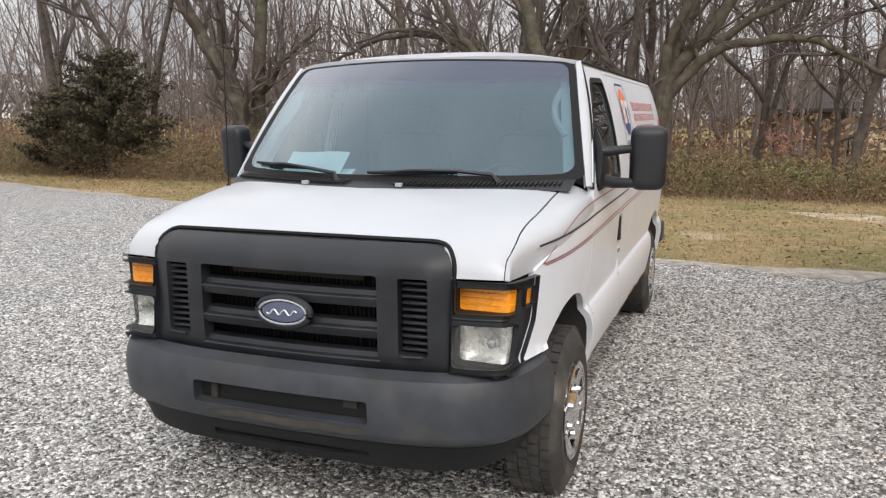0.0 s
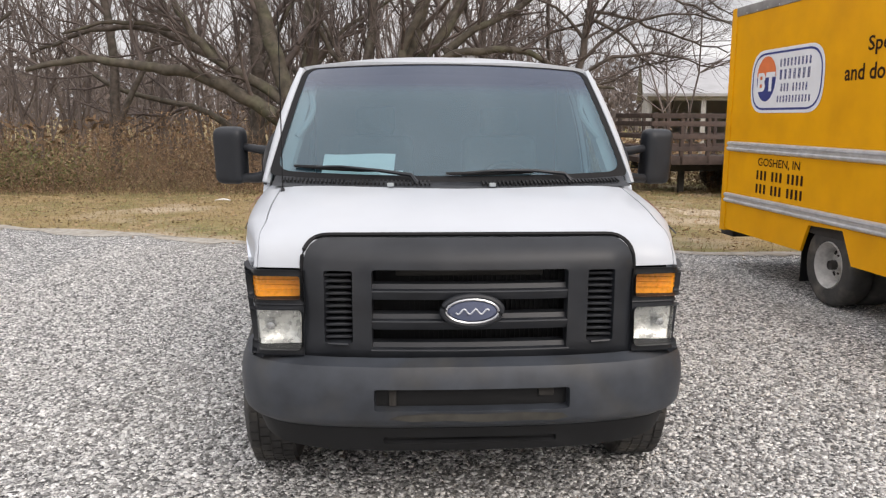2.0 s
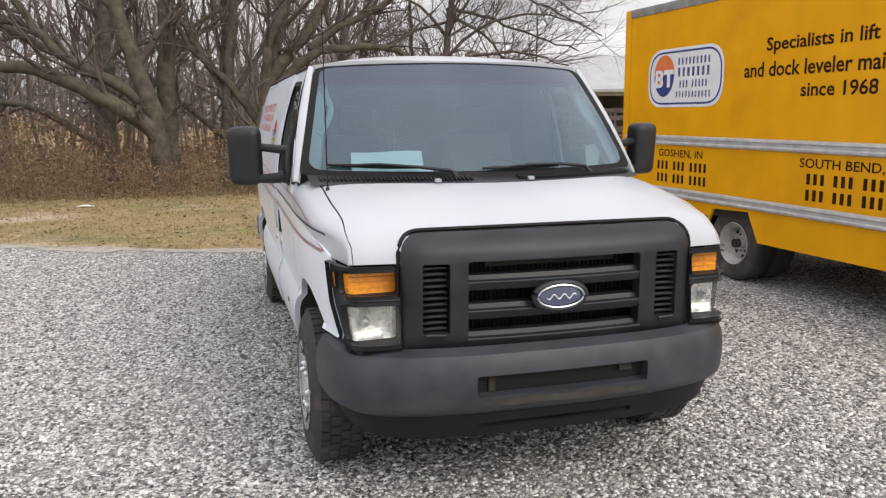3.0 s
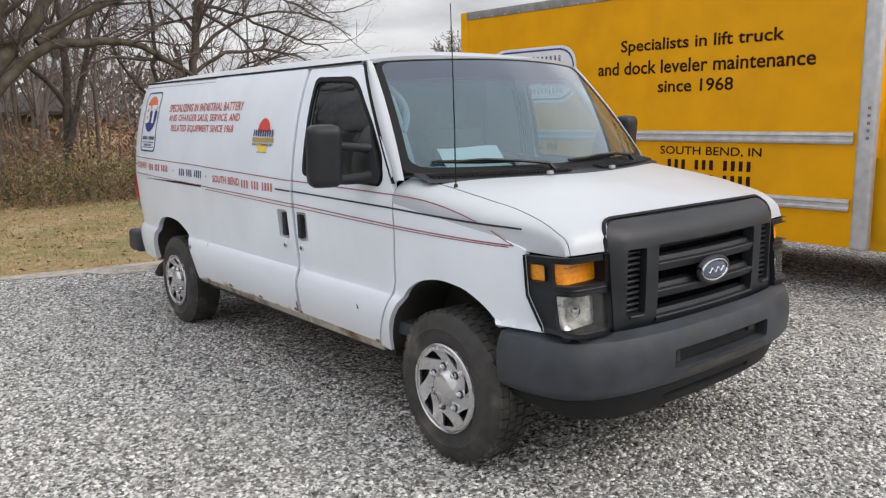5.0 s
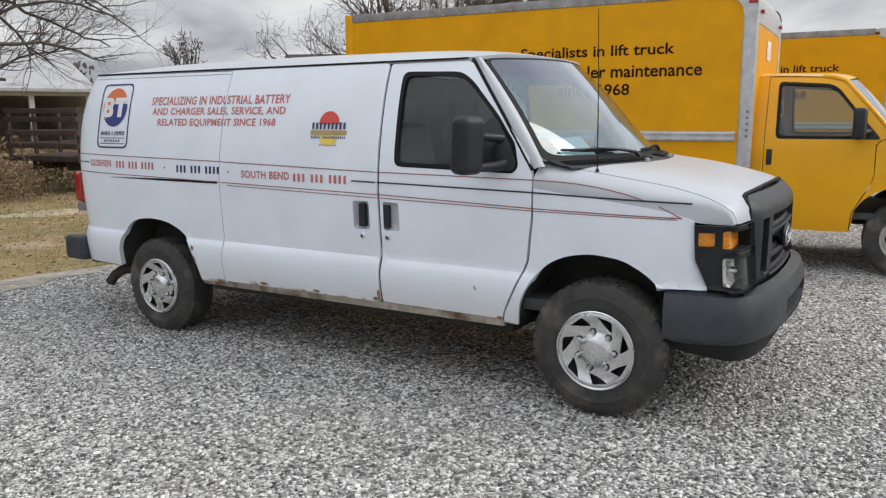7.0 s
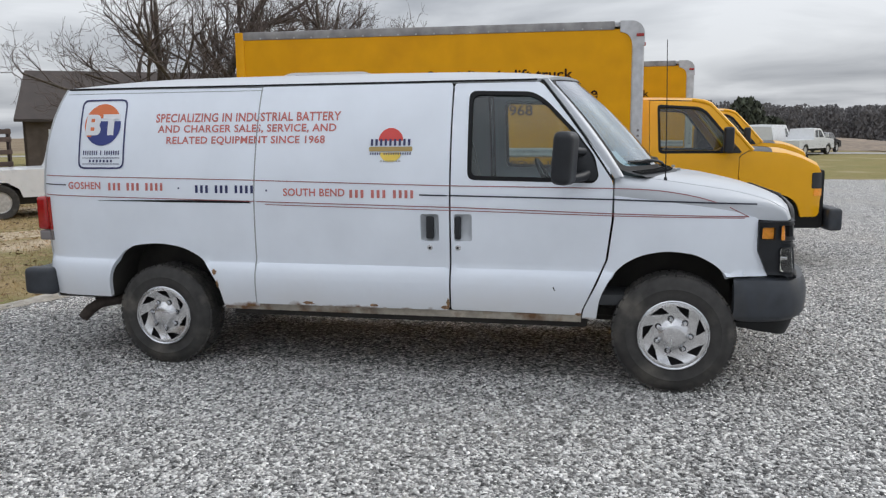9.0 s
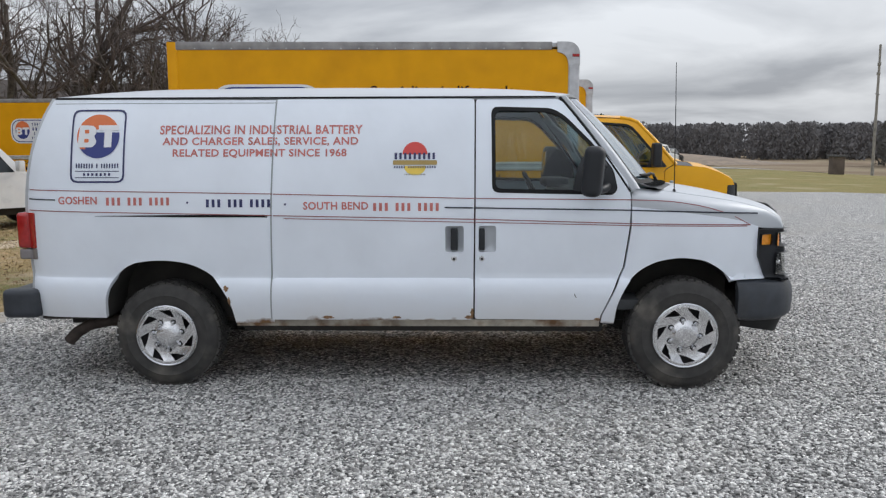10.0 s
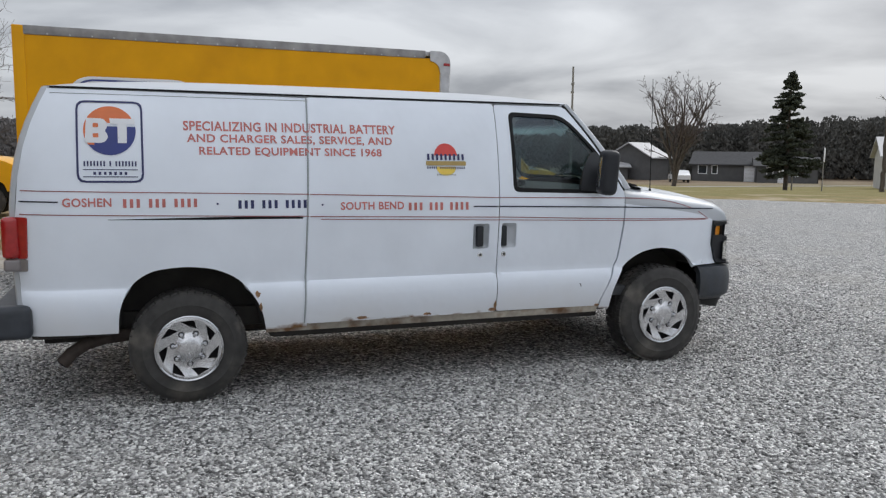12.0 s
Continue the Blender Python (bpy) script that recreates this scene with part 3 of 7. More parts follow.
gx = np.concatenate([-np.geomspace(40, 900, 12)[::-1], np.arange(-38, 60, 2.0), np.geomspace(62, 900, 12)])
gy_ = np.concatenate([-np.geomspace(60, 900, 12)[::-1], np.arange(-58, 40, 2.0), np.geomspace(42, 900, 12)])
rows = [[(x, y, -.05 + (swell(x, y) if abs(x) < 60 and abs(y) < 60 else 0) * .6 + drop(x, y)) for x in gx] for y in gy_]
g = ribbon(rows)
tagged(part("ground", g, M_GROUND), "brown-green winter grass and stubble fields to the horizon", "ground", kind="structure")
edge = [(x, lot_edge(x) + .35 * noise.noise(Vector((x * .9, 0, 7))) + .15 * noise.noise(Vector((x * 3, 0, 9)))) for x in np.arange(-58, 23.4, .5)]
rim = spline([-64, -48, -33, -27, -21.5, -15.5, -10, -4, 1], [-50, -26, -4, 7, 14, 19.5, 22.3, 22.8, 23.2])
east = [(float(rim(y)) + .4 * noise.noise(Vector((y * .5, 2, 1))), y) for y in np.arange(1, -64, -1.0)]
lot = edge + east + [(-58, -64)]


def lot_z(x, y):
    return swell(x, y) * .5 * min(1, max(0, (math.hypot(x, y - 2) - 4) / 6)) - .005 + drop(x, y)


lot_g = patch(lot, lambda x, y: (x, y, lot_z(x, y)), (), 1.0, .05)
tagged(part("gravel_lot", lot_g, M_GRAVEL), "pale grey crushed limestone parking lot", "gravel", kind="structure")


dust_rows = []
for x in np.arange(-24, 15, .11):
    e = lot_edge(x)
    n0, n1 = noise.noise(Vector((x * .7, 5, 1))), noise.noise(Vector((x * 2.1, 8, 2)))
    n2, n3 = noise.noise(Vector((x * 6, 3, 4))), noise.noise(Vector((x * 7, 1, 9)))
    end = float(np.interp(x, [p[0] for p in edge], [p[1] for p in edge]))
    lo, hi = min(e - .30 - .45 * n0 - .25 * n1 - .22 * n2, end - .2), max(e + .12 + .35 * n1 + .22 * n3, end + .22)
    dust_rows.append([(x, lo + (hi - lo) * q, lot_z(x, lo + (hi - lo) * q) + (.006 if lo + (hi - lo) * q < end + .05 else -.062)) for q in sorted([0, .2, .4, .6, .8, 1, (end + .04 - lo) / (hi - lo)])])
tagged(part("lot_rim", ribbon(dust_rows), M_DUST), "pale trampled limestone dust where gravel meets grass", "dirt", kind="structure")


way_x, way_y = spline([0, 1, 2, 3, 4, 5], [2.2, 3.4, 4.6, 6.2, 8.2, 10.5]), spline([0, 1, 2, 3, 4, 5], [12.0, 11.55, 10.95, 10.1, 8.9, 6.9])
track_rows = []
for q in np.linspace(0, 5, 70):
    x, y = float(way_x(q)), float(way_y(q))
    n0, n1 = noise.noise(Vector((q * 3, 1, 5))), noise.noise(Vector((q * 8, 4, 2)))
    h = (.50 + .25 * n0 + .18 * n1) * min(1, .25 + q)
    track_rows.append([(x + .35 * a * h, y + a * h, -.043 + swell(x, y) * .6 - .006 * abs(a)) for a in (-1, -.4, .3, 1)])
tagged(part("worn_track", ribbon(track_rows), M_TRACK), "pale bare track worn across the winter grass", "dirt track", kind="structure")


def chips(n, pick, smin, smax, name, label):
    """Loose angular stones, seven triangles each, in one mesh."""
    rng = np.random.default_rng(5)
    P = pick(rng, n)
    n = len(P)
    base = np.array([(-.8, -.6, -.3), (.8, -.6, -.3), (.1, .95, -.3), (.8, .6, .4), (-.75, .65, .4), (0, -.9, .4)], float) * .6
    tris = np.array([(3, 4, 5), (0, 5, 4), (1, 5, 0), (1, 3, 5), (2, 3, 1), (2, 4, 3), (2, 0, 4)])
    V = base[None] + rng.uniform(-.22, .22, (n, 6, 3))
    s = rng.uniform(smin, smax, n) ** 1.0
    V *= np.stack([s * rng.uniform(.7, 1.3, n), s * rng.uniform(.6, 1.1, n), s * rng.uniform(.4, .8, n)], 1)[:, None]
    a = rng.uniform(0, 6.28, n); t = rng.uniform(-.5, .5, n)
    ca, sa, ct, st_ = np.cos(a), np.sin(a), np.cos(t), np.sin(t)
    X, Y, Z = V[..., 0], V[..., 1] * ct[:, None] - V[..., 2] * st_[:, None], V[..., 1] * st_[:, None] + V[..., 2] * ct[:, None]
    V = np.stack([X * ca[:, None] - Y * sa[:, None], X * sa[:, None] + Y * ca[:, None], Z], -1)
    V += P[:, None]
    V[..., 2] += (s * .12)[:, None]
    me = bpy.data.meshes.new(name)
    F = (tris[None] + (np.arange(n) * 6)[:, None, None]).reshape(-1)
    me.vertices.add(n * 6); me.vertices.foreach_set("co", V.reshape(-1))
    me.loops.add(n * 21); me.loops.foreach_set("vertex_index", F.astype(np.int32))
    me.polygons.add(n * 7); me.polygons.foreach_set("loop_start", np.arange(0, n * 21, 3, dtype=np.int32)); me.polygons.foreach_set("loop_total", np.full(n * 7, 3, np.int32))
    me.materials.append(M_STONE)
    me.update(); me.validate()
    return tagged(new(name, me), label, "gravel", kind="stuff")


def near_lot(rng, n):
    """Stones cover the walked ground round the van's front and side, and thin out beyond."""
    m = int(n * .74)
    x = np.concatenate([rng.uniform(-4.2, 2.9, m), rng.uniform(-8.5, 6.5, n - m)])
    y = np.concatenate([rng.uniform(-2.9, 6.6, m), rng.uniform(-5, 9, n - m)])
    keep = ~((np.abs(x) < .75) & (y > .2) & (y < 4.2)) & (y < lot_rim(x) - .1)
    keep &= rng.uniform(0, 1, n) < np.clip((lot_rim(x) - y) / 2.6, .12, 1)
    x, y = x[keep], y[keep]
    return np.stack([x, y, np.array([lot_z(a, b) for a, b in zip(x, y)])], 1)


chips(215000, near_lot, .010, .027, "loose_gravel", "loose angular grey limestone chips on the lot")


# ---- the white cargo van ----
half_width = spline([.40, .45, .55, .64, .68, .71, .732, .744, .7495, .753, .80, .95, 1.10, 1.18, 1.27, 1.40, 1.55, 1.70, 1.85, 1.955],
                    [.946, .963, .984, .995, .9925, .987, .978, .968, .9605, .959, .9645, .980, .991, .995, .992, .978, .952, .917, .869, .824])
plan_in = spline([-.65, -.50, -.40, -.25, -.05, .25, 1.0, 3.8, 4.1, 4.3, 4.42, 4.50], [.118, .079, .058, .030, .010, 0, 0, 0, .012, .035, .075, .14])


def side_x(y, z):
    return float(half_width(z) - plan_in(y))


def decal_x(y, z, right=True):
    """The side's skin with the sliding door standing a little proud of it."""
    return side_x(y, z) + (.0105 if right and 1.44 < y < 2.800 - .032 * (z - .472) else 0)


def on_right(y, z):
    return (-side_x(y, z), y, z)


nose_pts = [(.42, 1.405), (.25, 1.385), (.10, 1.366), (0, 1.352), (-.2, 1.325), (-.40, 1.282), (-.53, 1.248), (-.62, 1.212), (-.670, 1.16), (-.688, 1.088)]
_cl = [0.0]
for _i in range(1, len(nose_pts)):
    _cl.append(_cl[-1] + math.dist(nose_pts[_i], nose_pts[_i - 1]))
_cl = [c / _cl[-1] for c in _cl]
nose_y, nose_z = spline(_cl, [p[0] for p in nose_pts]), spline(_cl, [p[1] for p in nose_pts])
shoulder = spline([-.62, -.5, -.44, -.3, 0, .25, .42], [1.080, 1.088, 1.098, 1.14, 1.185, 1.215, 1.235])
recede = spline([0, .60, .72, .82, .90, .955, 1.0], [0, .006, .026, .042, .085, .155, .2])


def front_top(a, v):
    """Hood and fender tops: a runs across (-1 to 1), v from the windscreen to the nose."""
    y, zc = float(nose_y(v)), float(nose_z(v))
    zs = min(float(shoulder(y)), zc - 0.001)
    w = side_x(min(y, .42), zs)
    t = abs(a) * math.pi / 2
    x = w * math.sin(t) ** 0.625
    blunt = min(max((-.2 - y) / .35, 0), 1)
    z = zs + (zc - zs) * max(math.cos(t), 0) ** (0.625 - .37 * blunt)
    g = min(max((-.15 - y) / .45, 0), 1) ** 2
    return (math.copysign(x, a), y + float(recede(x)) * g, z)


shut_line = spline([0, .25, .55, .65, .75, .82, .90, 1.0], [.575, .583, .618, .645, .70, .765, .825, .83])


def screen(s, t):
    """The windscreen: s across, t up."""
    b = Vector((.952 * s, .085 + .290 * s * s, 1.366 + .012 * s * s))
    u = Vector((.803 * s, .665 + .160 * s * s, 1.972 - .024 * s * s))
    p = b.lerp(u, t)
    k = 4 * t * (1 - t) * .014
    return (p.x, p.y - k, p.z + k)


lamp_path = [(.66, -.694), (.76, -.686), (.83, -.672), (.868, -.646), (.884, -.60), (.892, -.55), (.900, -.50), (.916, -.42)]
_ls = [0.0]
for _i in range(1, len(lamp_path)):
    _ls.append(_ls[-1] + math.dist(lamp_path[_i], lamp_path[_i - 1]))
LAMP_END = _ls[-1]
lamp_x, lamp_y = spline(_ls, [p[0] for p in lamp_path]), spline(_ls, [p[1] for p in lamp_path])


def lamp_skin(s, z, inset=0.0):
    k = min(max((s - .12) / .22, 0), 1)
    k = k * k * (3 - 2 * k)
    y = float(lamp_y(s))
    x = float(lamp_x(s)) * (1 - k) + (side_x(y, z) - .002) * k
    y += .095 * (z - .74) * (1 - k)
    return (-x + inset * k, y + inset * (1 - k), z)


def lamp_at(y):
    return next(s for s in np.linspace(0, LAMP_END, 400) if float(lamp_y(s)) >= y)


bumper_path = [(0, -.845), (.3, -.838), (.55, -.812), (.74, -.762), (.855, -.69), (.925, -.59), (.960, -.46), (.974, -.315)]
_bs = [0.0]
for _i in range(1, len(bumper_path)):
    _bs.append(_bs[-1] + math.dist(bumper_path[_i], bumper_path[_i - 1]))
BUMP_END = _bs[-1]
bump_x, bump_y = spline(_bs, [p[0] for p in bumper_path]), spline(_bs, [p[1] for p in bumper_path])
bump_prof = spline([.30, .36, .44, .458, .475, .50, .60, .68, .712, .728, .736], [-.13, -.09, -.062, -.050, -.022, -.004, .004, -.006, -.02, -.05, -.085])


def bumper_skin(s, z):
    q = abs(s)
    x, y = float(bump_x(q)), float(bump_y(q))
    e = 0.004
    dx, dy = float(bump_x(min(q + e, BUMP_END))) - float(bump_x(max(q - e, 0))), float(bump_y(min(q + e, BUMP_END))) - float(bump_y(max(q - e, 0)))
    n = Vector((-dy, dx)).normalized() * -1 if dx == 0 and dy == 0 else Vector((dy, -dx)).normalized()
    o = float(bump_prof(z))
    x, y = x + n.x * o, y + n.y * o
    return (math.copysign(x, s) if s else 0.0, y, z)


def curvy(pts, n=40):
    c = [0.0]
    for i in range(1, len(pts)):
        c.append(c[-1] + math.dist(pts[i], pts[i - 1]))
    fy, fz = spline(c, [p[0] for p in pts]), spline(c, [p[1] for p in pts])
    return [(float(fy(q)), float(fz(q))) for q in np.linspace(0, c[-1], n)]


def make_wheel_parts(root, x_face, y, z, side, spin, size=1.0):
    """Tyre with tread and side wall, and the slotted silver cover; side is -1 for the kerb side."""
    w = new("wheel")
    w.parent = root
    w.matrix_basis = pose(side * x_face, y, z, 0, 0, 0 if side < 0 else 180) @ pose(0, 0, 0, spin, 0, 0) @ Matrix.Diagonal((1, size, size, 1))
    R, wd = .376, .235
    part("tyre", revolve([(.20, .01), (.215, -.004), (.255, -.012), (.285, -.014), (.289, -.016), (.293, -.013), (.315, -.009), (.343, .005), (.361, .019), (.3685, .034), (.370, .06), (.370, wd - .05), (.358, wd - .02), (.30, wd), (.20, wd - .02)], 56), M_RUBBER, w)
    blocks = []
    n = 44
    for k in range(n):
        a = 360 * k / n
        for j, (h0, h1) in enumerate(((.020, .058), (.066, .106), (.114, .152), (.160, .205))):
            off = (3.6 if j % 2 else 0) + random.uniform(-.4, .4)
            b = rbox(h0, -.0205, .352, h1, .0205, R, 0)
            blocks.append(moved(b, pose(0, 0, 0, a + off, 0, 0)))
    part("tread", joined(*blocks), M_RUBBER, w, flat=True)
    prof = spline([0, .07, .085, .10, .13, .17, .195, .212, .222], [-.030, -.022, -.004, .004, .002, -.006, -.016, -.014, 0])

    def cover(a, b):
        return (float(prof(math.hypot(a, b))), a, b)
    vents = []
    for k in range(7):
        p = 360 * k / 7
        vents.append(rounded([(r * math.cos(radians(p + q)), r * math.sin(radians(p + q))) for r, q in ((.189, -16), (.191, 10), (.136, 22), (.146, 2))], .008, 3))
    c = part("wheel_cover", patch(ellipse(0, 0, .222, .222, 64), cover, vents, .016, .012, flip=True), M_COVER, w, "silver slotted wheel cover", sharp=50)
    ring = [(-.012, .214 * math.cos(q), .214 * math.sin(q)) for q in np.linspace(0, 2 * math.pi, 57)]
    part("cover_rim", tube(ring, .0075, 6, cap=False), M_CHROME, c)
    # rim coloured near black, so the cover's vents look shaded
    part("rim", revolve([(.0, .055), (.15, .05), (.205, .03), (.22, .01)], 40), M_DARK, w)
    for k in range(7):
        a = radians(360 * k / 7 + 24)
        nut = revolve([(0, -.024), (.009, -.023), (.014, -.014), (.0155, .006)], 8)
        # flat black disc paints the dark outline of shade round each nut
        part("nut_shade_disc", moved(revolve([(0, -.001), (.020, 0), (.021, .006)], 12), Matrix.Translation((0, .104 * math.cos(a), .104 * math.sin(a)))), M_DARK, c)
        part("lug_nut", moved(nut, Matrix.Translation((0, .104 * math.cos(a), .104 * math.sin(a)))), M_CHROME, c)
    part("axle_stub", moved(revolve([(0, 0), (.05, 0), (.05, .32)], 16), Matrix.Translation((.06, 0, 0))), M_UNDER, w)
    return w


def stripe(parent, name, pts, width, material, both=False):
    pts = dense(pts, .02, closed=False)
    rows = []
    for y, z in pts:
        rows.append([(y, z - width / 2), (y, z + width / 2)])
    for right in (True, False):
        sg = -1 if right else 1
        g = ribbon([[(sg * (decal_x(y, z, right) + .003), y, z) for y, z in r] for r in rows])
        part(name, g, material, parent)


def decal(parent, name, g2, yc, zc, material, right=True, lift=.003, label=""):
    """Flat shapes (in xy, as read) laid on the body's side."""
    sg = -1 if right else 1
    V = []
    for x, z, *_ in g2[0]:
        y = yc + sg * x
        V.append((sg * (decal_x(y, zc + z, right) + lift), y, zc + z))
    return part(name, (V, g2[1]), material, parent, label, flat=True)


def flat_patch(outline, holes=(), step=.05):
    return patch(outline, lambda a, b: (a, b, 0), holes, step)


def bars(parent, yc, zc, width, height, material, right=True, groups=(3, 3, 4), lift=.003):
    for g in strip_geos(groups, width, height):
        decal(parent, "printed_strip", g, yc, zc, material, right, lift)


def words_on_side(parent, body, width, height, yc, zc, material, right):
    for g in word_geos(text_geo(body, width, height, .022, 1.06), height * .3):
        decal(parent, "lettering", g, yc, zc, material, right)


def square_logo(parent, yc, zc, right):
    w, h = .37, .485
    decal(parent, "logo_border", flat_patch(rect(-w / 2, -h / 2, w / 2, h / 2, .05), [rect(-w / 2 + .012, -h / 2 + .012, w / 2 - .012, h / 2 - .012, .042)], .03), yc, zc, M_TXT_NAVY, right)
    top = [(a, b) for a, b in ellipse(0, .065, .145, .145, 40) if b >= .09]
    decal(parent, "logo_disc_top", flat_patch(sorted(top, key=lambda p: -math.atan2(p[1] - .065, p[0])), (), .03), yc, zc, M_ORANGE, right)
    pts = ellipse(0, .065, .145, .145, 24, 170, 370)
    decal(parent, "logo_disc_base", flat_patch([p for p in pts if p[1] <= .095], (), .03), yc, zc, M_NAVY, right, .0035)
    left = ellipse(0, .065, .145, .145, 14, 140, 215) + [(-.085, -.02), (-.085, .15)]
    decal(parent, "logo_disc_side", flat_patch(left, (), .03), yc, zc, M_ORANGE, right, .0045)
    decal(parent, "logo_block", flat_patch(rounded([(-.138, -.008), (-.03, -.008), (-.004, .03), (-.026, .064), (-.006, .098), (-.03, .136), (-.128, .138)], [.004, .02, .02, .008, .02, .02, .004], 3), (), .03), yc, zc, M_STICKW, right, .006)
    for z0 in (.024, .084):
        decal(parent, "logo_dot", flat_patch(rect(-.092, z0, -.062, z0 + .024, .004)), yc, zc, M_ORANGE, right, .0072)
    decal(parent, "logo_bar", flat_patch([(.0, .138), (.140, .138), (.140, .104), (.096, .104), (.094, -.008), (.044, -.008), (.044, .104), (.004, .104)], (), .03), yc, zc, M_STICKW, right, .006)
    bars(parent, yc, zc - .13, .30, .030, M_TXT_NAVY, right, (7, 1, 7))
    for z0 in (-.168, -.21):
        decal(parent, "logo_rule", flat_patch(rect(-.15, z0, .15, z0 + .005)), yc, zc, M_TXT_NAVY, right)
    bars(parent, yc, zc - .187, .2, .018, M_TXT_NAVY, right, (7,))


def sun_logo(parent, yc, zc, right):
    disc = ellipse(0, .03, .082, .082, 30, 0, 180)
    decal(parent, "sun_top", flat_patch(disc, (), .03), yc, zc, M_SUNRED, right)
    decal(parent, "sun_base", flat_patch(ellipse(0, -.045, .072, .06, 24, 180, 360), (), .03), yc, zc, M_SUNYEL, right)
    bars(parent, yc, zc + .020, .28, .042, M_TXT_NAVY, right, (9,), .005)
    decal(parent, "sun_banner", flat_patch(rect(-.145, -.037, .145, -.008, .008)), yc, zc, M_GOLD, right, .0045)
    bars(parent, yc, zc - .052, .28, .014, M_TXT_NAVY, right, (5, 12), .005)
    bars(parent, yc, zc - .10, .14, .008, M_LENSGREY, right, (14,))


CREASE = (.66, .685, .71, .732, .744, .7495, .754)


def build_van():
    van = thing("cargo_van", "white cargo van with black grille and rusty sills on gravel", "van")

    # body sides
    door_front = [(.602, .47), (.592, .512), (.525, .661), (.454, .826), (.422, 1.08), (.416, 1.29), (.442, 1.40), (.845, 1.915), (.89, 1.937)]
    door = rounded([(1.436, .475)] + door_front + [(1.428, 1.937)], [.02] + [0] * 7 + [.03, .0, .02][:3], 4)
    win = rounded([(1.325, 1.325), (.535, 1.308), (.503, 1.345), (.53, 1.47), (.65, 1.63), (.84, 1.825), (.925, 1.876), (1.328, 1.888)], [.05, .02, .03, .03, .05, .08, .06, .05], 5)
    win_in = rounded([(1.30, 1.352), (.545, 1.336), (.530, 1.36), (.553, 1.46), (.667, 1.615), (.85, 1.803), (.935, 1.850), (1.302, 1.862)], [.04, .02, .03, .03, .05, .08, .06, .05], 5)
    slide = rounded([(2.799, .472), (1.447, .475), (1.438, 1.937), (2.752, 1.937)], [.02, .02, .02, .004], 3)
    rear_edge = [(4.42, .478), (4.462, .70), (4.476, .90), (4.476, 1.19), (4.452, 1.43), (4.418, 1.60), (4.374, 1.74), (4.325, 1.86), (4.285, 1.945)]
    arch_r = [(3.052, .445), (3.075, .56), (3.14, .69), (3.25, .80), (3.40, .858), (3.54, .872), (3.70, .858), (3.82, .80), (3.90, .69), (3.93, .57), (3.935, .478)]
    arch_r = curvy(arch_r)
    arch_f = [(.505, .445), (.49, .56), (.43, .70), (.33, .812), (.2, .872), (.075, .890), (-.06, .876), (-.17, .828), (-.25, .765), (-.272, .738)]
    arch_f = curvy(arch_f)
    quarter = [(2.790, .445)] + arch_r + rear_edge + [(2.744, 1.937)]
    front_edge = [(.594, .45)] + arch_f + [(-.515, .742), (-.448, .90), (-.442, 1.092)]
    top_edge = [(y, float(shoulder(y))) for y in np.linspace(-.43, .40, 14)]
    fender = front_edge + top_edge + [(.408, 1.29 - .04), (.408, 1.08), (.44, .826), (.511, .661), (.582, .512)]
    slot = [(2.81, 1.1615), (3.40, 1.1625), (3.97, 1.1705), (3.97, 1.1745), (3.40, 1.1805), (2.81, 1.1815)]

    for sgn in (1, -1):
        f = (lambda g: g) if sgn > 0 else mirrored
        cup_d, cup_s = rect(1.296, .930, 1.412, 1.107, .018), rect(1.510, .930, 1.632, 1.107, .018)
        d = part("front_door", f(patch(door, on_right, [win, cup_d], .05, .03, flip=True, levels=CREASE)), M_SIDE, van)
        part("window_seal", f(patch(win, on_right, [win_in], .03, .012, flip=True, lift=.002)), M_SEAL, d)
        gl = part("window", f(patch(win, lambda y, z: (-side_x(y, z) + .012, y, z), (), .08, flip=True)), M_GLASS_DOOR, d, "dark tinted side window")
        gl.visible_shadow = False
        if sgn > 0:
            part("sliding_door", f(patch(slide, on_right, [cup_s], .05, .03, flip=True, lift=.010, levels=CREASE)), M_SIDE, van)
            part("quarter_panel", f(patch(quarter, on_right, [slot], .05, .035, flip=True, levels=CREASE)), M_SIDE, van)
            # grey strip paints the soft shade of the proud door's step
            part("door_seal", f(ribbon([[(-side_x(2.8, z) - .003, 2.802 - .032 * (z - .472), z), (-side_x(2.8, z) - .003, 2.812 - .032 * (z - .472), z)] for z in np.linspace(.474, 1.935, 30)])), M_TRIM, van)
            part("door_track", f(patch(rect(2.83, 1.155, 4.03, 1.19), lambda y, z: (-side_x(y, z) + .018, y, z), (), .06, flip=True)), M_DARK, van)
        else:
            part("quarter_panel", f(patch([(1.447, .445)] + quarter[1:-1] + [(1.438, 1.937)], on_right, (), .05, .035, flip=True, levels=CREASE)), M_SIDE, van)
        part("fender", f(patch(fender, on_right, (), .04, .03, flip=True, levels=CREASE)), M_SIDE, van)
        part("sill", f(patch(rect(.60, .42, 3.05, .468), lambda y, z: (-side_x(y, z) + .010, y, z), (), .05, .02, flip=True)), M_SILL, van, "dirty tan sill with rust")
        # handles: dished cup, lever and lock
        for cup, yl, hw, owner in ((cup_d, 1.389, .019, d),) + (((cup_s, 1.573, .024, van),) if sgn > 0 else ()):
            yc, hy = (cup[0][0] + cup[len(cup) // 2][0]) / 2, .058
            dish = lambda y, z: (-side_x(y, z) + .004 + .030 * max(0, 1 - abs((y - yc) / (hy + .004)) ** 4) * max(0, 1 - abs((z - 1.0185) / .092) ** 4), y, z)
            part("handle_cup", f(patch(cup, dish, (), .012, flip=True)), M_WHITE_DIMMED, owner)
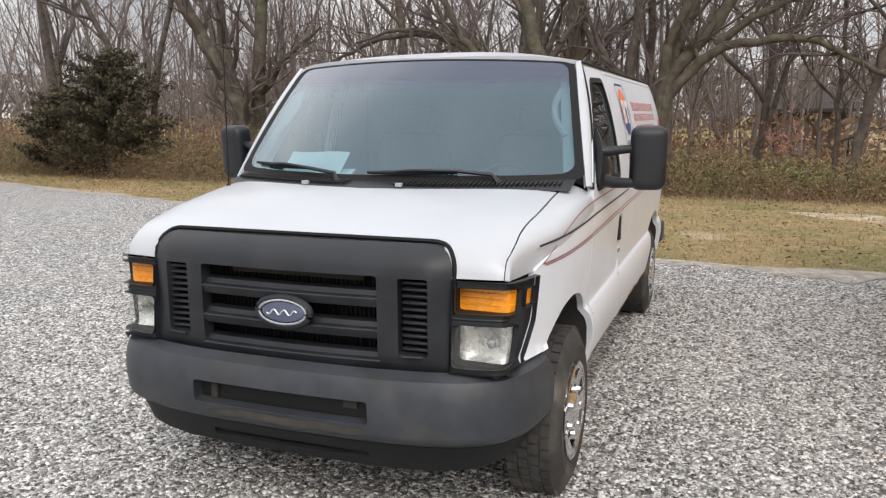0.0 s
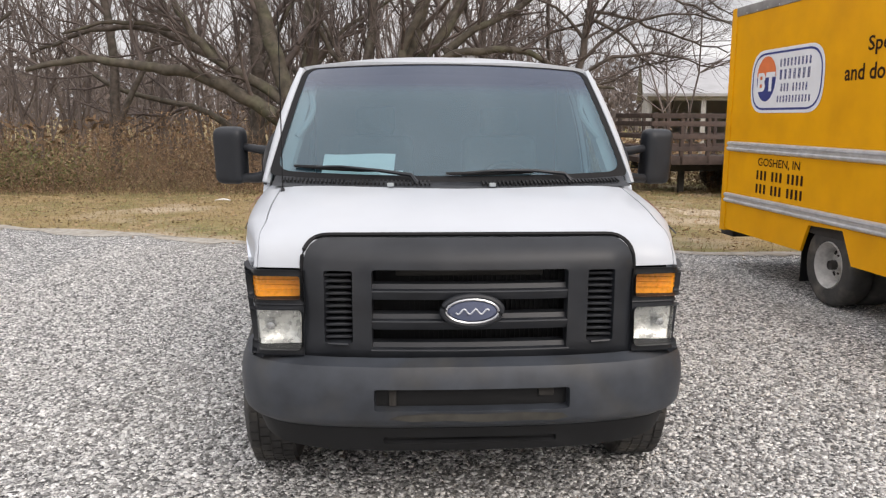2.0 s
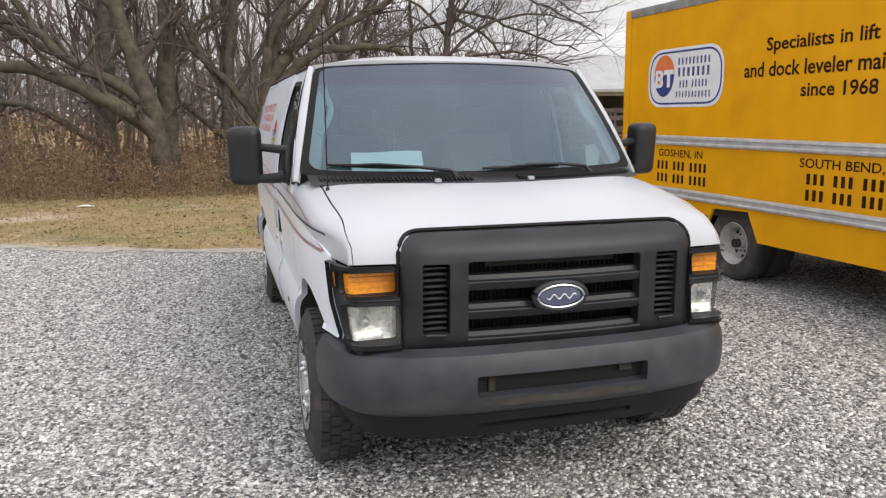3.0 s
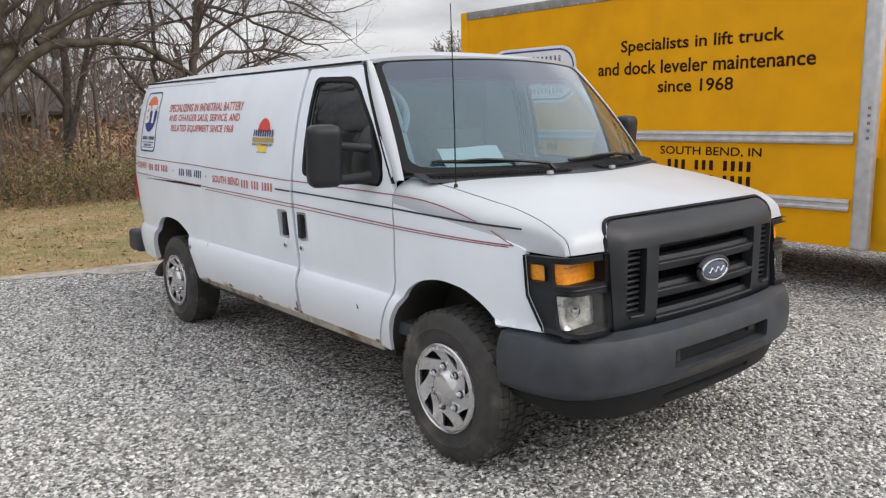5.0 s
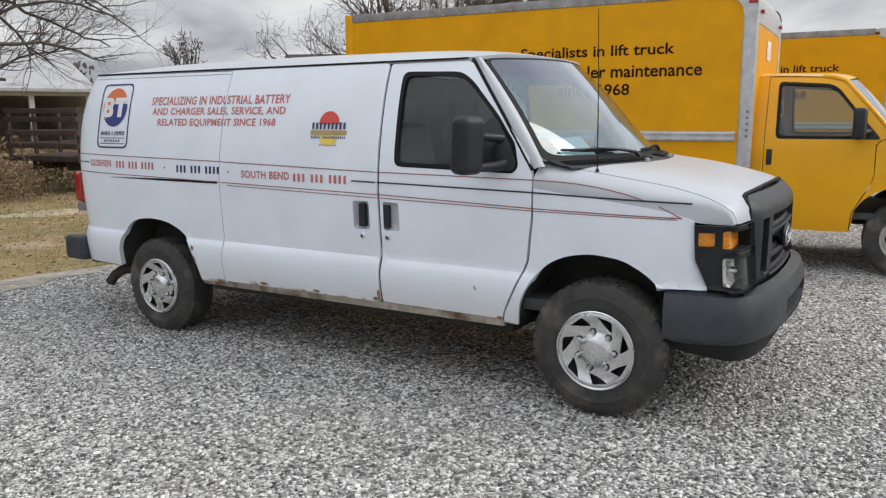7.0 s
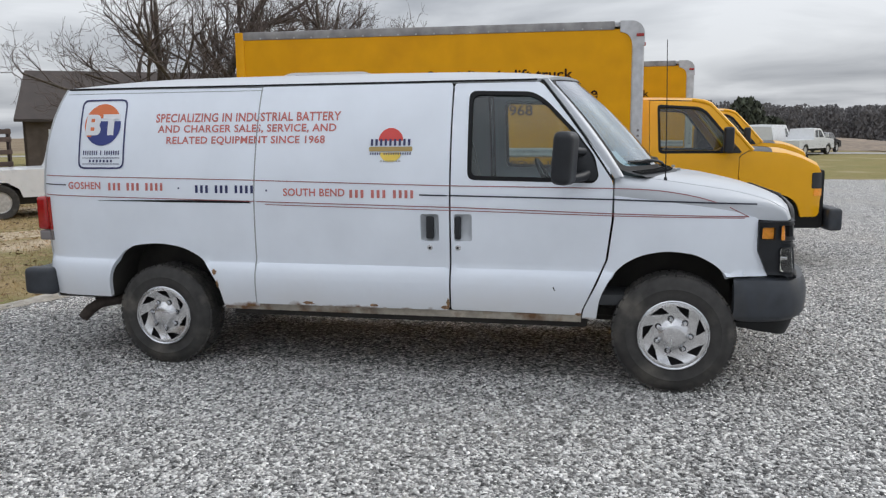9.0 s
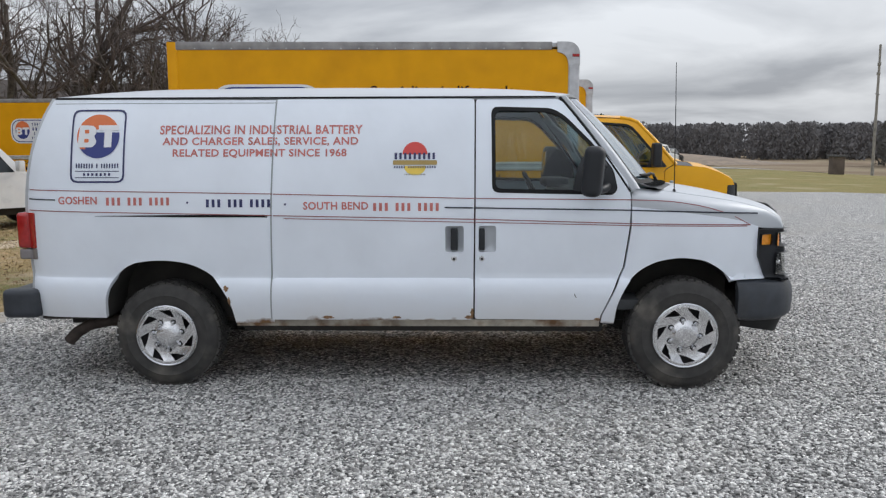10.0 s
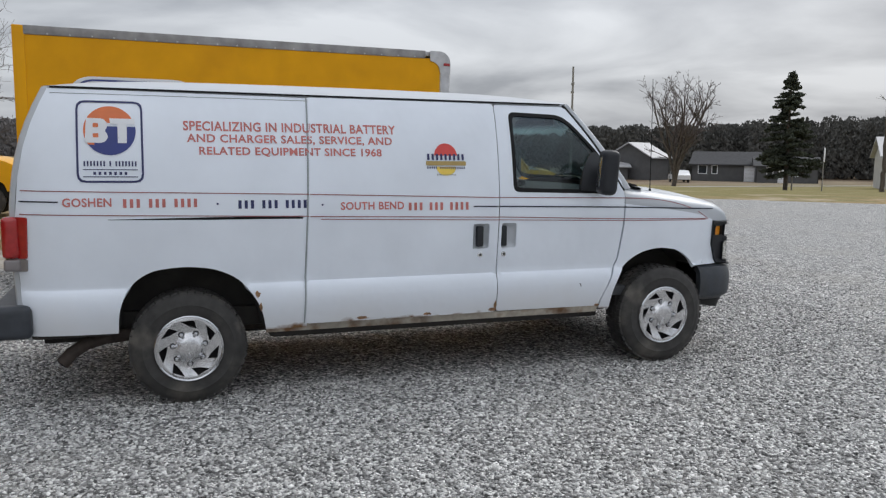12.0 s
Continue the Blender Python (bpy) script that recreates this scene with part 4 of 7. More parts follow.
            part("door_handle", f(moved(rbox(-.006, yl - hw, .944, .030, yl + hw, 1.088, .008), Matrix.Translation((-side_x(yl, 1.0), 0, 0)))), M_PLASTIC, owner, "black pull handle")
            lk = part("door_lock", f(moved(revolve([(0, -.008), (.014, -.009), (.019, -.004), (.020, .01)], 16), Matrix.Translation((-side_x(yl, .885) - (.010 if owner is van else 0), yl, .886)))), M_COVER, owner)
            part("key_slot", f(moved(revolve([(0, -.0105), (.008, -.0105), (.009, -.006)], 10), Matrix.Translation((-side_x(yl, .885) - (.010 if owner is van else 0), yl, .886)))), M_DARK, lk)
        # black strip laid in the front seam, so its gap looks dark
        part("door_seal", f(ribbon([[(-side_x(1.44, z) + .004, 1.4385 - .0065 * (z - .475) - .008 * max(0, z - 1.80) / .135, z), (-side_x(1.44, z) + .004, 1.4465 - .0065 * (z - .475), z)] for z in np.linspace(.478, 1.935, 30)])), M_SEAL, van)
        part("seam_gasket", f(patch(rect(1.415, .47, 1.462, 1.937), lambda y, z: (-side_x(y, z) + .022, y, z), (), .08, flip=True)), M_SEAL, van)
        # wheel wells
        for yc, arch in ((.08, arch_f), (3.49, arch_r)):
            rows = []
            for y, z in dense(arch, .06, closed=False):
                rows.append([(-side_x(y, z) + .012, y, z + .006), (-.62, yc + (y - yc) * .97, z + .01)])
            part("wheel_well", f(ribbon(rows)), M_UNDER, van, sharp=60)
        # pillar between door and windscreen
        rows = []
        for k in range(15):
            t = k / 14
            y = .428 + (.878 - .428) * t - .014 * math.sin(math.pi * t)
            z = 1.33 + (1.948 - 1.33) * t
            o = Vector(on_right(y, z)) + Vector((.006, -.018, .006))
            i = Vector(screen(-1.0, -.05 + 1.05 * t))
            i = Vector((i.x, i.y, i.z))
            nrm = Vector((-.75, -.55, .35)).normalized()
            rows.append([o + Vector((.02, 0, 0)), o, o.lerp(i, .35) + nrm * .02, o.lerp(i, .7) + nrm * .017, i + nrm * .006, i + Vector((.01, .02, -.01))])
        part("pillar_seal", f(tube([Vector(on_right(.428 + .45 * t - .014 * math.sin(math.pi * t), 1.33 + .618 * t)) + Vector((.006, -.006, .0)) for t in np.linspace(0, 1, 12)], .0095, 6)), M_SEAL, van)
        part("windscreen_pillar", f(ribbon(rows)), M_WHITE_DIMMED, van, sharp=60)
        # rain gutter
        part("rain_gutter", f(tube([(-(float(half_width(1.955)) - float(plan_in(y)) + .004), y, 1.953) for y in np.linspace(.90, 4.27, 30)], .0065, 6)), M_SEAL, van)
        part("roof_seam", f(tube([(-side_x(y, 1.918) - .001, y, 1.918) for y in np.linspace(1.5, 4.27, 30)], .0022, 5)), M_TRIM, van)
        # tail lamp round the rear corner
        tl = part("tail_lamp", f(patch(rounded([(4.415, .945), (4.476, .945), (4.476, 1.190), (4.405, 1.190)], .01, 3), on_right, (), .03, .012, flip=True, lift=.009)), M_RED, van, "red tail lamp")
        part("rear_lens", f(rbox(-.905, 4.455, .945, -.79, 4.552, 1.190, .03, 3)), M_RED, tl)
        part("reversing_lens", f(patch(rounded([(4.418, .868), (4.474, .868), (4.476, .941), (4.414, .941)], .01, 3), on_right, (), .03, .012, flip=True, lift=.009)), M_LENSGREY, tl)
        part("reversing_lens", f(rbox(-.895, 4.455, .868, -.79, 4.548, .941, .02, 3)), M_LENSGREY, tl)
        # head lamp housing
        lo = [(.005, .738), (.24, .735), (lamp_at(-.512), .742), (lamp_at(-.445), .90), (lamp_at(-.440), 1.078), (.26, 1.078), (.005, 1.078)]
        s_f = lamp_at(-.578)
        h_amb, h_mark, h_head = rect(.020, .960, s_f, 1.054, .014), rect(lamp_at(-.540), .970, lamp_at(-.462), 1.044, .010), rounded([(.014, .757), (s_f - .008, .757), (s_f, .918), (.014, .918)], .022, 4)
        lamp = part("head_lamp", f(patch(lo, lamp_skin, [h_amb, h_mark, h_head], .018, .022)), M_PLASTIC, van, "black headlamp surround with amber and clear lenses")
        sunk = lambda s, z, d: (lamp_skin(s, z)[0] + .06 * d, lamp_skin(s, z)[1] + d, z)
        part("lamp_back", f(patch(rect(.01, .745, lamp_at(-.50), 1.07), lambda s, z: sunk(s, z, .105), (), .05)), M_DARK, lamp)
        hollow = lambda s, z, deep: sunk(s, z, .004 + deep * (1 - (max(s, 0) / s_f) ** 2))
        for hole, deep, kind in ((h_amb, .056, "signal_box"), (h_head, .112, "lamp_box")):
            loop = dense(hole, .012)
            part(kind, f(ribbon([[lamp_skin(*q, .002), hollow(*q, deep)] for q in loop + loop[:1]])), M_VALANCE, lamp)
        part("turn_signal", f(patch(h_amb, lambda s, z: hollow(s, z, .054), (), .012)), M_AMBER, lamp, "amber turn signal lens")
        for z in (.985, 1.006, 1.027):
            part("lens_rib", f(tube([hollow(s, z, .052) for s in np.linspace(.03, s_f - .01, 10)], .0035, 5)), M_AMBER, lamp)
        part("side_marker", f(patch(h_mark, lambda s, z: lamp_skin(s, z, .002), (), .03)), M_AMBER, lamp, "amber side marker lens")
        part("signal_rule", f(tube([lamp_skin(s, .938, -.002) for s in np.linspace(.01, s_f - .01, 14)], .005, 6)), M_PLASTIC, lamp)
        bowl = lambda s, z: hollow(s, z, .078 + .034 * math.sqrt(max(0, 1 - ((s - .15) / .11) ** 2)) * math.sqrt(max(0, 1 - ((z - .838) / .072) ** 2)))
        part("reflector", f(patch(rounded([(.018, .762), (s_f - .012, .762), (s_f - .004, .914), (.018, .914)], .02), bowl, (), .012)), M_REFLECT, lamp)
        part("bulb", f(moved(revolve([(0, -.03), (.016, -.026), (.022, 0), (.018, .02)], 12, "y"), Matrix.Translation(sunk(.15, .842, .058)))), M_CHROME, lamp)
        gl = part("lamp_lens", f(patch(h_head, lambda s, z: lamp_skin(s, z, .001), (), .014)), M_GLASS_LAMP, lamp)
        gl.visible_shadow = False
        # towing mirror
        mir = new("door_mirror")
        mir.parent = van
        head = moved(rbox(-.088, -.062, -.158, .088, .062, .158, .058, 6), pose(-1.205, .70, 1.468, 4, 0, -16))
        hd = part("mirror_head", f(head), M_PLASTIC, mir)
        part("mirror_glass", f(moved(rbox(-.042, .054, -.105, .042, .0625, .105, .002), pose(-1.205, .70, 1.468, 4, 0, -16))), M_CHROME, hd)
        part("mirror_arm", f(tube([(-.99, .60, 1.50), (-1.04, .615, 1.505), (-1.10, .66, 1.512), (-1.16, .685, 1.515)], [.026, .024, .022, .024], 10)), M_PLASTIC, mir)
        part("mirror_arm", f(tube([(-1.0, .58, 1.365), (-1.04, .60, 1.352), (-1.11, .655, 1.345), (-1.18, .69, 1.35)], [.034, .03, .026, .026], 10)), M_PLASTIC, mir)
        sail = rounded([(.80, 1.335), (.525, 1.325), (.512, 1.37), (.555, 1.48), (.655, 1.61), (.70, 1.60), (.76, 1.50)], .03, 4)
        part("mirror_base", f(patch(sail, lambda y, z: (-side_x(y, z) - .045 * max(0, 1 - math.hypot((y - .63) / .15, (z - 1.44) / .17)) ** .8, y, z), (), .03, .03, flip=True, lift=.012)), M_PLASTIC, mir)
        # inside pillar trim with its grab handle
        part("pillar_trim", f(ribbon([[Vector(screen(-.965, t)) + Vector((.0, .03, -.02)), Vector(screen(-.90, t)) + Vector((.0, .05, -.03)), Vector(screen(-.86, t)) + Vector((-.02, .12, -.03))] for t in np.linspace(.04, .9, 9)])), M_TRIM, van)
        hp = [Vector(screen(-.915 + .06 * math.sin(math.pi * q) - .01 * q, .36 + .44 * q)) + Vector((0, .055, -.02)) for q in np.linspace(0, 1, 11)]
        part("grab_handle", f(tube(hp, .017, 8)), M_TRIM, van)

    # roof
    crown = spline([.60, .75, .9, 1.15, 1.5, 2.5, 3.6, 4.05, 4.22, 4.35], [1.968, 1.998, 2.022, 2.044, 2.056, 2.062, 2.054, 2.03, 2.005, 1.962])
    def roof_skin(x, y):
        return (x, y, 1.957 + (float(crown(y)) - 1.957) * (1 - min(abs(x) / .829, 1) ** 2.6))
    fr = [(x, .670 + .168 * (x / .803) ** 2) for x in np.linspace(-.803, .803, 17)]
    ro = fr + [(.821, .895)] + [(.824 - float(plan_in(y)), y) for y in np.linspace(1.0, 4.24, 14)] + [(.72, 4.315), (0, 4.35), (-.72, 4.315)] + [(-.824 + float(plan_in(y)), y) for y in np.linspace(4.24, 1.0, 14)] + [(-.821, .895)]
    part("roof", patch(ro, roof_skin, (), .08, .02), M_WHITE_DIMMED, van)
    # rear face
    rows = []
    for z in np.linspace(.45, 1.955, 16):
        ye = float(spline([.45, .70, .90, 1.19, 1.43, 1.60, 1.74, 1.86, 1.955], [4.41, 4.462, 4.476, 4.476, 4.452, 4.418, 4.374, 4.325, 4.28])(z))
        w = side_x(ye, z)
        rows.append([(w * math.sin(q), ye + .075 * math.cos(q) ** .6 if abs(q) < 1.56 else ye, z) for q in np.linspace(-math.pi / 2, math.pi / 2, 19)])
    part("rear_door", ribbon(rows), M_WHITE_DIMMED, van)
    part("rear_bumper", joined(rbox(-.92, 4.42, .475, .92, 4.64, .66, .035, 3)), M_BUMPER, van, "black step bumper")
    for k in (-1, 1):
        part("rear_bumper_end", rbox(min(k * .84, k * .970), 4.405, .47, max(k * .84, k * .970), 4.655, .668, .045, 4), M_BUMPER, van)

    # hood with a notch for the grille, fender tops
    va = [v for v in np.linspace(0, 1, 200)]
    v_not = next(v for v in va if float(nose_z(v)) < 1.212)
    def v_rear(a):
        x = front_top(a, .45)[0]
        yy = -.035 + .285 * (x / .945) ** 2
        return next((v for v in va if float(nose_y(v)) < yy), 0)
    rear = [(a, v_rear(a)) for a in np.linspace(-.583, .583, 15)]
    flank = [(float(shut_line(v)), float(v)) for v in np.linspace(rear[-1][1] + .04, .985, 22)]
    hood = rear + flank + [(.83, 1.0), (.435, 1.0)] + [(.427, v_not + .10), (.41, v_not + .035), (.385, v_not + .008), (.36, v_not)] + [(-.36, v_not), (-.385, v_not + .008), (-.41, v_not + .035), (-.427, v_not + .10)] + [(-.435, 1.0), (-.83, 1.0)] + [(-a, v) for a, v in flank[::-1]]
    part("hood", patch(hood, front_top, (), .045, .02, flip=True), M_WHITE_DIMMED, van)
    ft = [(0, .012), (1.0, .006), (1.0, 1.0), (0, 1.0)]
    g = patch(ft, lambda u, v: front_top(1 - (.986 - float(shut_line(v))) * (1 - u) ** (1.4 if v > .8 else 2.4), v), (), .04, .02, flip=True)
    part("fender_top", g, M_WHITE_DIMMED, van)
    part("fender_top", mirrored(g), M_WHITE_DIMMED, van)
    gap = patch([(-1, .03), (1, .03), (1, .97), (-1, .97)], lambda a, v: tuple(Vector(front_top(a * (float(shut_line(v)) + .03), v)) + Vector((0, .02, -.022))), (), .06, flip=True)
    part("hood_gasket", gap, M_SEAL, van)
    # cowl
    rows = []
    for x in np.linspace(-.915, .915, 41):
        s = x / .945
        yh, yw = -.05 + .285 * s * s, .10 + .275 * s * s
        rows.append([(x, yh, 1.335 + .005 * s * s), (x, yh + .02, 1.350), (x, (yh + yw) / 2, 1.358), (x, yw, 1.372 + .012 * s * s)])
    cw = part("cowl", ribbon(rows), M_PLASTIC, van, "black plastic cowl below the windscreen")
    slats = []
    for x in np.linspace(-.86, .86, 86):
        if abs(x) > .12:
            s = x / .945
            y0 = .0 + .28 * s * s
            slats.append(moved(rbox(-.004, 0, -.003, .004, .075, .006, 0), pose(x, y0, 1.362, 8, 0, 0)))
    part("cowl_grille", joined(*[s for s in slats if s[0][0][0] < 0]), M_DARK, cw, flat=True)
    part("cowl_grille", joined(*[s for s in slats if s[0][0][0] > 0]), M_DARK, cw, flat=True)
    for x in (-.32, .17):
        part("washer_jet", moved(rbox(-.016, -.012, -.006, .016, .012, .012, .005), Matrix.Translation((x, -.02, 1.362))), M_TRIM, cw)

    # windscreen
    full = rounded([(-1, .0), (1, .0), (1, 1), (-1, 1)], [.06, .06, .09, .09], 6)
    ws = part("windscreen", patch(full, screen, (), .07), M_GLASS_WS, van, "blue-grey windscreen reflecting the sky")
    ws.visible_shadow = False
    frit = rounded([(-.962, .045), (.962, .045), (.958, .988), (-.958, .988)], [.1, .1, .08, .08], 6)
    part("windscreen_frit", patch(full, screen, [frit], .05, lift=.002), M_SEAL, ws)

    # wipers: pivot arm and blade
    for pv, tip, blade in (((-.20, .03), (-.60, .30), ((-.865, .075), (-.40, .062))), ((.62, .02), (.12, .12), ((-.05, .05), (.42, .055)))):
        w = new("wiper")
        w.parent = van
        up = lambda s, t, o: tuple(Vector(screen(s, t)) + Vector((0, -.72, .69)) * o)
        b0, b1 = blade
        part("wiper_blade", tube([up(b0[0] + (b1[0] - b0[0]) * q, b0[1] + (b1[1] - b0[1]) * q, .016) for q in np.linspace(0, 1, 8)], [.007, .009, .011, .012, .012, .011, .009, .007], 6), M_DARK, w)
        mid = (b0[0] + b1[0]) / 2 + .02
        part("blade_bridge", tube([up(mid + .13 * q, (b0[1] + b1[1]) / 2, .032 - .014 * q * q) for q in np.linspace(-1, 1, 6)], .007, 6), M_PLASTIC, w)
        part("wiper_arm", tube([up(pv[0], -.03, .03), up(pv[0] - .03, .02, .034), up((pv[0] + mid) / 2, .045, .038), up(mid, (b0[1] + b1[1]) / 2, .034)], [.013, .011, .009, .007], 6), M_PLASTIC, w)
        part("wiper_pivot", moved(revolve([(0, .03), (.016, .026), (.02, 0)], 12, "z"), Matrix.Translation(up(pv[0], -.04, .015))), M_PLASTIC, w)
    # aerial
    ar = new("aerial"); ar.parent = van
    part("aerial_base", moved(revolve([(0, .035), (.008, .03), (.012, .012), (.022, .004), (.026, -.012)], 14, "z"), Matrix.Translation((-.845, .10, 1.308))), M_PLASTIC, ar)
    part("aerial_rod", tube([(-.845, .10, 1.33), (-.846, .105, 1.75), (-.848, .115, 2.17)], [.0035, .003, .002], 6), M_SEAL, ar)

    # grille
    gy = spline([.70, .74, .80, .95, 1.08, 1.115, 1.135, 1.17, 1.21], [-.712, -.742, -.752, -.755, -.756, -.752, -.746, -.724, -.664])
    def grille_skin(x, z):
        roll = min(max((z - .70) / .2, 0), 1)
        return (x, float(gy(z)) + .11 * x * x + (.26 * max(0, abs(x) - .60) + 1.0 * max(0, abs(x) - .55) ** 2) * roll, z)
    go = rounded([(-.668, .715), (.668, .715), (.668, 1.207), (-.668, 1.207)], [.02, .02, .11, .11], 7)
    mid = rect(-.396, .738, .390, 1.090, .015)
    vl, vr = rect(-.585, .79, -.472, 1.085, .01), rect(.472, .79, .585, 1.085, .01)
    gr = part("grille", patch(go, grille_skin, [mid, vl, vr], .035, .055), M_PLASTIC, van, "black plastic three-bar grille")
    for z in (.990, .868, .750):
        rows = []
        for x in np.linspace(-.40, .40, 17):
            c = grille_skin(x, .95)[1]
            rows.append([(x, c + .08, z + .040), (x, c + .034, z + .038), (x, c + .026, z + .020), (x, c + .004, z + .0155), (x, c + .0, z + .011), (x, c + .006, z - .006), (x, c + .014, z - .022), (x, c + .08, z - .026)])
        part("grille_bar", ribbon(rows), M_PLASTIC, gr, sharp=30)
    for s in (-1, 1):
        for k in range(11):
            z = .81 + .0255 * k
            x0, x1 = (.475, .582) if s > 0 else (-.582, -.475)
            part("vent_slat", rbox(x0, -.70, z - .006, x1, -.665, z + .006, .003, 1), M_PLASTIC, gr)
        part("vent_lip", tube([(s * .49, -.735, .788), (s * .57, -.725, .79)], .006, 6), M_PLASTIC, gr)
    # radiator is near black: the shade behind the bars is in its colour
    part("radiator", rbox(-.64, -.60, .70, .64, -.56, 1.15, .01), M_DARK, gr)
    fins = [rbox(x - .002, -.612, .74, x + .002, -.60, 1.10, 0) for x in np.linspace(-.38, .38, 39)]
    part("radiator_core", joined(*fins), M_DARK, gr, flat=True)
    part("radiator_bracket", rbox(-.30, -.66, 1.05, .30, -.62, 1.075, .006), M_UNDER, gr)
    part("trim_rim", tube([tuple(Vector(grille_skin(x, z)) + Vector((0, .004, .002))) for x, z in rounded([(-.674, .95), (-.674, 1.213), (.674, 1.213), (.674, .95)], [0, .11, .11, 0], 8)], .0095, 6), M_SEAL, gr)
    # oval emblem
    em = moved(joined(revolve([(0, -.012), (.9, -.008), (1, 0), (1.0, .03)], 40, "y")), Matrix.Translation((.002, -.764, .928)) @ Matrix.Diagonal((.099, 1, .043, 1)))
    e = part("oval_emblem", em, M_BLUE, gr, "blue oval emblem with chrome rim")
    ringp = [(.002 + .104 * math.cos(q), -.770, .928 + .0475 * math.sin(q)) for q in np.linspace(0, 2 * math.pi, 41)]
    part("emblem_rim", tube(ringp, .0058, 8, cap=False), M_CHROME, e)
    wave = [(.002 + .066 * u, -.7775, .928 + .010 * math.sin(u * 9)) for u in np.linspace(-1, 1, 30)]
    part("emblem_stroke", tube(wave, .0035, 5), M_SILVERTXT, e)
    ringp = [(.002 + .118 * math.cos(q), -.759, .928 + .058 * math.sin(q)) for q in np.linspace(0, 2 * math.pi, 41)]
    part("emblem_seat", tube(ringp, .013, 8, cap=False), M_PLASTIC, gr)

    # front bumper and the valance under it
    BE = BUMP_END
    bo = [(-BE, .50), (-BE + .03, .462)] + [(-1.2 + .4 * k, .455) for k in range(3)] + [(.4 * k + .4, .455) for k in range(0, 3)][:2] + [(BE - .03, .462), (BE, .50), (BE, .72), (BE - .02, .736), (-BE + .02, .736), (-BE, .72)]
    op = rect(-.388, .543, .388, .632, .012)
    bu = part("front_bumper", patch(bo, bumper_skin, [op], .04, .05, levels=(.466, .478, .49, .505)), M_BUMPER, van, "dark grey plastic front bumper with a slot")
    # near-black box behind the slot paints its shaded depth
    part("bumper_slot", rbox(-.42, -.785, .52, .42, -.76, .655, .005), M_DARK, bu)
    part("tow_bracket", rbox(-.33, -.80, .55, -.30, -.77, .62, .004), M_UNDER, bu)
    part("tow_bracket", rbox(.27, -.80, .585, .33, -.77, .632, .004), M_UNDER, bu)
    part("mud_film", patch([(-.33, .512), (-.24, .499), (-.1, .503), (.05, .496), (.22, .500), (.33, .497), (.385, .508), (.36, .527), (.2, .535), (.02, .531), (-.15, .536), (-.29, .528)], bumper_skin, (), .04, lift=.003), M_STAIN, bu, "dried mud streak")
    vo = [(-1.27, .425), (-1.15, .40), (-.9, .36), (-.6, .335), (.6, .335), (.9, .36), (1.15, .40), (1.27, .425), (1.27, .452), (-1.27, .452)]
    v = part("valance", patch(vo, bumper_skin, [rect(-.36, .375, .36, .405, .01)], .05, .03), M_VALANCE, van)
    part("valance_slot", rbox(-.40, -.735, .36, .40, -.72, .42, .004), M_DARK, v)
    part("bumper_shelf", rbox(-.74, -.68, .47, .74, -.45, .70, .03), M_DARK, bu)

    # underbody, floor and exhaust
    part("underbody_pan", rbox(-.90, .56, .37, .90, 3.02, .52, .03), M_UNDER, van)
    part("front_subframe", rbox(-.60, -.55, .38, .60, .55, .62, .05), M_UNDER, van)
    part("rear_subframe", rbox(-.70, 3.0, .42, .70, 4.40, .56, .04), M_UNDER, van)
    part("rear_crossmember", rbox(-.90, 3.97, .45, .90, 4.42, .558, .02), M_UNDER, van)
    for x in (-.52, .42):
        part("frame_rail", rbox(x, -.5, .34, x + .10, 4.4, .46, .01), M_UNDER, van)
    for y in (0.02, 3.505):
        part("axle", tube([(-.85, y, .36), (.85, y, .36)], .05, 10), M_UNDER, van)
    part("differential", moved(revolve([(0, -.14), (.10, -.11), (.15, 0), (.10, .11), (0, .14)], 16), Matrix.Translation((0.1, 3.505, .36))), M_UNDER, van)
    part("exhaust_pipe", tube([(-.45, 2.6, .36), (-.60, 3.2, .42), (-.70, 3.75, .425), (-.78, 4.02, .415), (-.815, 4.13, .395), (-.835, 4.21, .345), (-.845, 4.265, .285)], .040, 14), M_STEEL, van, "rusty tailpipe")
    # flat black disc on the closed pipe end paints its dark inside
    part("exhaust_bore", moved(revolve([(0, 0), (.033, 0)], 14, "y"), pose(-.8455, 4.2675, .2825, -48, 0, 6)), M_DARK, van)
    for x0, y0, y1 in ((-.64, -.34, .52), (.56, -.34, .52), (-.66, 3.02, 3.96), (.58, 3.02, 3.96)):
        part("inner_wheelhouse", rbox(x0, y0, .45, x0 + .08, y1, .95, .02), M_UNDER, van)

    # cabin
    part("cab_floor", rbox(-.92, .30, .53, .92, 1.95, .60, .01), M_DASH, van)
    dash = part("dashboard", ribbon([[(x, .30 + .26 * (x / .9) ** 2 * .6, 1.345), (x, .52, 1.352), (x, .74, 1.315), (x, .80, 1.22), (x, .78, .62)] for x in np.linspace(-.88, .88, 15)]), M_DASH, van)
    part("instrument_hood", rbox(.18, .66, 1.30, .58, .86, 1.375, .03, 3), M_DASH, dash)
    part("bulkhead", rbox(-.84, 1.72, .58, .84, 1.75, 1.90, .01), M_DASH, van)
    part("headliner", patch(rect(-.84, .92, .84, 1.72, .05), lambda x, y: (x, y, 1.915 + .06 * (1 - (x / .86) ** 2)), (), .1, flip=True), M_TRIM, van)
    sw = new("steering_wheel"); sw.parent = van
    mm = pose(.38, .92, 1.24, 62, 0, 0)
    part("wheel_rim", moved(tube([(.19 * math.cos(q), .19 * math.sin(q), 0) for q in np.linspace(0, 2 * math.pi, 29)], .015, 8, cap=False), mm), M_DASH, sw)
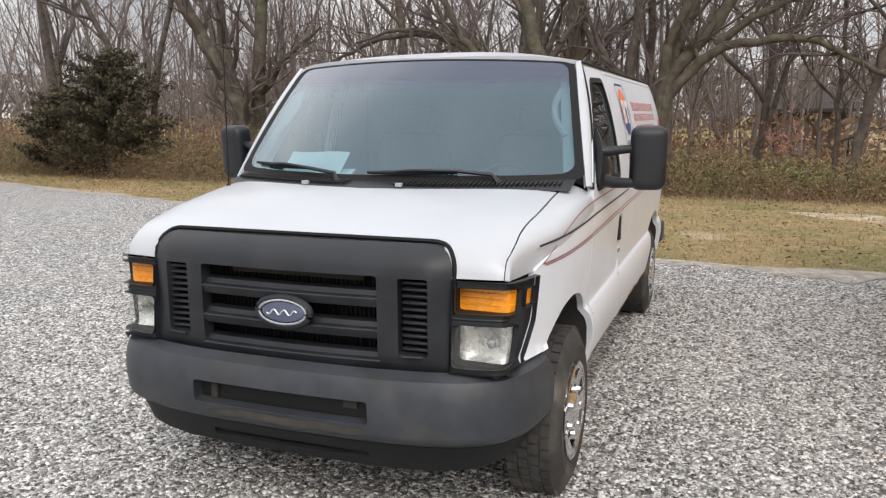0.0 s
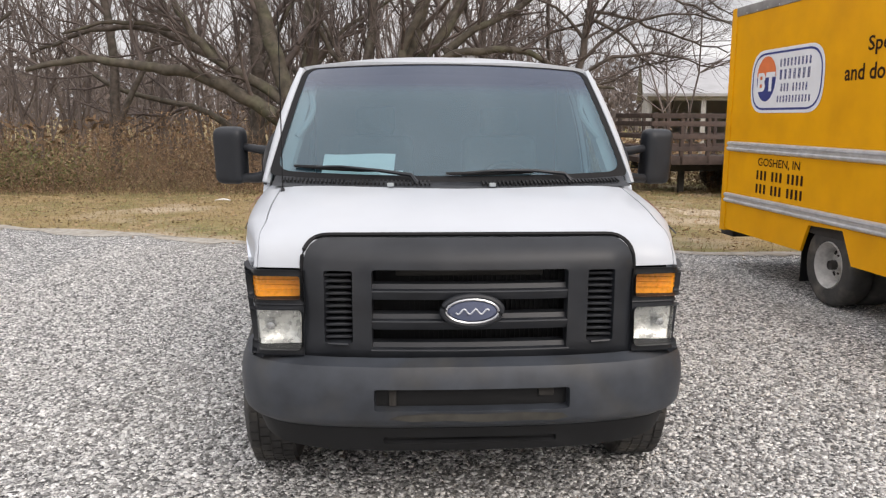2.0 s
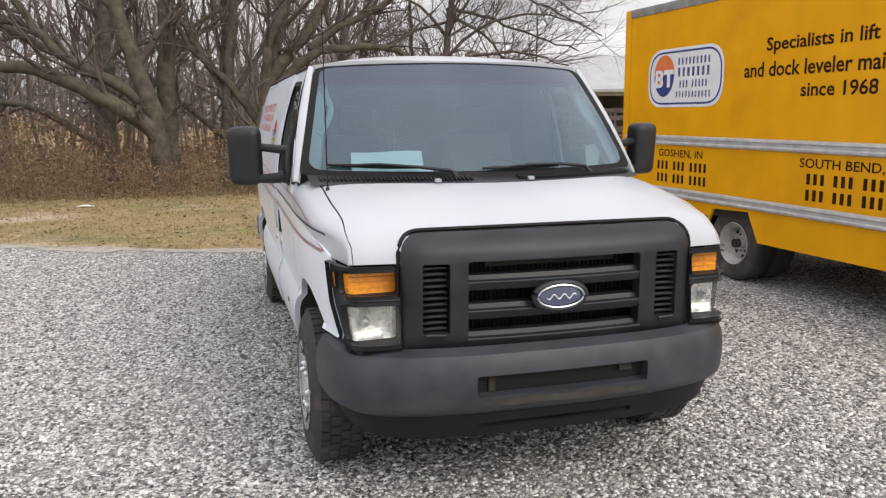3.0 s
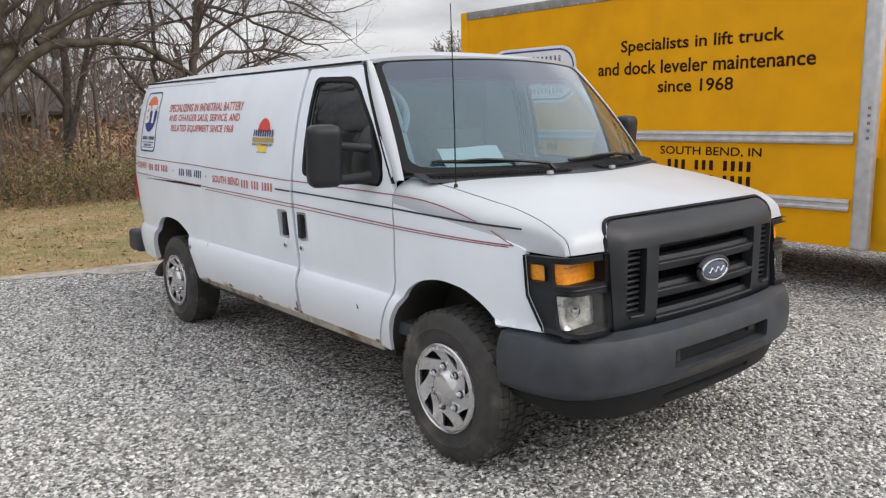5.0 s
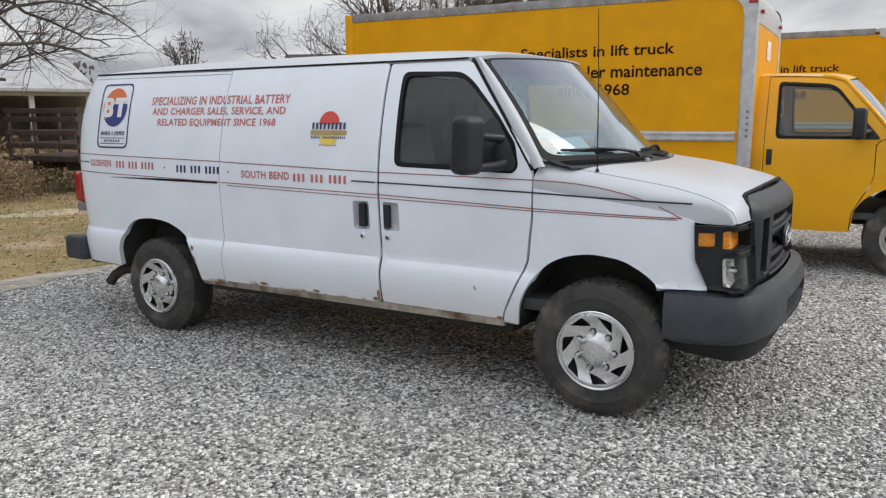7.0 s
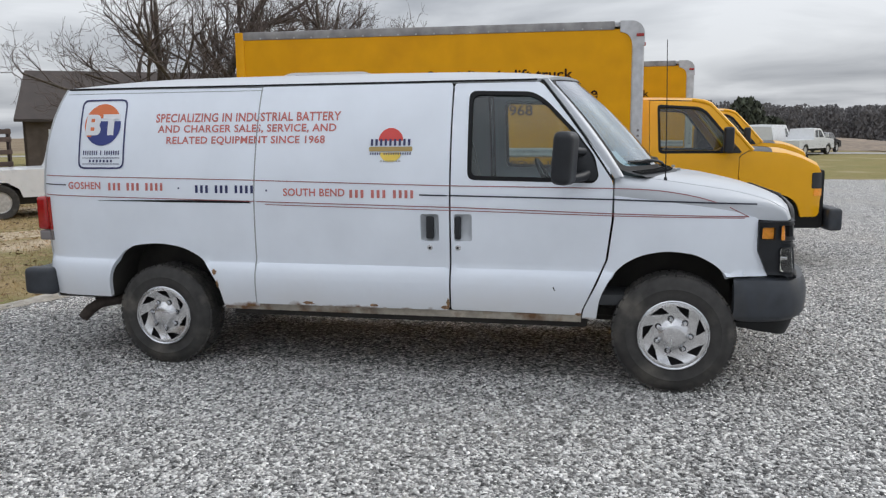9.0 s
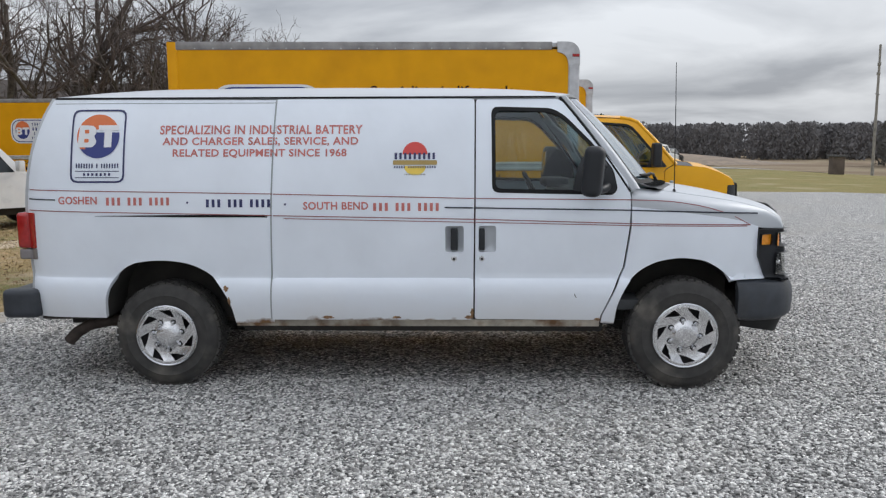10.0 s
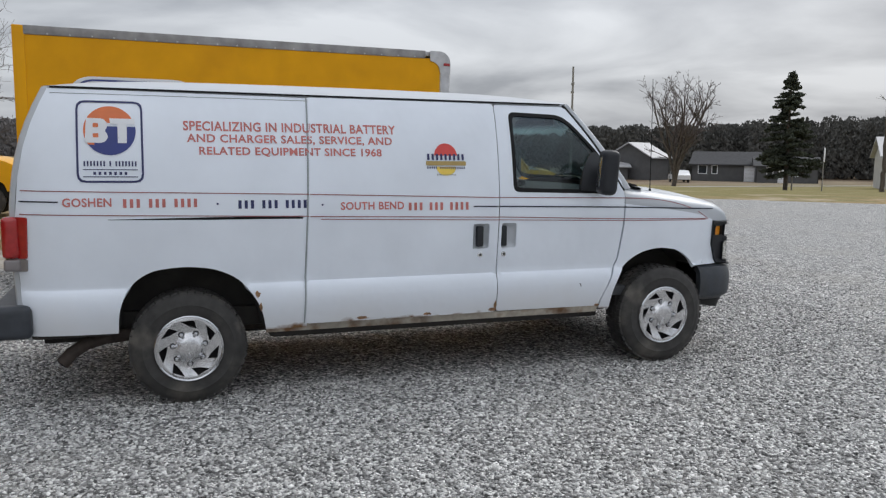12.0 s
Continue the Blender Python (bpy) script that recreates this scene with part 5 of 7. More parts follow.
    part("wheel_hub", moved(joined(rbox(-.19, -.02, -.02, .19, .02, .01, .01), rbox(-.07, -.08, -.03, .07, .06, .02, .03)), mm), M_DASH, sw)
    for x in (-.42, .42):
        st = new("seat"); st.parent = van
        part("seat_cushion", rbox(x - .25, 1.02, .80, x + .25, 1.55, .98, .06, 3), M_SEAT, st)
        part("backrest", moved(rbox(-.25, -.07, 0, .25, .07, .62, .06, 3), pose(x, 1.50, .95, -12, 0, 0)), M_SEAT, st)
        part("head_restraint", moved(rbox(-.13, -.05, 0, .13, .05, .18, .04, 3), pose(x, 1.63, 1.57, -8, 0, 0)), M_SEAT, st)

    for side in (-1, 1):
        make_wheel_parts(van, 0.985, .034, .371, side, 5)
        make_wheel_parts(van, 0.955, 3.528, .354, side, -13, .955)

    # pin stripes and lettering
    st = new("livery")
    st.parent = van
    top = [(4.44, 1.345), (3.6, 1.332), (2.80, 1.319), (1.43, 1.288), (.416, 1.277), (.26, 1.273), (.157, 1.266), (.07, 1.255), (-.015, 1.241), (-.10, 1.222), (-.19, 1.196)]
    stripe(st, "pin_stripe", top, .0058, M_STRIPE_RED)
    stripe(st, "pin_stripe", [(-.27, 1.166), (-.33, 1.135), (-.385, 1.108)], .0058, M_STRIPE_RED)
    stripe(st, "pin_stripe", [(4.45, 1.208), (2.80, 1.177), (1.43, 1.151), (.413, 1.121), (-.385, 1.108)], .0058, M_STRIPE_RED)
    stripe(st, "pin_stripe", [(2.70, 1.157), (1.43, 1.131), (.413, 1.108), (-.36, 1.100)], .005, M_STRIPE_RED)
    stripe(st, "pin_stripe", [(4.45, 1.283), (4.235, 1.279)], .008, M_STRIPE_BLK)
    stripe(st, "pin_stripe", [(1.635, 1.229), (.415, 1.209), (-.43, 1.184)], .009, M_STRIPE_BLK)
    for right, rows3, logo_y, sun_y in ((True, ((2.853, 1.352), (2.857, 1.304), (2.86, 1.158)), 3.945, 1.83), (False, ((2.95, 1.352), (2.95, 1.304), (2.95, 1.158)), 1.92, 3.95)):
        for (yc, w), z, words in zip(rows3, (1.74, 1.661, 1.584), ("SPECIALIZING IN INDUSTRIAL BATTERY", "AND CHARGER SALES, SERVICE, AND", "RELATED EQUIPMENT SINCE 1968")):
            words_on_side(st, words, w, .060, yc, z, M_TXT_RED, right)
        square_logo(st, logo_y, 1.635, right)
        sun_logo(st, sun_y, 1.545, right)
        m = (lambda y: y) if right else (lambda y: 5.87 - y)
        words_on_side(st, "GOSHEN", .268, .052, m(4.08), 1.276, M_TXT_RED, right)
        bars(st, m(3.67), 1.270, .44, .052, M_TXT_RED, right)
        decal(st, "printed_dot", flat_patch(ellipse(0, 0, .007, .007, 10)), m(3.34), 1.262, M_TXT_NAVY, right)
        bars(st, m(3.0), 1.257, .445, .052, M_TXT_NAVY, right)
        decal(st, "printed_dot", flat_patch(ellipse(0, 0, .007, .007, 10)), m(2.688), 1.251, M_TXT_NAVY, right)
        words_on_side(st, "SOUTH BEND", .43, .052, m(2.353), 1.241, M_TXT_RED, right)
        bars(st, m(1.888), 1.233, .45, .052, M_TXT_RED, right)
    for k, (yc, zc, rw, rh) in enumerate(((1.452, .525, .012, .034), (1.47, .492, .035, .014), (1.96, .490, .03, .013), (2.42, .489, .045, .012), (3.105, .685, .020, .022), (3.085, .60, .012, .03), (.615, .475, .02, .012))):
        rr = random.Random(40 + k)
        blot = [(rw * math.cos(q) * rr.uniform(.55, 1.2), rh * math.sin(q) * rr.uniform(.55, 1.2)) for q in np.linspace(0, 2 * math.pi, 16, endpoint=False)]
        decal(van, "rust_spot", flat_patch(blot, (), .02), yc, zc, M_RUST, True, .0035 if k != 1 else .004)
    part("scratch", tube([(-side_x(.77, .63) - .002, .775, .652), (-side_x(.76, .62) - .002, .768, .635), (-side_x(.76, .62) - .002, .762, .628)], .003, 5), M_SEAL, van)

    for (px, py, pz, tilt, turn), (pw, ph) in (((-.50, .38, 1.435, 46, -6), (.19, .075)), ((-.40, .335, 1.385, 16, 8), (.14, .05))):
        tagged(part("paper_sheet", patch(rect(-pw, -ph, pw, ph), lambda a, b: tuple(pose(px, py, pz, tilt, 0, turn) @ Vector((a, b, .006 * math.sin(a * 14)))), (), .05, .002), M_PAPER), "white paper sheets lying on the dashboard", "paper")
    return van


van = build_van()
van.matrix_basis = pose(-.004, .014, 0, 0, 0, 1.4)


# ---- yellow box trucks ----
BOX_L, BOX_W, BOX_T, BOX_B = 4.90, 2.30, 2.86, .44


def flat_on_box(g, y, z, lift=.003):
    return [(-lift, y - a, z + b) for a, b, *_ in g[0]], g[1]


def truck_bars(parent, y, z, width, height, material, groups=(3, 3, 4)):
    for g in strip_geos(groups, width, height):
        part("printed_strip", flat_on_box(g, y, z), material, parent, flat=True)


def truck_words(parent, body, width, height, y, z, bold):
    for g in word_geos(text_geo(body, width, height, bold), .055):
        part("lettering", flat_on_box(g, y, z), M_LETTER, parent, flat=True)


cab_in = spline([.40, .60, .90, 1.20, 1.36, 1.60, 1.85, 1.99], [.20, .17, .16, .165, .185, .255, .34, .42])
cab_nose = spline([-2.25, -2.15, -2.0, -1.75, -1.2, 0], [.26, .13, .07, .025, 0, 0])


def cab_side(y, z):
    return (float(cab_in(z)) + float(cab_nose(y)), y, z)


def truck_wheel(parent, y, z, x0, far, dual):
    w = new("wheel")
    w.parent = parent
    w.matrix_basis = pose(x0, y, z, 0, 0, 180 if far else 0)
    part("tyre", revolve([(.205, .03), (.22, .005), (.27, -.006), (.33, .0), (.358, .016), (.37, .045), (.37, .19), (.35, .22), (.28, .235), (.20, .21)], 44), M_RUBBER, w)
    if dual:
        part("tyre", moved(revolve([(.205, .03), (.22, .005), (.27, -.006), (.33, .0), (.358, .016), (.37, .045), (.37, .19), (.35, .22), (.28, .235), (.20, .21)], 40), Matrix.Translation((.26, 0, 0))), M_RUBBER, w)
        rim = [(0, .08), (.05, .075), (.06, .13), (.15, .14), (.165, .06), (.19, .03), (.208, .0), (.214, .012)]
    else:
        rim = [(0, -.03), (.05, -.03), (.06, .03), (.12, .035), (.14, .015), (.18, .03), (.208, .0), (.214, .012)]
    r = part("rim", revolve(rim, 40), M_WHEELW, w, "dull grey steel wheel")
    for k in range(8):
        a = radians(45 * k)
        hx = .1385 if dual else .018
        if dual or k % 2 == 0:
            wide = 1.0 if dual else 1.7
            # black discs on the solid rim paint the shade of open holes
            part("hand_hole", moved(revolve([(0, -.004), (.022, -.004), (.024, .01)], 12), Matrix.Translation((hx - (0 if dual else .004), .14 * math.cos(a), .14 * math.sin(a))) @ Matrix.Rotation(a, 4, "X") @ Matrix.Diagonal((1, 1, wide, 1))), M_DARK, r)
        part("lug_nut", moved(revolve([(0, -.02), (.01, -.018), (.011, .01)], 6), Matrix.Translation((hx, .088 * math.cos(a + .3), .088 * math.sin(a + .3)))), M_STEEL, r)
    part("hub_cap", revolve([(0, -.045 if not dual else .03), (.03, -.04 if not dual else .035), (.042, .02), (.045, .1)], 20), M_UNDER, r)


def build_truck():
    t = thing("box_truck", "yellow box truck with aluminium rails and black lettering, parked on gravel", "truck", "row of yellow trucks")
    # cargo box
    arch = [(3.24, BOX_B), (3.13, .70), (2.60, .72), (2.44, BOX_B)]
    side = [(.05, BOX_B)] + arch[::-1] + [(4.84, BOX_B), (4.84, 2.77), (.05, 2.77)]
    sg = patch(side, lambda y, z: (0, y, z), (), .35, .03, flip=True)
    bx = part("cargo_box", sg, M_YELLOW, t, "yellow box side")
    part("cargo_box", moved(mirrored(sg), Matrix.Translation((BOX_W, 0, 0))), M_YELLOW, t)
    part("box_rear", rbox(.02, 4.80, BOX_B, BOX_W - .02, 4.86, 2.78, .01), M_YELLOW, t)
    part("rear_post", rbox(-.012, 4.80, BOX_B - .02, .10, 4.92, 2.86, .012), M_YELLOW, t)
    part("rear_post", rbox(BOX_W - .10, 4.80, BOX_B - .02, BOX_W + .012, 4.92, 2.86, .012), M_YELLOW, t)
    part("box_roof", rbox(.02, .12, 2.80, BOX_W - .02, 4.84, 2.855, .01), M_ALU, t)
    for x in (0, BOX_W):
        s = 1 if x == 0 else -1
        part("top_rail", rbox(min(x - s * .012, x + s * .06), .25, 2.765, max(x - s * .012, x + s * .06), 4.82, 2.862, .012), M_TOPRAIL, t, "dull grey aluminium top rail")
        for y in np.arange(.4, 4.8, .22):
            part("rivet", moved(rbox(-.004, -.008, -.008, .004, .008, .008, 0), Matrix.Translation((x - s * .014, y, 2.780))), M_ALU, t, flat=True)
        # rounded front corner cap and post
        ahead = Matrix.Translation((0, -.07, 0))
        cap = ribbon([[(x - s * .014, .13 - .15 * math.sin(q), 2.712 + .15 * math.cos(q)), (x + s * .10, .13 - .155 * math.sin(q), 2.715 + .152 * math.cos(q))] for q in np.linspace(0, math.pi / 2, 9)])
        capo = [(.26, 2.862)] + [(.13 - .15 * math.sin(q), 2.712 + .15 * math.cos(q)) for q in np.linspace(0, math.pi / 2, 12)] + [(-.02, 2.58), (.119, 2.58)] + [(.119 * (1 - q) ** 2 + 2 * q * (1 - q) * .125 + .26 * q * q, 2.58 * (1 - q) ** 2 + 2 * q * (1 - q) * 2.73 + 2.737 * q * q) for q in np.linspace(.08, .99, 10)]
        capf = patch(capo, lambda y, z: (x - s * .0165, y, z), (), .06, .02, flip=(s > 0))
        part("corner_cap", moved(joined(cap, capf), ahead), M_ALU, t)
        for q, zz in ((0, 2.70), (1, 2.62)):
            part("marker_lamp", moved(rbox(min(x - s * .026, x - s * .010) if q == 0 else min(x + s * .20, x + s * .30), -.012 if q == 0 else -.052, zz - .018, max(x - s * .026, x - s * .010) if q == 0 else max(x + s * .20, x + s * .30), .075 if q == 0 else -.02, zz + .018, .006), ahead), M_RED, t, "small red clearance lamp")
        part("front_post", rbox(min(x - s * .014, x + s * .09), -.09, BOX_B - .02, max(x - s * .014, x + s * .09), .052, 2.72, .03, 3), M_ALU, t, "aluminium front corner post")
        for z0, z1 in ((1.315, 1.425), (.745, .855)):
            prof = [(-.004, z0), (-.030, z0 + .012), (-.034, z0 + .03), (-.020, (z0 + z1) / 2 - .012), (-.020, (z0 + z1) / 2 + .012), (-.034, z1 - .03), (-.030, z1 - .012), (-.004, z1)]
            part("rub_rail", ribbon([[(x + s * px, y, pz) for px, pz in prof] for y in (.072, 1.7, 3.3, 4.82)]) if s > 0 else mirrored(ribbon([[(-(x + s * px), y, pz) for px, pz in prof] for y in (.072, 1.7, 3.3, 4.82)])), M_ALU, t, "ribbed aluminium rub rail")
    for label, material, levels in (("box_nose", M_YELLOW, (1.2, 1.9, 2.3, 2.5)), ("nose_cap", M_ALU, (2.504, 2.6, 2.70, 2.76, 2.80, 2.83, 2.85))):
        rows = []
        for z in levels:
            back = .15 - math.sqrt(max(0, .15 ** 2 - max(0, z - 2.70) ** 2))
            rows.append([(x, -.074 - .015 * math.sin(math.pi * x / BOX_W) ** .4 + back - (.004 if z > 2.5 else 0), z) for x in np.linspace(.02, BOX_W - .02, 11)])
        part(label, ribbon(rows), material, t)
    part("notice_sticker", rbox(.86, -.100, 2.17, 1.20, -.092, 2.38, .001), M_STICKW, t)
    part("box_floor", rbox(.05, .1, .62, BOX_W - .05, 4.8, .72, .01), M_UNDER, t)
    for x in (.65, 1.55):
        part("frame_rail", rbox(x, -1.9, .45, x + .10, 4.7, .62, .01), M_UNDER, t)
    part("rear_step", rbox(.1, 4.80, .34, BOX_W - .1, 5.10, .42, .015), M_UNDER, t)
    for x in (.10, 1.75):
        part("mud_flap", rbox(x, 3.36, .12, x + .45, 3.375, .62, .004), M_SEAL, t)
    # lettering on the near side
    lt = new("livery"); lt.parent = t
    for words, y, z, w, h in (("Specialists in lift truck", 1.595, 2.265, 1.75, .155), ("and dock leveler maintenance", 1.595, 2.06, 2.33, .135), ("since 1968", 1.60, 1.865, .82, .125)):
        truck_words(lt, words, w, h, y, z, .017)
    truck_words(lt, "GOSHEN, IN", .80, .095, 3.74, 1.225, .01)
    truck_bars(lt, 3.71, 1.095, .92, .095, M_LETTER)
    truck_bars(lt, 3.71, .955, .92, .095, M_LETTER)
    truck_words(lt, "SOUTH BEND, IN", 1.08, .095, 1.42, 1.225, .01)
    truck_bars(lt, 1.42, 1.095, .93, .095, M_LETTER)
    truck_bars(lt, 1.42, .955, .93, .095, M_LETTER)
    for k in range(5):
        part("stencil_mark", ([(-.0175, -.052, 1.36 + .062 * k), (-.0175, -.026, 1.36 + .062 * k), (-.0175, -.026, 1.385 + .062 * k), (-.0175, -.052, 1.385 + .062 * k)], [(0, 1, 2, 3)]), M_LENSGREY, lt, flat=True)
    # oval logo plate
    w, h, yc, zc = 1.34, .63, 3.73, 2.045
    part("logo_plate", flat_on_box(flat_patch(rect(-w / 2, -h / 2, w / 2, h / 2, .26, 10), (), .1), yc, zc, .003), M_STICKW, lt)
    part("logo_border", flat_on_box(flat_patch(rect(-w / 2 + .03, -h / 2 + .03, w / 2 - .03, h / 2 - .03, .25, 10), [rect(-w / 2 + .05, -h / 2 + .05, w / 2 - .05, h / 2 - .05, .23, 10)], .06), yc, zc, .005), M_NAVY, lt)
    part("logo_disc_top", flat_on_box(flat_patch(ellipse(-.36, .05, .19, .20, 20, 0, 180), (), .06), yc, zc, .005), M_ORANGE, lt)
    part("logo_disc_base", flat_on_box(flat_patch(ellipse(-.36, .04, .19, .24, 20, 180, 360), (), .06), yc, zc, .005), M_NAVY, lt)
    part("logo_block", flat_on_box(flat_patch(rounded([(-.53, -.10), (-.40, -.10), (-.365, -.05), (-.39, -.005), (-.365, .04), (-.40, .09), (-.52, .09)], [.006, .03, .03, .01, .03, .03, .006], 3), (), .05), yc, zc, .0075), M_STICKW, lt)
    for z0 in (-.06, .02):
        part("logo_dot", flat_on_box(flat_patch(rect(-.475, z0, -.43, z0 + .035, .006)), yc, zc, .009), M_ORANGE, lt)
    part("logo_bar", flat_on_box(flat_patch([(-.36, .09), (-.18, .09), (-.18, .045), (-.24, .045), (-.24, -.10), (-.30, -.10), (-.30, .045), (-.36, .045)], (), .05), yc, zc, .0075), M_STICKW, lt)
    for yy, ww, hh, gr in ((.17, .58, .075, (9,)), (.055, .58, .095, (7,)), (-.07, .50, .075, (3, 5)), (-.18, .62, .065, (11,))):
        truck_bars(lt, yc - .17, zc + yy, ww, hh, M_NAVY, gr)

    # cab
    cab = new("cab"); cab.parent = t
    arch_f = [(-1.04, .40), (-1.07, .62), (-1.18, .78), (-1.36, .87), (-1.55, .89), (-1.74, .86), (-1.90, .76), (-1.96, .60)]
    arch_f = curvy(arch_f, 26)
    win = rounded([(-.30, 1.345), (-1.26, 1.345), (-1.17, 1.46), (-.86, 1.845), (-.78, 1.89), (-.29, 1.925)], [.05, .03, .05, .06, .04, .05], 4)
    win_in = rounded([(-.33, 1.375), (-1.20, 1.375), (-1.135, 1.46), (-.845, 1.815), (-.775, 1.862), (-.32, 1.895)], [.04, .03, .05, .06, .04, .04], 4)
    upper = [(-2.225, .95), (-2.21, 1.10), (-2.14, 1.19), (-1.94, 1.285), (-1.755, 1.343), (-1.38, 1.37)]
    door_b, door_f = -.20, -1.12
    sections = {
        "cab_panel": [(door_b + .006, .40), (-.02, .40), (-.02, 1.985), (door_b + .006, 1.98)],
        "cab_door": [(door_b, .42), (door_b, 1.972), (-.72, 1.955), (-.905, 1.905), (-1.355, 1.385), (-1.25, 1.330), (-1.222, 1.29), (-1.222, 1.0), (-1.19, .88), (-1.13, .78), (-1.05, .62), (-1.03, .42)],
        "fender": arch_f + [(-2.15, .60), (-2.205, .66)] + upper + [(-1.362, 1.378), (-1.258, 1.322), (-1.230, 1.285), (-1.230, 1.0), (-1.198, .875), (-1.138, .775), (-1.058, .615), (-1.04, .42)],
    }
    for far in (False, True):
        f = (lambda g: g) if not far else (lambda g: moved(mirrored(g), Matrix.Translation((BOX_W, 0, 0))))
        for n, o in sections.items():
            pn = part(n, f(patch(o, cab_side, [win] if n == "cab_door" else (), .07, .03, flip=True)), M_CABYEL, cab)
            if n == "cab_door":
                part("window_seal", f(patch(win, cab_side, [win_in], .05, .012, flip=True, lift=.002)), M_SEAL, pn)
                gl = part("window", f(patch(win, lambda y, z: (cab_side(y, z)[0] + .012, y, z), (), .12, flip=True)), M_GLASS_DOOR, pn)
                gl.visible_shadow = False
                part("door_handle", f(moved(rbox(-.014, -.28, 1.08, .012, -.225, 1.24, .012), Matrix.Translation((float(cab_in(1.15)), 0, 0)))), M_PLASTIC, pn)
        rows = [[(cab_side(y, z)[0] + .01, y, z), (.62, y * .985, z + .01)] for y, z in arch_f]
        part("wheel_well", f(ribbon(rows)), M_UNDER, cab)
        mir = new("cab_mirror"); mir.parent = cab
        part("mirror_head", f(moved(rbox(-.10, -.055, -.15, .10, .055, .15, .035, 3), pose(.0, -1.07, 1.50, 0, 0, -6))), M_PLASTIC, mir)
        part("mirror_arm", f(tube([(.20, -1.17, 1.42), (.10, -1.13, 1.42), (.03, -1.07, 1.43)], .028, 8)), M_PLASTIC, mir)
        part("mirror_base", f(patch(rounded([(-1.00, 1.352), (-1.26, 1.350), (-1.17, 1.46), (-1.07, 1.50)], .02, 3), cab_side, (), .05, .03, flip=True, lift=.014)), M_PLASTIC, mir)
        hl = part("head_lamp", f(patch(rect(-2.222, .93, -2.07, 1.115, .02), cab_side, (), .04, .02, flip=True, lift=.006)), M_PLASTIC, cab, "dark headlamp wrapping the corner")
        part("turn_signal", f(patch(rect(-2.215, .845, -2.10, .925, .012), cab_side, (), .04, .02, flip=True, lift=.006)), M_AMBER, hl)
        truck_wheel(t, -1.53, .37, .20 if not far else BOX_W - .20, far, False)
        truck_wheel(t, 2.87, .37, .06 if not far else BOX_W - .06, far, True)
    def across(pts, crown_h, k=13):
        rows = []
        for y, z in pts:
            x0 = cab_side(y, z)[0]
            rows.append([(x, y - (.10 * (1 - abs(2 * (x - BOX_W / 2) / (BOX_W - 2 * x0)) ** 2.2) if -2.3 < y < -.6 else 0), z + crown_h * (1 - abs(2 * (x - BOX_W / 2) / (BOX_W - 2 * x0)) ** 2.5)) for x in np.linspace(x0, BOX_W - x0, k)])
        return ribbon(rows)
    part("cab_roof", across([(-.91, 1.915), (-.82, 1.95), (-.70, 1.967), (-.4, 1.98), (-.02, 1.985)], .05), M_CABYEL, cab)
    part("cab_hood", across([(-2.21, 1.10), (-2.14, 1.19), (-1.94, 1.285), (-1.755, 1.343), (-1.60, 1.357)], .05), M_CABYEL, cab)
    part("cab_cowl", across([(-1.60, 1.357), (-1.385, 1.372)], .045), M_PLASTIC, cab)
    gl = part("cab_windscreen", across([(-1.38, 1.375), (-1.225, 1.565), (-1.07, 1.75), (-.915, 1.915)], .03), M_GLASS_WS, cab)
    gl.visible_shadow = False
    for k in (0, 1):
        p = [(cab_side(y, z)[0] + .004, y, z + .005) for y, z in ((-1.38, 1.37), (-1.15, 1.65), (-.915, 1.912), (-.82, 1.948), (-.70, 1.965))]
        g = tube(p, .024, 8)
        part("cab_pillar", g if k == 0 else moved(mirrored(g), Matrix.Translation((BOX_W, 0, 0))), M_CABYEL, cab)
    part("cab_grille", across([(-2.22, .62), (-2.235, .85), (-2.225, 1.02), (-2.21, 1.10)], 0), M_PLASTIC, cab)
    part("cab_bumper", rbox(.20, -2.42, .44, BOX_W - .20, -2.26, .70, .04, 3), M_BUMPER, cab)
    part("cab_back", rbox(.35, -.06, .60, BOX_W - .35, -.03, 1.97, .01), M_DASH, cab)
    part("cab_floor", rbox(.22, -1.6, .55, BOX_W - .22, -.05, .62, .01), M_DASH, cab)
    part("cab_dashboard", rbox(.26, -1.55, 1.05, BOX_W - .26, -1.20, 1.33, .06, 3), M_DASH, cab)
    part("engine_bay", rbox(.35, -2.25, .45, BOX_W - .35, -1.55, 1.15, .05), M_DARK, cab)
    for x in (.62, 1.68):
        st = new("seat"); st.parent = cab
        part("seat_cushion", rbox(x - .24, -.75, .85, x + .24, -.25, 1.0, .05, 3), M_SEAT, st)
        part("backrest", moved(rbox(-.24, -.06, 0, .24, .06, .60, .05, 3), pose(x, -.28, .98, -10, 0, 0)), M_SEAT, st)
        part("head_restraint", moved(rbox(-.12, -.05, 0, .12, .05, .18, .04, 3), pose(x, -.17, 1.60, -6, 0, 0)), M_SEAT, st)
    return t


truck = build_truck()
TALL = Matrix.Diagonal((1, 1, 1.01, 1))
truck.matrix_basis = pose(3.70, .27, 0, 0, 0, 3.81) @ TALL
second = copy_thing(truck, pose(9.6, -.72, 0, 0, 0, 3.0) @ TALL)
tagged(second, "yellow box truck parked behind the first, partly hidden")
third = copy_thing(truck, pose(14.3, 9.3, -.02, 0, 0, 2.0) @ TALL)
tagged(third, "yellow box truck standing at the edge of the grass")


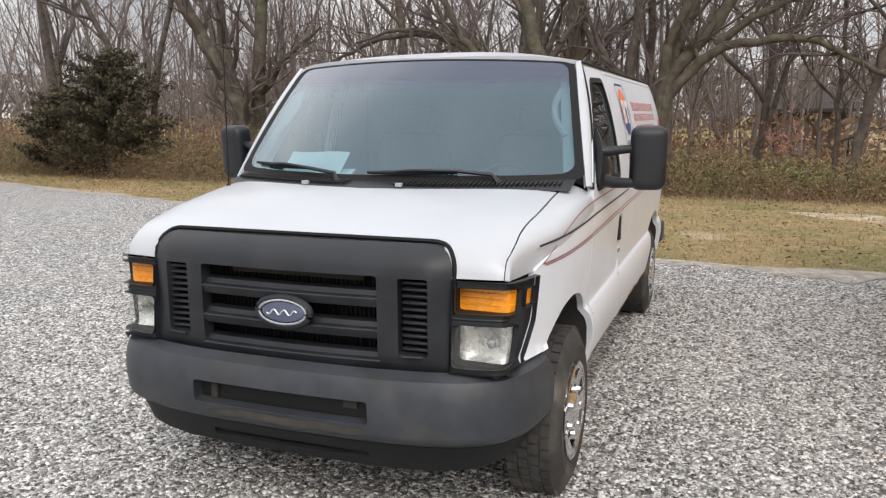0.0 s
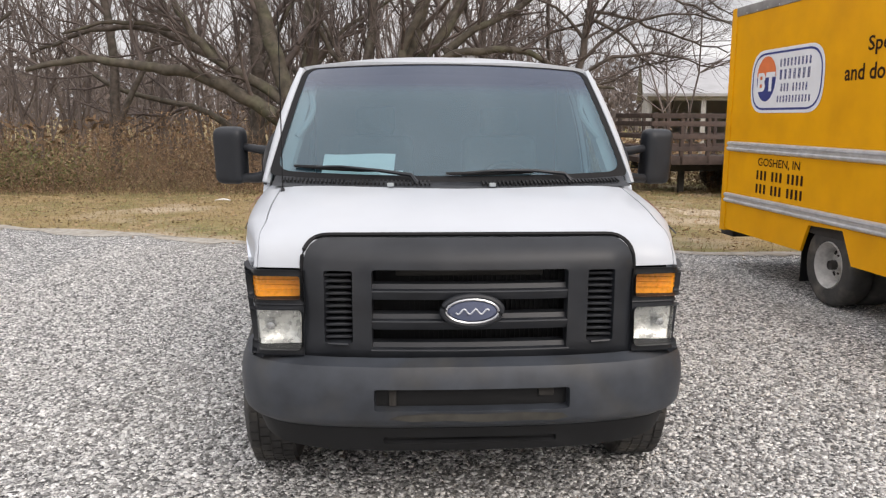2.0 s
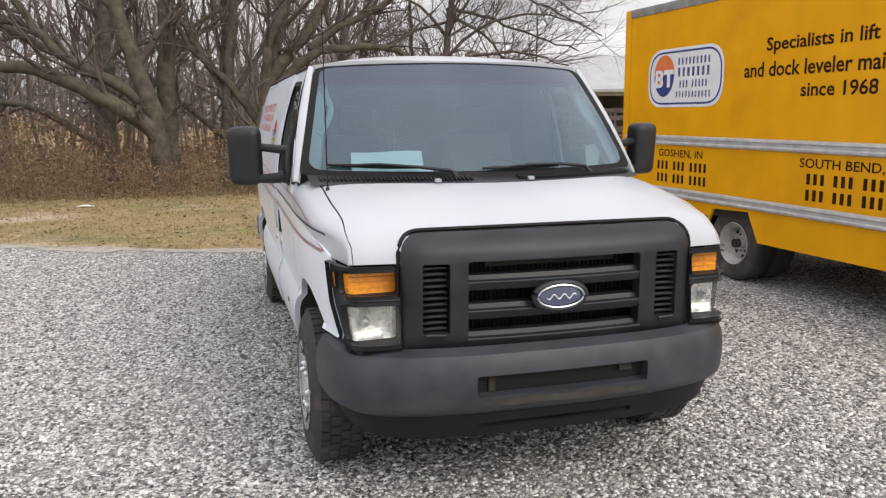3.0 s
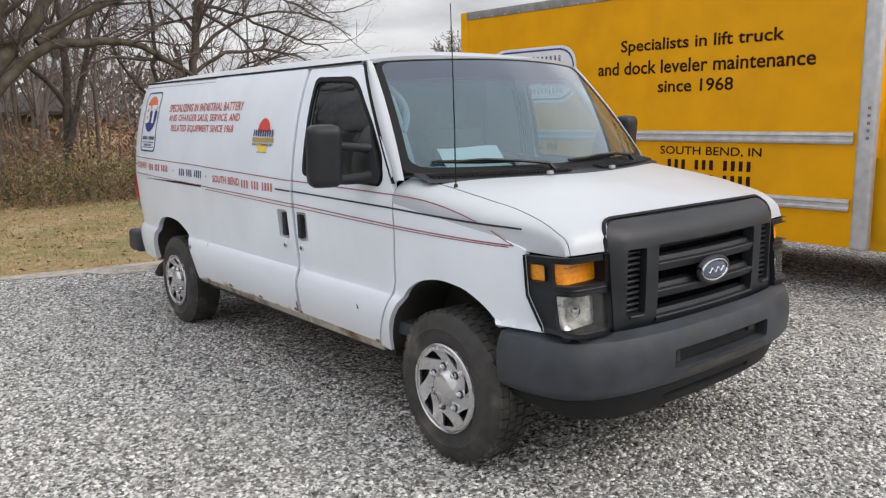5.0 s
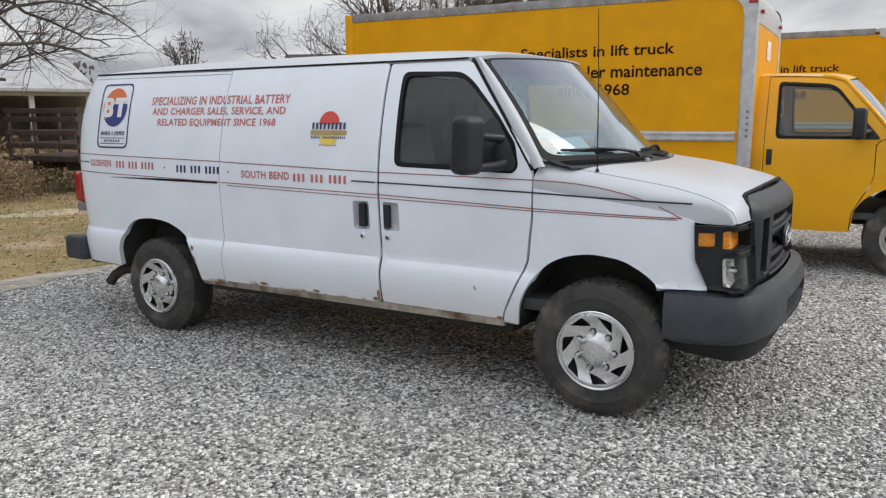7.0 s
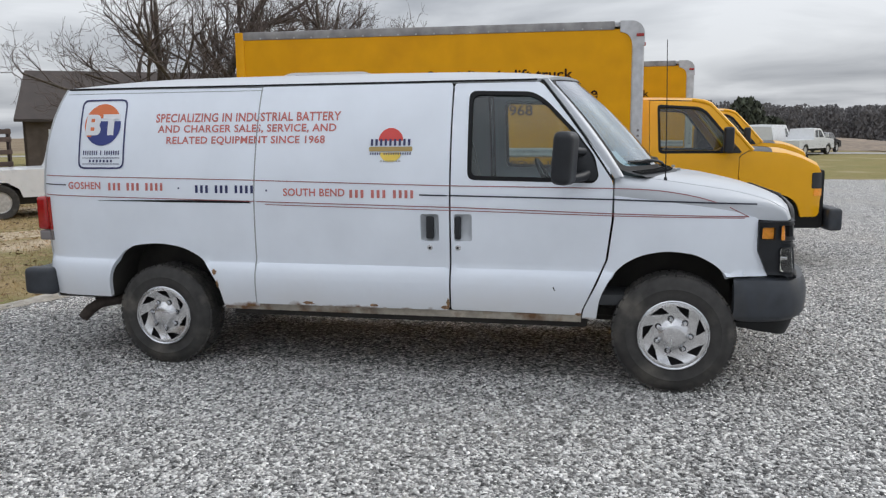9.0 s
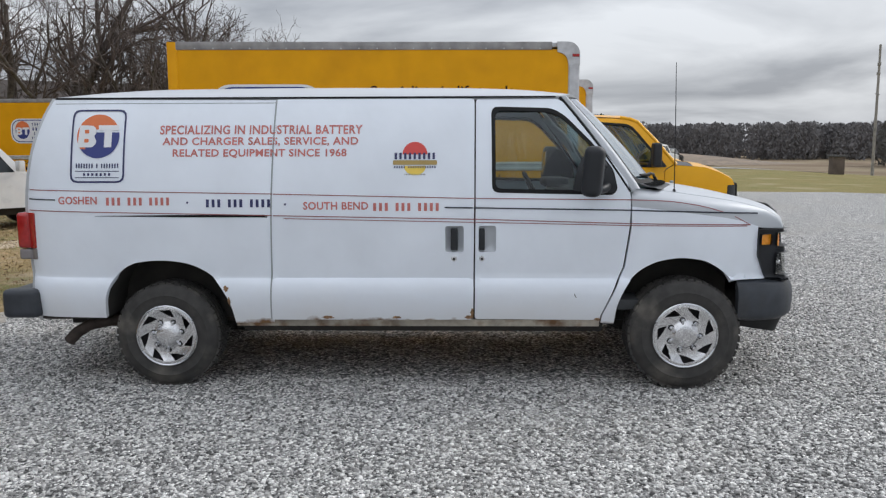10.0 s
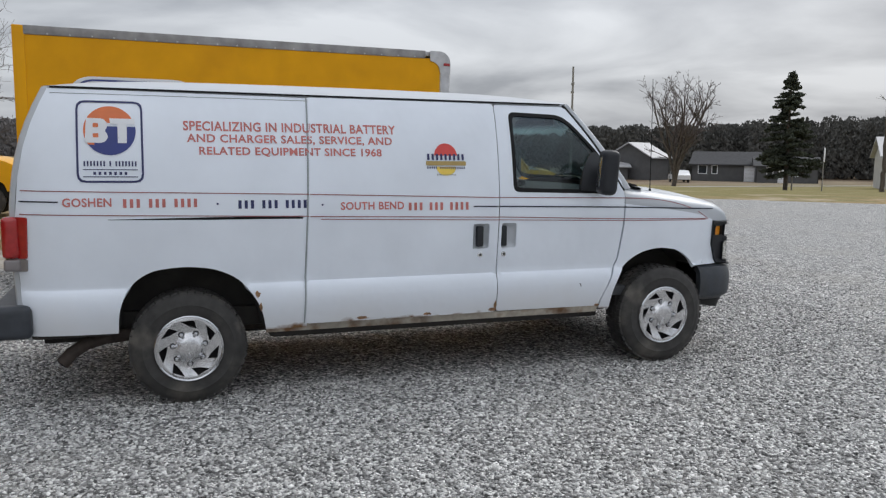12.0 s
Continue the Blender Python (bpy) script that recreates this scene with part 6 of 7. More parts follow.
# ---- trees and undergrowth ----
M_BARK = mat("grey_brown_bark", (0.092, 0.075, 0.063), 0.95, var=0.45, vscale=7, bump=0.6, bscale=25, second=(0.10, 0.09, 0.072), sscale=2.5)
M_BARK_MOSS = mat("mossy_bark", (0.088, 0.075, 0.058), 0.95, var=0.4, vscale=6, bump=0.6, bscale=22, second=(0.095, 0.092, 0.058), sscale=1.8)
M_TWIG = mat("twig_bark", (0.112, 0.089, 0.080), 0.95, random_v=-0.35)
# paler than the near twigs: distance haze is mixed into this colour
M_FARTWIG_HAZED = mat("far_twig_hazed", (0.165, 0.136, 0.124), 1.0, random_v=-0.3)
M_STEM = mat("bramble_stem", (0.19, 0.13, 0.085), 0.95, random_v=-0.4)
M_DRYLEAF = mat("dry_leaf", (0.225, 0.145, 0.085), 0.9, random_v=-0.5)
M_GREENLEAF = mat("late_green_leaf", (0.15, 0.15, 0.055), 0.85, random_v=-0.45)
M_REDLEAF = mat("late_red_leaf", (0.27, 0.10, 0.085), 0.85, random_v=-0.3)
M_CEDAR = mat("cedar_needles", (0.060, 0.052, 0.030), 0.95, random_v=-0.6)
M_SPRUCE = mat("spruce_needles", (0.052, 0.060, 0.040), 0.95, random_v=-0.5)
# grey lifted to paint in the haze over the fields
M_FARWOOD_HAZED = mat("far_wood_hazed", (0.165, 0.158, 0.158), 1.0, random_v=-0.06)
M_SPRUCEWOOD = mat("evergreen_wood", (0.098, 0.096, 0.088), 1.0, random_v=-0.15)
M_BLADE = mat("dead_grass_blade", (0.30, 0.22, 0.105), 0.95, random_v=-0.45)
M_LITTER = mat("fallen_leaf", (0.29, 0.20, 0.115), 0.95, random_v=-0.6)


def limb(rng, segs, p, d, length, r, level, droop=0.0, wob=0.22, kids=(6, 5, 4, 3), ratio=0.62, r_end=0.45, from_t=0.25, coarse=1.0):
    """One branch as a chain of tapering pieces, and its side branches."""
    n = max(3, int(length / (0.45 if level == 0 else 0.28 if level == 1 else 0.2)))
    n = max(2, int(min(n, 12) / coarse))
    step = length / n
    p, d = np.array(p, float), np.array(d, float)
    d /= np.linalg.norm(d)
    marks = []
    for i in range(n):
        t0, t1 = i / n, (i + 1) / n
        r0, r1 = r * (1 - (1 - r_end) * t0), r * (1 - (1 - r_end) * t1)
        d = d + rng.normal(0, wob / math.sqrt(n) * 1.3, 3) + np.array([0, 0, .05 - droop]) * (1 if level else .4)
        d /= np.linalg.norm(d)
        q = p + d * step
        segs.append((*p, *q, r0, r1, level))
        if t1 >= from_t:
            marks.append((q, d.copy(), r1, t1))
        p = q
    if level >= len(kids) or r * r_end < .0022:
        return
    for k in range(kids[level]):
        q, dd, rr, t = marks[int(rng.uniform(0, 1) ** .8 * len(marks)) % len(marks)]
        side = rng.normal(0, 1, 3)
        side -= side.dot(dd) * dd
        side /= np.linalg.norm(side) + 1e-9
        ang = rng.uniform(.5, 1.05)
        nd = dd * math.cos(ang) + side * math.sin(ang)
        nd[2] += .12
        limb(rng, segs, q, nd, length * ratio * rng.uniform(.65, 1.1) * (1.15 - .4 * t), rr * rng.uniform(.45, .72), level + 1, droop, wob * 1.1, kids, ratio, .4, .15, coarse)


def guided(rng, segs, way, r0, r1, kids=(6, 5, 4), ratio=.5, wob=.25, n_side=9, reach=2.2, least=0):
    """A main limb that bends through a few way points (x, y, z), with side branches along it."""
    c = [0.0]
    for i in range(1, len(way)):
        c.append(c[-1] + math.dist(way[i], way[i - 1]))
    f = [spline(c, [w[k] for w in way]) for k in range(3)]
    n = max(5, int(c[-1] / .3))
    P = np.array([[float(f[k](q)) for k in range(3)] for q in np.linspace(0, c[-1], n + 1)])
    P[1:-1] += rng.normal(0, .022, (n - 1, 3))
    R = np.linspace(r0, r1, n + 1)
    for i in range(n):
        segs.append((*P[i], *P[i + 1], R[i], R[i + 1], 0))
    for _ in range(n_side):
        i = 1 + int(rng.uniform(.12, 1) * (n - 1))
        d = P[i] - P[i - 1]
        d /= np.linalg.norm(d)
        side = rng.normal(0, 1, 3)
        side[2] = abs(side[2]) * .9 + .1
        side -= side.dot(d) * d
        side /= np.linalg.norm(side)
        a = rng.uniform(.5, 1.1)
        limb(rng, segs, P[i], d * math.cos(a) + side * math.sin(a), reach * rng.uniform(.5, 1.15), max(least, R[i] * rng.uniform(.3, .55)), 1, wob=wob, kids=(0,) + kids, ratio=ratio, r_end=.35, from_t=.15)


def guided_tree(seed, x, y, limbs, bark, label, kids=(6, 5, 3), n_side=9, reach=2.2, ratio=.5, least=0):
    """limbs: (radius at the foot, radius at the tip, way points measured from the tree's foot)."""
    rng = np.random.default_rng(seed)
    segs = []
    for r0, r1, *way in limbs:
        guided(rng, segs, way, r0, r1, kids, ratio, n_side=n_side, reach=reach, least=least)
    S = np.array(segs)
    t = thing("tree", label, "tree", "bare trees at the edge of the lot")
    t.matrix_basis = pose(x, y, -.05 + drop(x, y))
    V, F = segs_mesh(S[S[:, 8] == 0], 10)
    raw_mesh("trunk", V, F, bark, t, True)
    V, F = segs_mesh(S[S[:, 8] > 0])
    raw_mesh("crown", V, F, M_TWIG, t, True)
    return t


def segs_mesh(segs, thick_sides=9):
    """All pieces as tapered prisms; thick ones rounder."""
    S = np.array(segs)
    VV, FF, o = [], [], 0
    for lo, hi, k in ((.06, 9, thick_sides), (.015, .06, 5), (0, .015, 3)):
        s = S[(S[:, 6] >= lo) & (S[:, 6] < hi)]
        if not len(s):
            continue
        a, b = s[:, :3], s[:, 3:6]
        t = b - a
        t /= np.linalg.norm(t, axis=1, keepdims=True) + 1e-9
        ref = np.where(np.abs(t[:, 2:3]) < .9, np.array([[0, 0, 1.0]]), np.array([[1.0, 0, 0]]))
        u = np.cross(t, ref); u /= np.linalg.norm(u, axis=1, keepdims=True)
        w = np.cross(t, u)
        an = 2 * np.pi * np.arange(k) / k
        ring = u[:, None] * np.cos(an)[None, :, None] + w[:, None] * np.sin(an)[None, :, None]
        V = np.concatenate([a[:, None] - t[:, None] * s[:, None, 6:7] * .3 + ring * s[:, None, 6:7], b[:, None] + t[:, None] * s[:, None, 7:8] * .3 + ring * s[:, None, 7:8]], 1)
        n = len(s)
        i = np.arange(k)
        q = np.stack([i, i + k, (i + 1) % k + k, (i + 1) % k], 1)
        F = (q[None] + (np.arange(n) * 2 * k)[:, None, None] + o).reshape(-1, 4)
        VV.append(V.reshape(-1, 3)); FF.append(F); o += n * 2 * k
    return np.concatenate(VV), np.concatenate(FF)


def raw_mesh(name, V, F, material, parent=None, smooth=False):
    me = bpy.data.meshes.new(name)
    k = F.shape[1]
    me.vertices.add(len(V)); me.vertices.foreach_set("co", np.ascontiguousarray(V, dtype=np.float32).reshape(-1))
    me.loops.add(F.size); me.loops.foreach_set("vertex_index", F.astype(np.int32).reshape(-1))
    me.polygons.add(len(F)); me.polygons.foreach_set("loop_start", np.arange(0, F.size, k, dtype=np.int32)); me.polygons.foreach_set("loop_total", np.full(len(F), k, np.int32))
    me.materials.append(material)
    me.update(); me.validate()
    if smooth:
        me.shade_smooth()
    ob = new(name, me)
    if parent is not None:
        ob.parent = parent
    return ob


def bare_tree(seed, x, y, stems, kids=(7, 6, 4, 3), bark=None, label="bare deciduous tree with grey-brown bark", ratio=.62, wob=.25, thin=0.0):
    """stems: (lean x, lean y, rise, length, radius) for each trunk or main limb, from one foot."""
    rng = np.random.default_rng(seed)
    segs = []
    for dx, dy, dz, L, r, *h in stems:
        limb(rng, segs, (dx * .05, dy * .05, h[0] if h else -.1), (dx, dy, dz), L, r, 0, wob=wob, kids=kids, ratio=ratio, r_end=.42, from_t=.22, coarse=1.5 if thin else 1.0)
    S = np.array(segs)
    S[:, 6:8] = np.maximum(S[:, 6:8], thin)
    t = thing("tree", label, "tree", "bare trees at the edge of the lot")
    t.matrix_basis = pose(x, y, -.05 + drop(x, y))
    big = S[S[:, 8] == 0]
    V, F = segs_mesh(big, 10)
    raw_mesh("trunk", V, F, bark or M_BARK, t, True)
    V, F = segs_mesh(S[S[:, 8] > 0])
    raw_mesh("crown", V, F, M_TWIG, t, True)
    return t


def leaf_cloud(rng, P, size, flat=0.0, upright=False):
    """Small bent leaf pieces, one quad each, at the points."""
    n = len(P)
    a = rng.normal(0, 1, (n, 3)); a[:, 2] *= (1 - flat); a /= np.linalg.norm(a, axis=1, keepdims=True)
    b = rng.normal(0, 1, (n, 3)); b[:, 2] *= (1 - flat); b -= (a * b).sum(1, keepdims=True) * a; b /= np.linalg.norm(b, axis=1, keepdims=True)
    if upright:
        h = rng.uniform(0, 6.283, n)
        a = np.stack([rng.normal(0, .35, n), rng.normal(0, .35, n), np.ones(n)], 1)
        b = np.stack([np.cos(h), np.sin(h), rng.normal(0, .3, n)], 1) * 2.0
    s = (size * rng.uniform(.5, 1.4, n))[:, None]
    V = np.stack([P - a * s, P - b * s * .45, P + a * s, P + b * s * .45], 1).reshape(-1, 3)
    return V, np.arange(n * 4).reshape(n, 4)


# the large trees that stand at the edge of the woods
guided_tree(11, -2.75, 16.2, [(.24, .15, (0, 0, -.1), (0, 0, 1.6), (.06, 0, 3.1), (.12, .1, 4.6), (.3, .2, 8.5))], M_BARK_MOSS, "thick upright bare tree at the edge of the woods")
guided_tree(12, -2.9, 15.5, [
    (.25, .10, (.05, 0, -.1), (-.08, 0, 1.55), (-.40, 0, 2.8), (-.87, .05, 4.3), (-1.6, .2, 7.2)),
    (.20, .06, (-.05, 0, 1.35), (-.95, -.2, 2.0), (-1.8, -.25, 2.5), (-2.5, -.2, 2.75), (-3.5, 0, 2.86), (-4.9, .2, 3.05), (-6.4, .2, 2.8)),
    (.15, .05, (-.18, 0, 2.0), (-1.05, .1, 2.55), (-1.8, .1, 2.95), (-2.3, 0, 3.5), (-2.7, .1, 4.0), (-3.4, .3, 5.6)),
    (.10, .03, (-1.6, .1, 2.9), (-2.2, .2, 3.4), (-3.1, .3, 3.8), (-4.2, .4, 3.95), (-5.6, .4, 3.65))], M_BARK_MOSS, "leaning bare tree with long low limbs")
guided_tree(13, -.5, 15.7, [
    (.21, .09, (0, 0, -.1), (-.03, 0, 1.7), (.1, 0, 2.5), (.88, .1, 3.5), (1.35, .1, 4.2), (2.4, .2, 6.6)),
    (.17, .08, (.06, .1, -.1), (.08, .1, 2.1), (.27, .1, 3.3), (.6, .2, 4.3), (1.0, .3, 7.0)),
    (.15, .07, (-.12, -.1, -.1), (-.1, -.1, 1.8), (.15, -.15, 3.4), (.5, -.2, 4.2), (.7, -.2, 6.8)),
    (.13, .035, (.16, 0, 2.2), (1.0, -.1, 3.05), (1.7, -.15, 3.3), (2.85, -.2, 3.35), (3.75, -.2, 2.92), (4.5, -.2, 2.54), (5.2, -.2, 2.46)),
    (.11, .04, (1.1, .1, 3.3), (1.9, .1, 3.85), (2.5, .1, 4.15), (3.1, .2, 4.5), (4.3, .3, 5.3)),
    (.10, .04, (-.1, 0, 1.5), (-.9, .2, 2.6), (-1.7, .3, 3.4), (-2.4, .4, 5.0))], M_BARK_MOSS, "many-stemmed bare tree spreading wide over the grass")
guided_tree(25, -1.45, 16.0, [(.15, .08, (0, 0, -.1), (.05, 0, 1.8), (.32, 0, 4.2), (.5, .1, 7.5)), (.08, .03, (.1, 0, 2.2), (-.5, .1, 3.2), (-1.2, .2, 4.6))], M_BARK, "slim upright bare tree beside the spreading one")
guided_tree(14, 3.5, 15.8, [
    (.125, .05, (0, 0, -.1), (.05, 0, .7), (.42, 0, 2.95), (.55, 0, 4.1), (.8, .1, 7.0)),
    (.055, .015, (.4, 0, 2.7), (1.2, -.2, 3.2), (2.3, -.3, 3.25), (3.6, -.4, 2.95)),
    (.05, .015, (.45, 0, 3.1), (1.4, -.2, 3.9), (2.6, -.3, 4.2), (4.0, -.4, 4.0)),
    (.05, .015, (.4, 0, 2.6), (-.4, -.2, 3.0), (-1.5, -.3, 3.0), (-2.4, -.4, 2.5)),
    (.05, .015, (.5, 0, 3.6), (-.3, -.1, 4.4), (-1.4, -.2, 4.8)),
    (.045, .015, (.5, 0, 3.8), (1.5, .1, 5.0), (3.0, .1, 5.6)),
    (.05, .018, (.5, 0, 4.2), (1.3, -.1, 3.75), (2.0, -.2, 3.1), (2.4, -.2, 2.8)),
    (.05, .018, (.5, 0, 4.3), (1.6, .1, 4.15), (2.8, .1, 3.7), (4.1, .1, 3.35)),
    (.045, .016, (.55, 0, 4.6), (1.8, -.3, 4.7), (3.2, -.4, 4.3), (4.5, -.4, 3.7)),
    (.04, .015, (.4, 0, 2.5), (1.1, .2, 2.6), (2.0, .2, 3.05), (3.0, .2, 3.2)),
    (.05, .016, (.55, 0, 4.8), (1.5, .3, 5.3), (3.0, .3, 4.9), (4.4, .3, 4.2)),
    (.04, .014, (.5, 0, 4.0), (-.5, .2, 3.7), (-1.5, .2, 3.2))], M_BARK, "slender bare tree with drooping fine branches", kids=(6, 5), n_side=15, reach=1.5, ratio=.66, least=.014)
guided_tree(26, 3.2, 16.4, [(.07, .03, (0, 0, -.1), (.0, 0, 2.8), (.0, 0, 4.4), (.2, .1, 6.5)), (.04, .012, (0, 0, 2.0), (-.8, 0, 3.0), (-1.4, .1, 4.6))], M_BARK, "thin straight bare sapling", reach=1.5)
guided_tree(15, -12.0, 15.7, [
    (.26, .13, (0, 0, -.1), (.02, 0, 1.5), (-.65, 0, 2.75), (-1.35, .1, 3.85), (-2.1, .1, 5.0), (-3.2, .3, 7.5)),
    (.20, .11, (-.1, .1, .2), (-.27, .1, 1.8), (-.72, .1, 3.85), (-.85, .2, 4.95), (-1.0, .3, 8.0))], M_BARK_MOSS, "bare tree with two thick leaning trunks")
guided_tree(16, -12.0, 16.4, [(.24, .13, (-.05, 0, -.1), (-.05, 0, 1.4), (.05, 0, 3.4), (.2, 0, 5.0), (.4, .2, 8.5)), (.10, .04, (0, 0, 2.4), (.8, .1, 3.3), (2.0, .2, 4.2))], M_BARK_MOSS, "thick bare tree beside the leaning trunks")
guided_tree(17, -4.15, 17.0, [(.20, .12, (0, 0, -.1), (0, 0, 3.3), (.08, 0, 4.6), (.2, .1, 8.0)), (.13, .04, (-.05, 0, 2.6), (-1.4, -.5, 3.4), (-2.6, -.7, 3.85), (-3.6, -.8, 3.8), (-5.2, -.9, 3.2))], M_BARK, "bare tree with a long level limb")
bare_tree(18, -15.75, 16.2, [(.10, 0, 1, 8.5, .12), (-.03, 0, 1, 8.5, .13)], label="slim twin-stemmed bare tree")
bare_tree(19, -19.5, 16.0, [(-.1, 0, 1, 9, .2), (.3, 0, 1, 7, .1, 1)], label="bare tree behind the cedar")
bare_tree(20, -8.3, 18.2, [(.05, 0, 1, 9, .15), (.25, 0, 1, 7, .09, .8)], label="slim bare tree among brush")
bare_tree(21, 1.6, 18.5, [(-.06, 0, 1, 8.5, .12), (.3, 0, 1, 6, .08, 1)], label="slim bare tree among brush")
bare_tree(23, -4.7, 19.2, [(.1, 0, 1, 8.5, .17), (.8, .1, .7, 6, .10, 1.3), (-.8, 0, .6, 6, .11, 1.0), (.5, -.1, 1, 6, .09, 2.0)], kids=(6, 6, 4, 2), bark=M_BARK_MOSS, label="spreading bare tree deeper in the woods", wob=.33)
bare_tree(24, -1.6, 20.5, [(-.1, 0, 1, 8.5, .16), (-.7, .1, .8, 6, .10, 1.2), (.6, 0, .7, 6, .10, 1.6)], kids=(6, 6, 4, 2), label="bare tree deeper in the woods", wob=.33)
for i, (x, y, h, r) in enumerate([(26.5, 21.5, 11, .2), (28.5, 19.5, 13, .24), (30, 16.5, 11.5, .2), (31, 14.8, 10.5, .18), (33.5, 13.5, 9.0, .16), (31, 19.5, 12, .2), (35, 16.5, 10, .17)]):
    bare_tree(40 + i, x, y, [(.1 * math.sin(i * 2), 0, 1, h * .7, r)] + [(.75 * math.cos(i + 2.4 * q), .75 * math.sin(i + 2.4 * q), .55 + .12 * q, h * (.62 - .03 * q), r * .55, .6 + .25 * q) for q in range(6)], kids=(8, 6, 4), label="tall bare tree with a dense twiggy crown", ratio=.55, wob=.3, thin=.0075)
bare_tree(60, 43.1, 55, [(0, 0, 1, 6.6, .14)] + [(.19 * math.cos(q * 2.4), .19 * math.sin(q * 2.4), 1, 6.2 - .12 * (q % 4), .09, .8 + .1 * q) for q in range(9)], ratio=.36, wob=.14, kids=(7, 5, 3), label="rounded bare tree far across the field", thin=.022)
bare_tree(61, 27, 50, [(0, 0, 1, 4, .18), (.4, 0, 1, 3.5, .1, .8)], kids=(6, 5, 4), label="small bare tree far across the field")
bare_tree(62, 40.7, -29, [(0, 0, 1, 6.2, .16)] + [(.26 * math.cos(q * 2.4), .26 * math.sin(q * 2.4), 1, 5.6 - .1 * q, .09, .4 + .12 * q) for q in range(8)], ratio=.42, wob=.16, kids=(9, 6, 4), label="rounded bare tree in front of a house", thin=.010)
guided_tree(63, 32.3, -38.6, [(.15, .04, (0, 0, -.1), (.02, 0, 2.6), (.1, 0, 5.0), (.0, .05, 7.4)), (.10, .03, (0, 0, 2.3), (-.55, -.45, 3.2), (-1.1, -.95, 4.2), (-1.3, -1.15, 5.6)), (.06, .02, (-.2, -.2, 2.7), (-1.0, -.9, 3.0), (-1.7, -1.5, 3.9))], M_BARK, "half-dead tree with broken stubs", kids=(2, 2), n_side=4, reach=.9)


def thicket():
    """Brambles, saplings and dry leaves along the edge of the woods."""
    rng = np.random.default_rng(77)
    segs = []
    for _ in range(3900):
        x = rng.uniform(-34, 9)
        y = 13.6 + rng.gamma(1.6, 1.5) + max(0, (-x - 14)) * .05
        if 4.4 < x and y < 15.0:
            continue
        h = rng.uniform(.4, 1.7) * (1.25 if y > 15 else .8) * (.65 if x > .5 else 1.0)
        p = np.array([x, y, -.08])
        d = np.array([rng.normal(0, .35), rng.normal(0, .35), 1.0])
        r = rng.uniform(.003, .009)
        k = 5
        for i in range(k):
            d = d + rng.normal(0, .16, 3) + np.array([0, 0, -.10 * i * rng.uniform(0, 1)])
            d /= np.linalg.norm(d)
            q = p + d * h / k
            segs.append((*p, *q, r * (1 - i / k * .7), r * (1 - (i + 1) / k * .7), 1))
            if i > 0:
                for _k in range(2):
                    e = d + rng.normal(0, .7, 3)
                    e /= np.linalg.norm(e)
                    L = h * rng.uniform(.12, .3)
                    segs.append((*q, *(q + e * L), r * .5, r * .25, 2))
            p = q
    V, F = segs_mesh(segs)
    tagged(raw_mesh("undergrowth", V, F, M_STEM), "tangled brown brambles and saplings at the wood's edge", "undergrowth", kind="stuff")
    for name, n, m, size, zmax, label in (("dry_leaves", 125000, M_DRYLEAF, .026, 2.0, "dry brown leaves hanging in the brush"), ("green_leaves", 16000, M_GREENLEAF, .045, 1.1, "last dull green leaves in the brush"), ("red_leaves", 260, M_REDLEAF, .04, 1.3, "patch of late red leaves in the brush")):
        x = rng.uniform(-34, 9, n)
        y = 13.5 + rng.gamma(1.5, 1.4, n) + np.maximum(0, -x - 14) * .05
        bump_h = .30 + .7 * (.5 + .5 * np.sin(x * 1.7 + 2 * np.sin(x * .6) + y * .8)) * (.55 + .45 * np.sin(x * .53 + 1.0) ** 2)
        z = rng.uniform(0, 1, n) ** 1.6 * zmax * bump_h * np.where(x > .5, .62, 1.0)
        if name == "red_leaves":
            x, y, z = 2.1 + rng.normal(0, .32, n), 15.2 + rng.normal(0, .3, n), 1.15 + rng.normal(0, .28, n) - (x * 0)
        if name == "green_leaves":
            c = np.array([(-20, .9), (-9, .9), (.6, .8), (-11, 1.0), (-15, 1), (3, .6)])
            k = rng.integers(0, len(c), n)
            x = c[k, 0] + rng.normal(0, 1.1, n)
            z = np.abs(rng.normal(.35, .35, n)) * c[k, 1] + .05
            y = 14.2 + rng.gamma(1.4, .7, n)
        keep = (z > 0) & ~((x > 4.4) & (y < 15.2))
        V, F = leaf_cloud(rng, np.stack([x, y, z], 1)[keep], size)
        tagged(raw_mesh(name, V, F, m), label, "leaves", kind="stuff")


thicket()


def far_woods():
    """Thin trunks and twigs standing behind the thicket, deep into the woods."""
    rng = np.random.default_rng(91)
    segs = []
    for _ in range(470):
        x = rng.uniform(-62, 14) if _ < 330 else rng.uniform(-34, 3)
        y = rng.uniform(20, 46)
        if x > 6 and y < 30:
            continue
        h = rng.uniform(6, 11)
        r = rng.uniform(.028, .085)
        limb(rng, segs, (x, y, -.1), (rng.normal(0, .08), 0, 1), h, r, 0, wob=.2, kids=(11, 4, 2), ratio=.42, r_end=.3, from_t=.2, coarse=2.2)
    V, F = segs_mesh(segs, 5)
    tagged(raw_mesh("distant_woods", V, F, M_FARTWIG_HAZED), "hazy grey bare woods behind the brush", "woods", kind="stuff")
    # low scrub behind
    n = 30000
    x, y = rng.uniform(-75, 12, n), rng.uniform(17, 40, n)
    z = rng.uniform(0, 1, n) ** 1.4 * (1.1 + .5 * np.sin(x * .5) + (y - 17) * .02)
    V, F = leaf_cloud(rng, np.stack([x, y, z], 1), .11)
    tagged(raw_mesh("distant_scrub", V, F, M_DRYLEAF), "brown scrub on the floor of the woods", "undergrowth", kind="stuff")


far_woods()


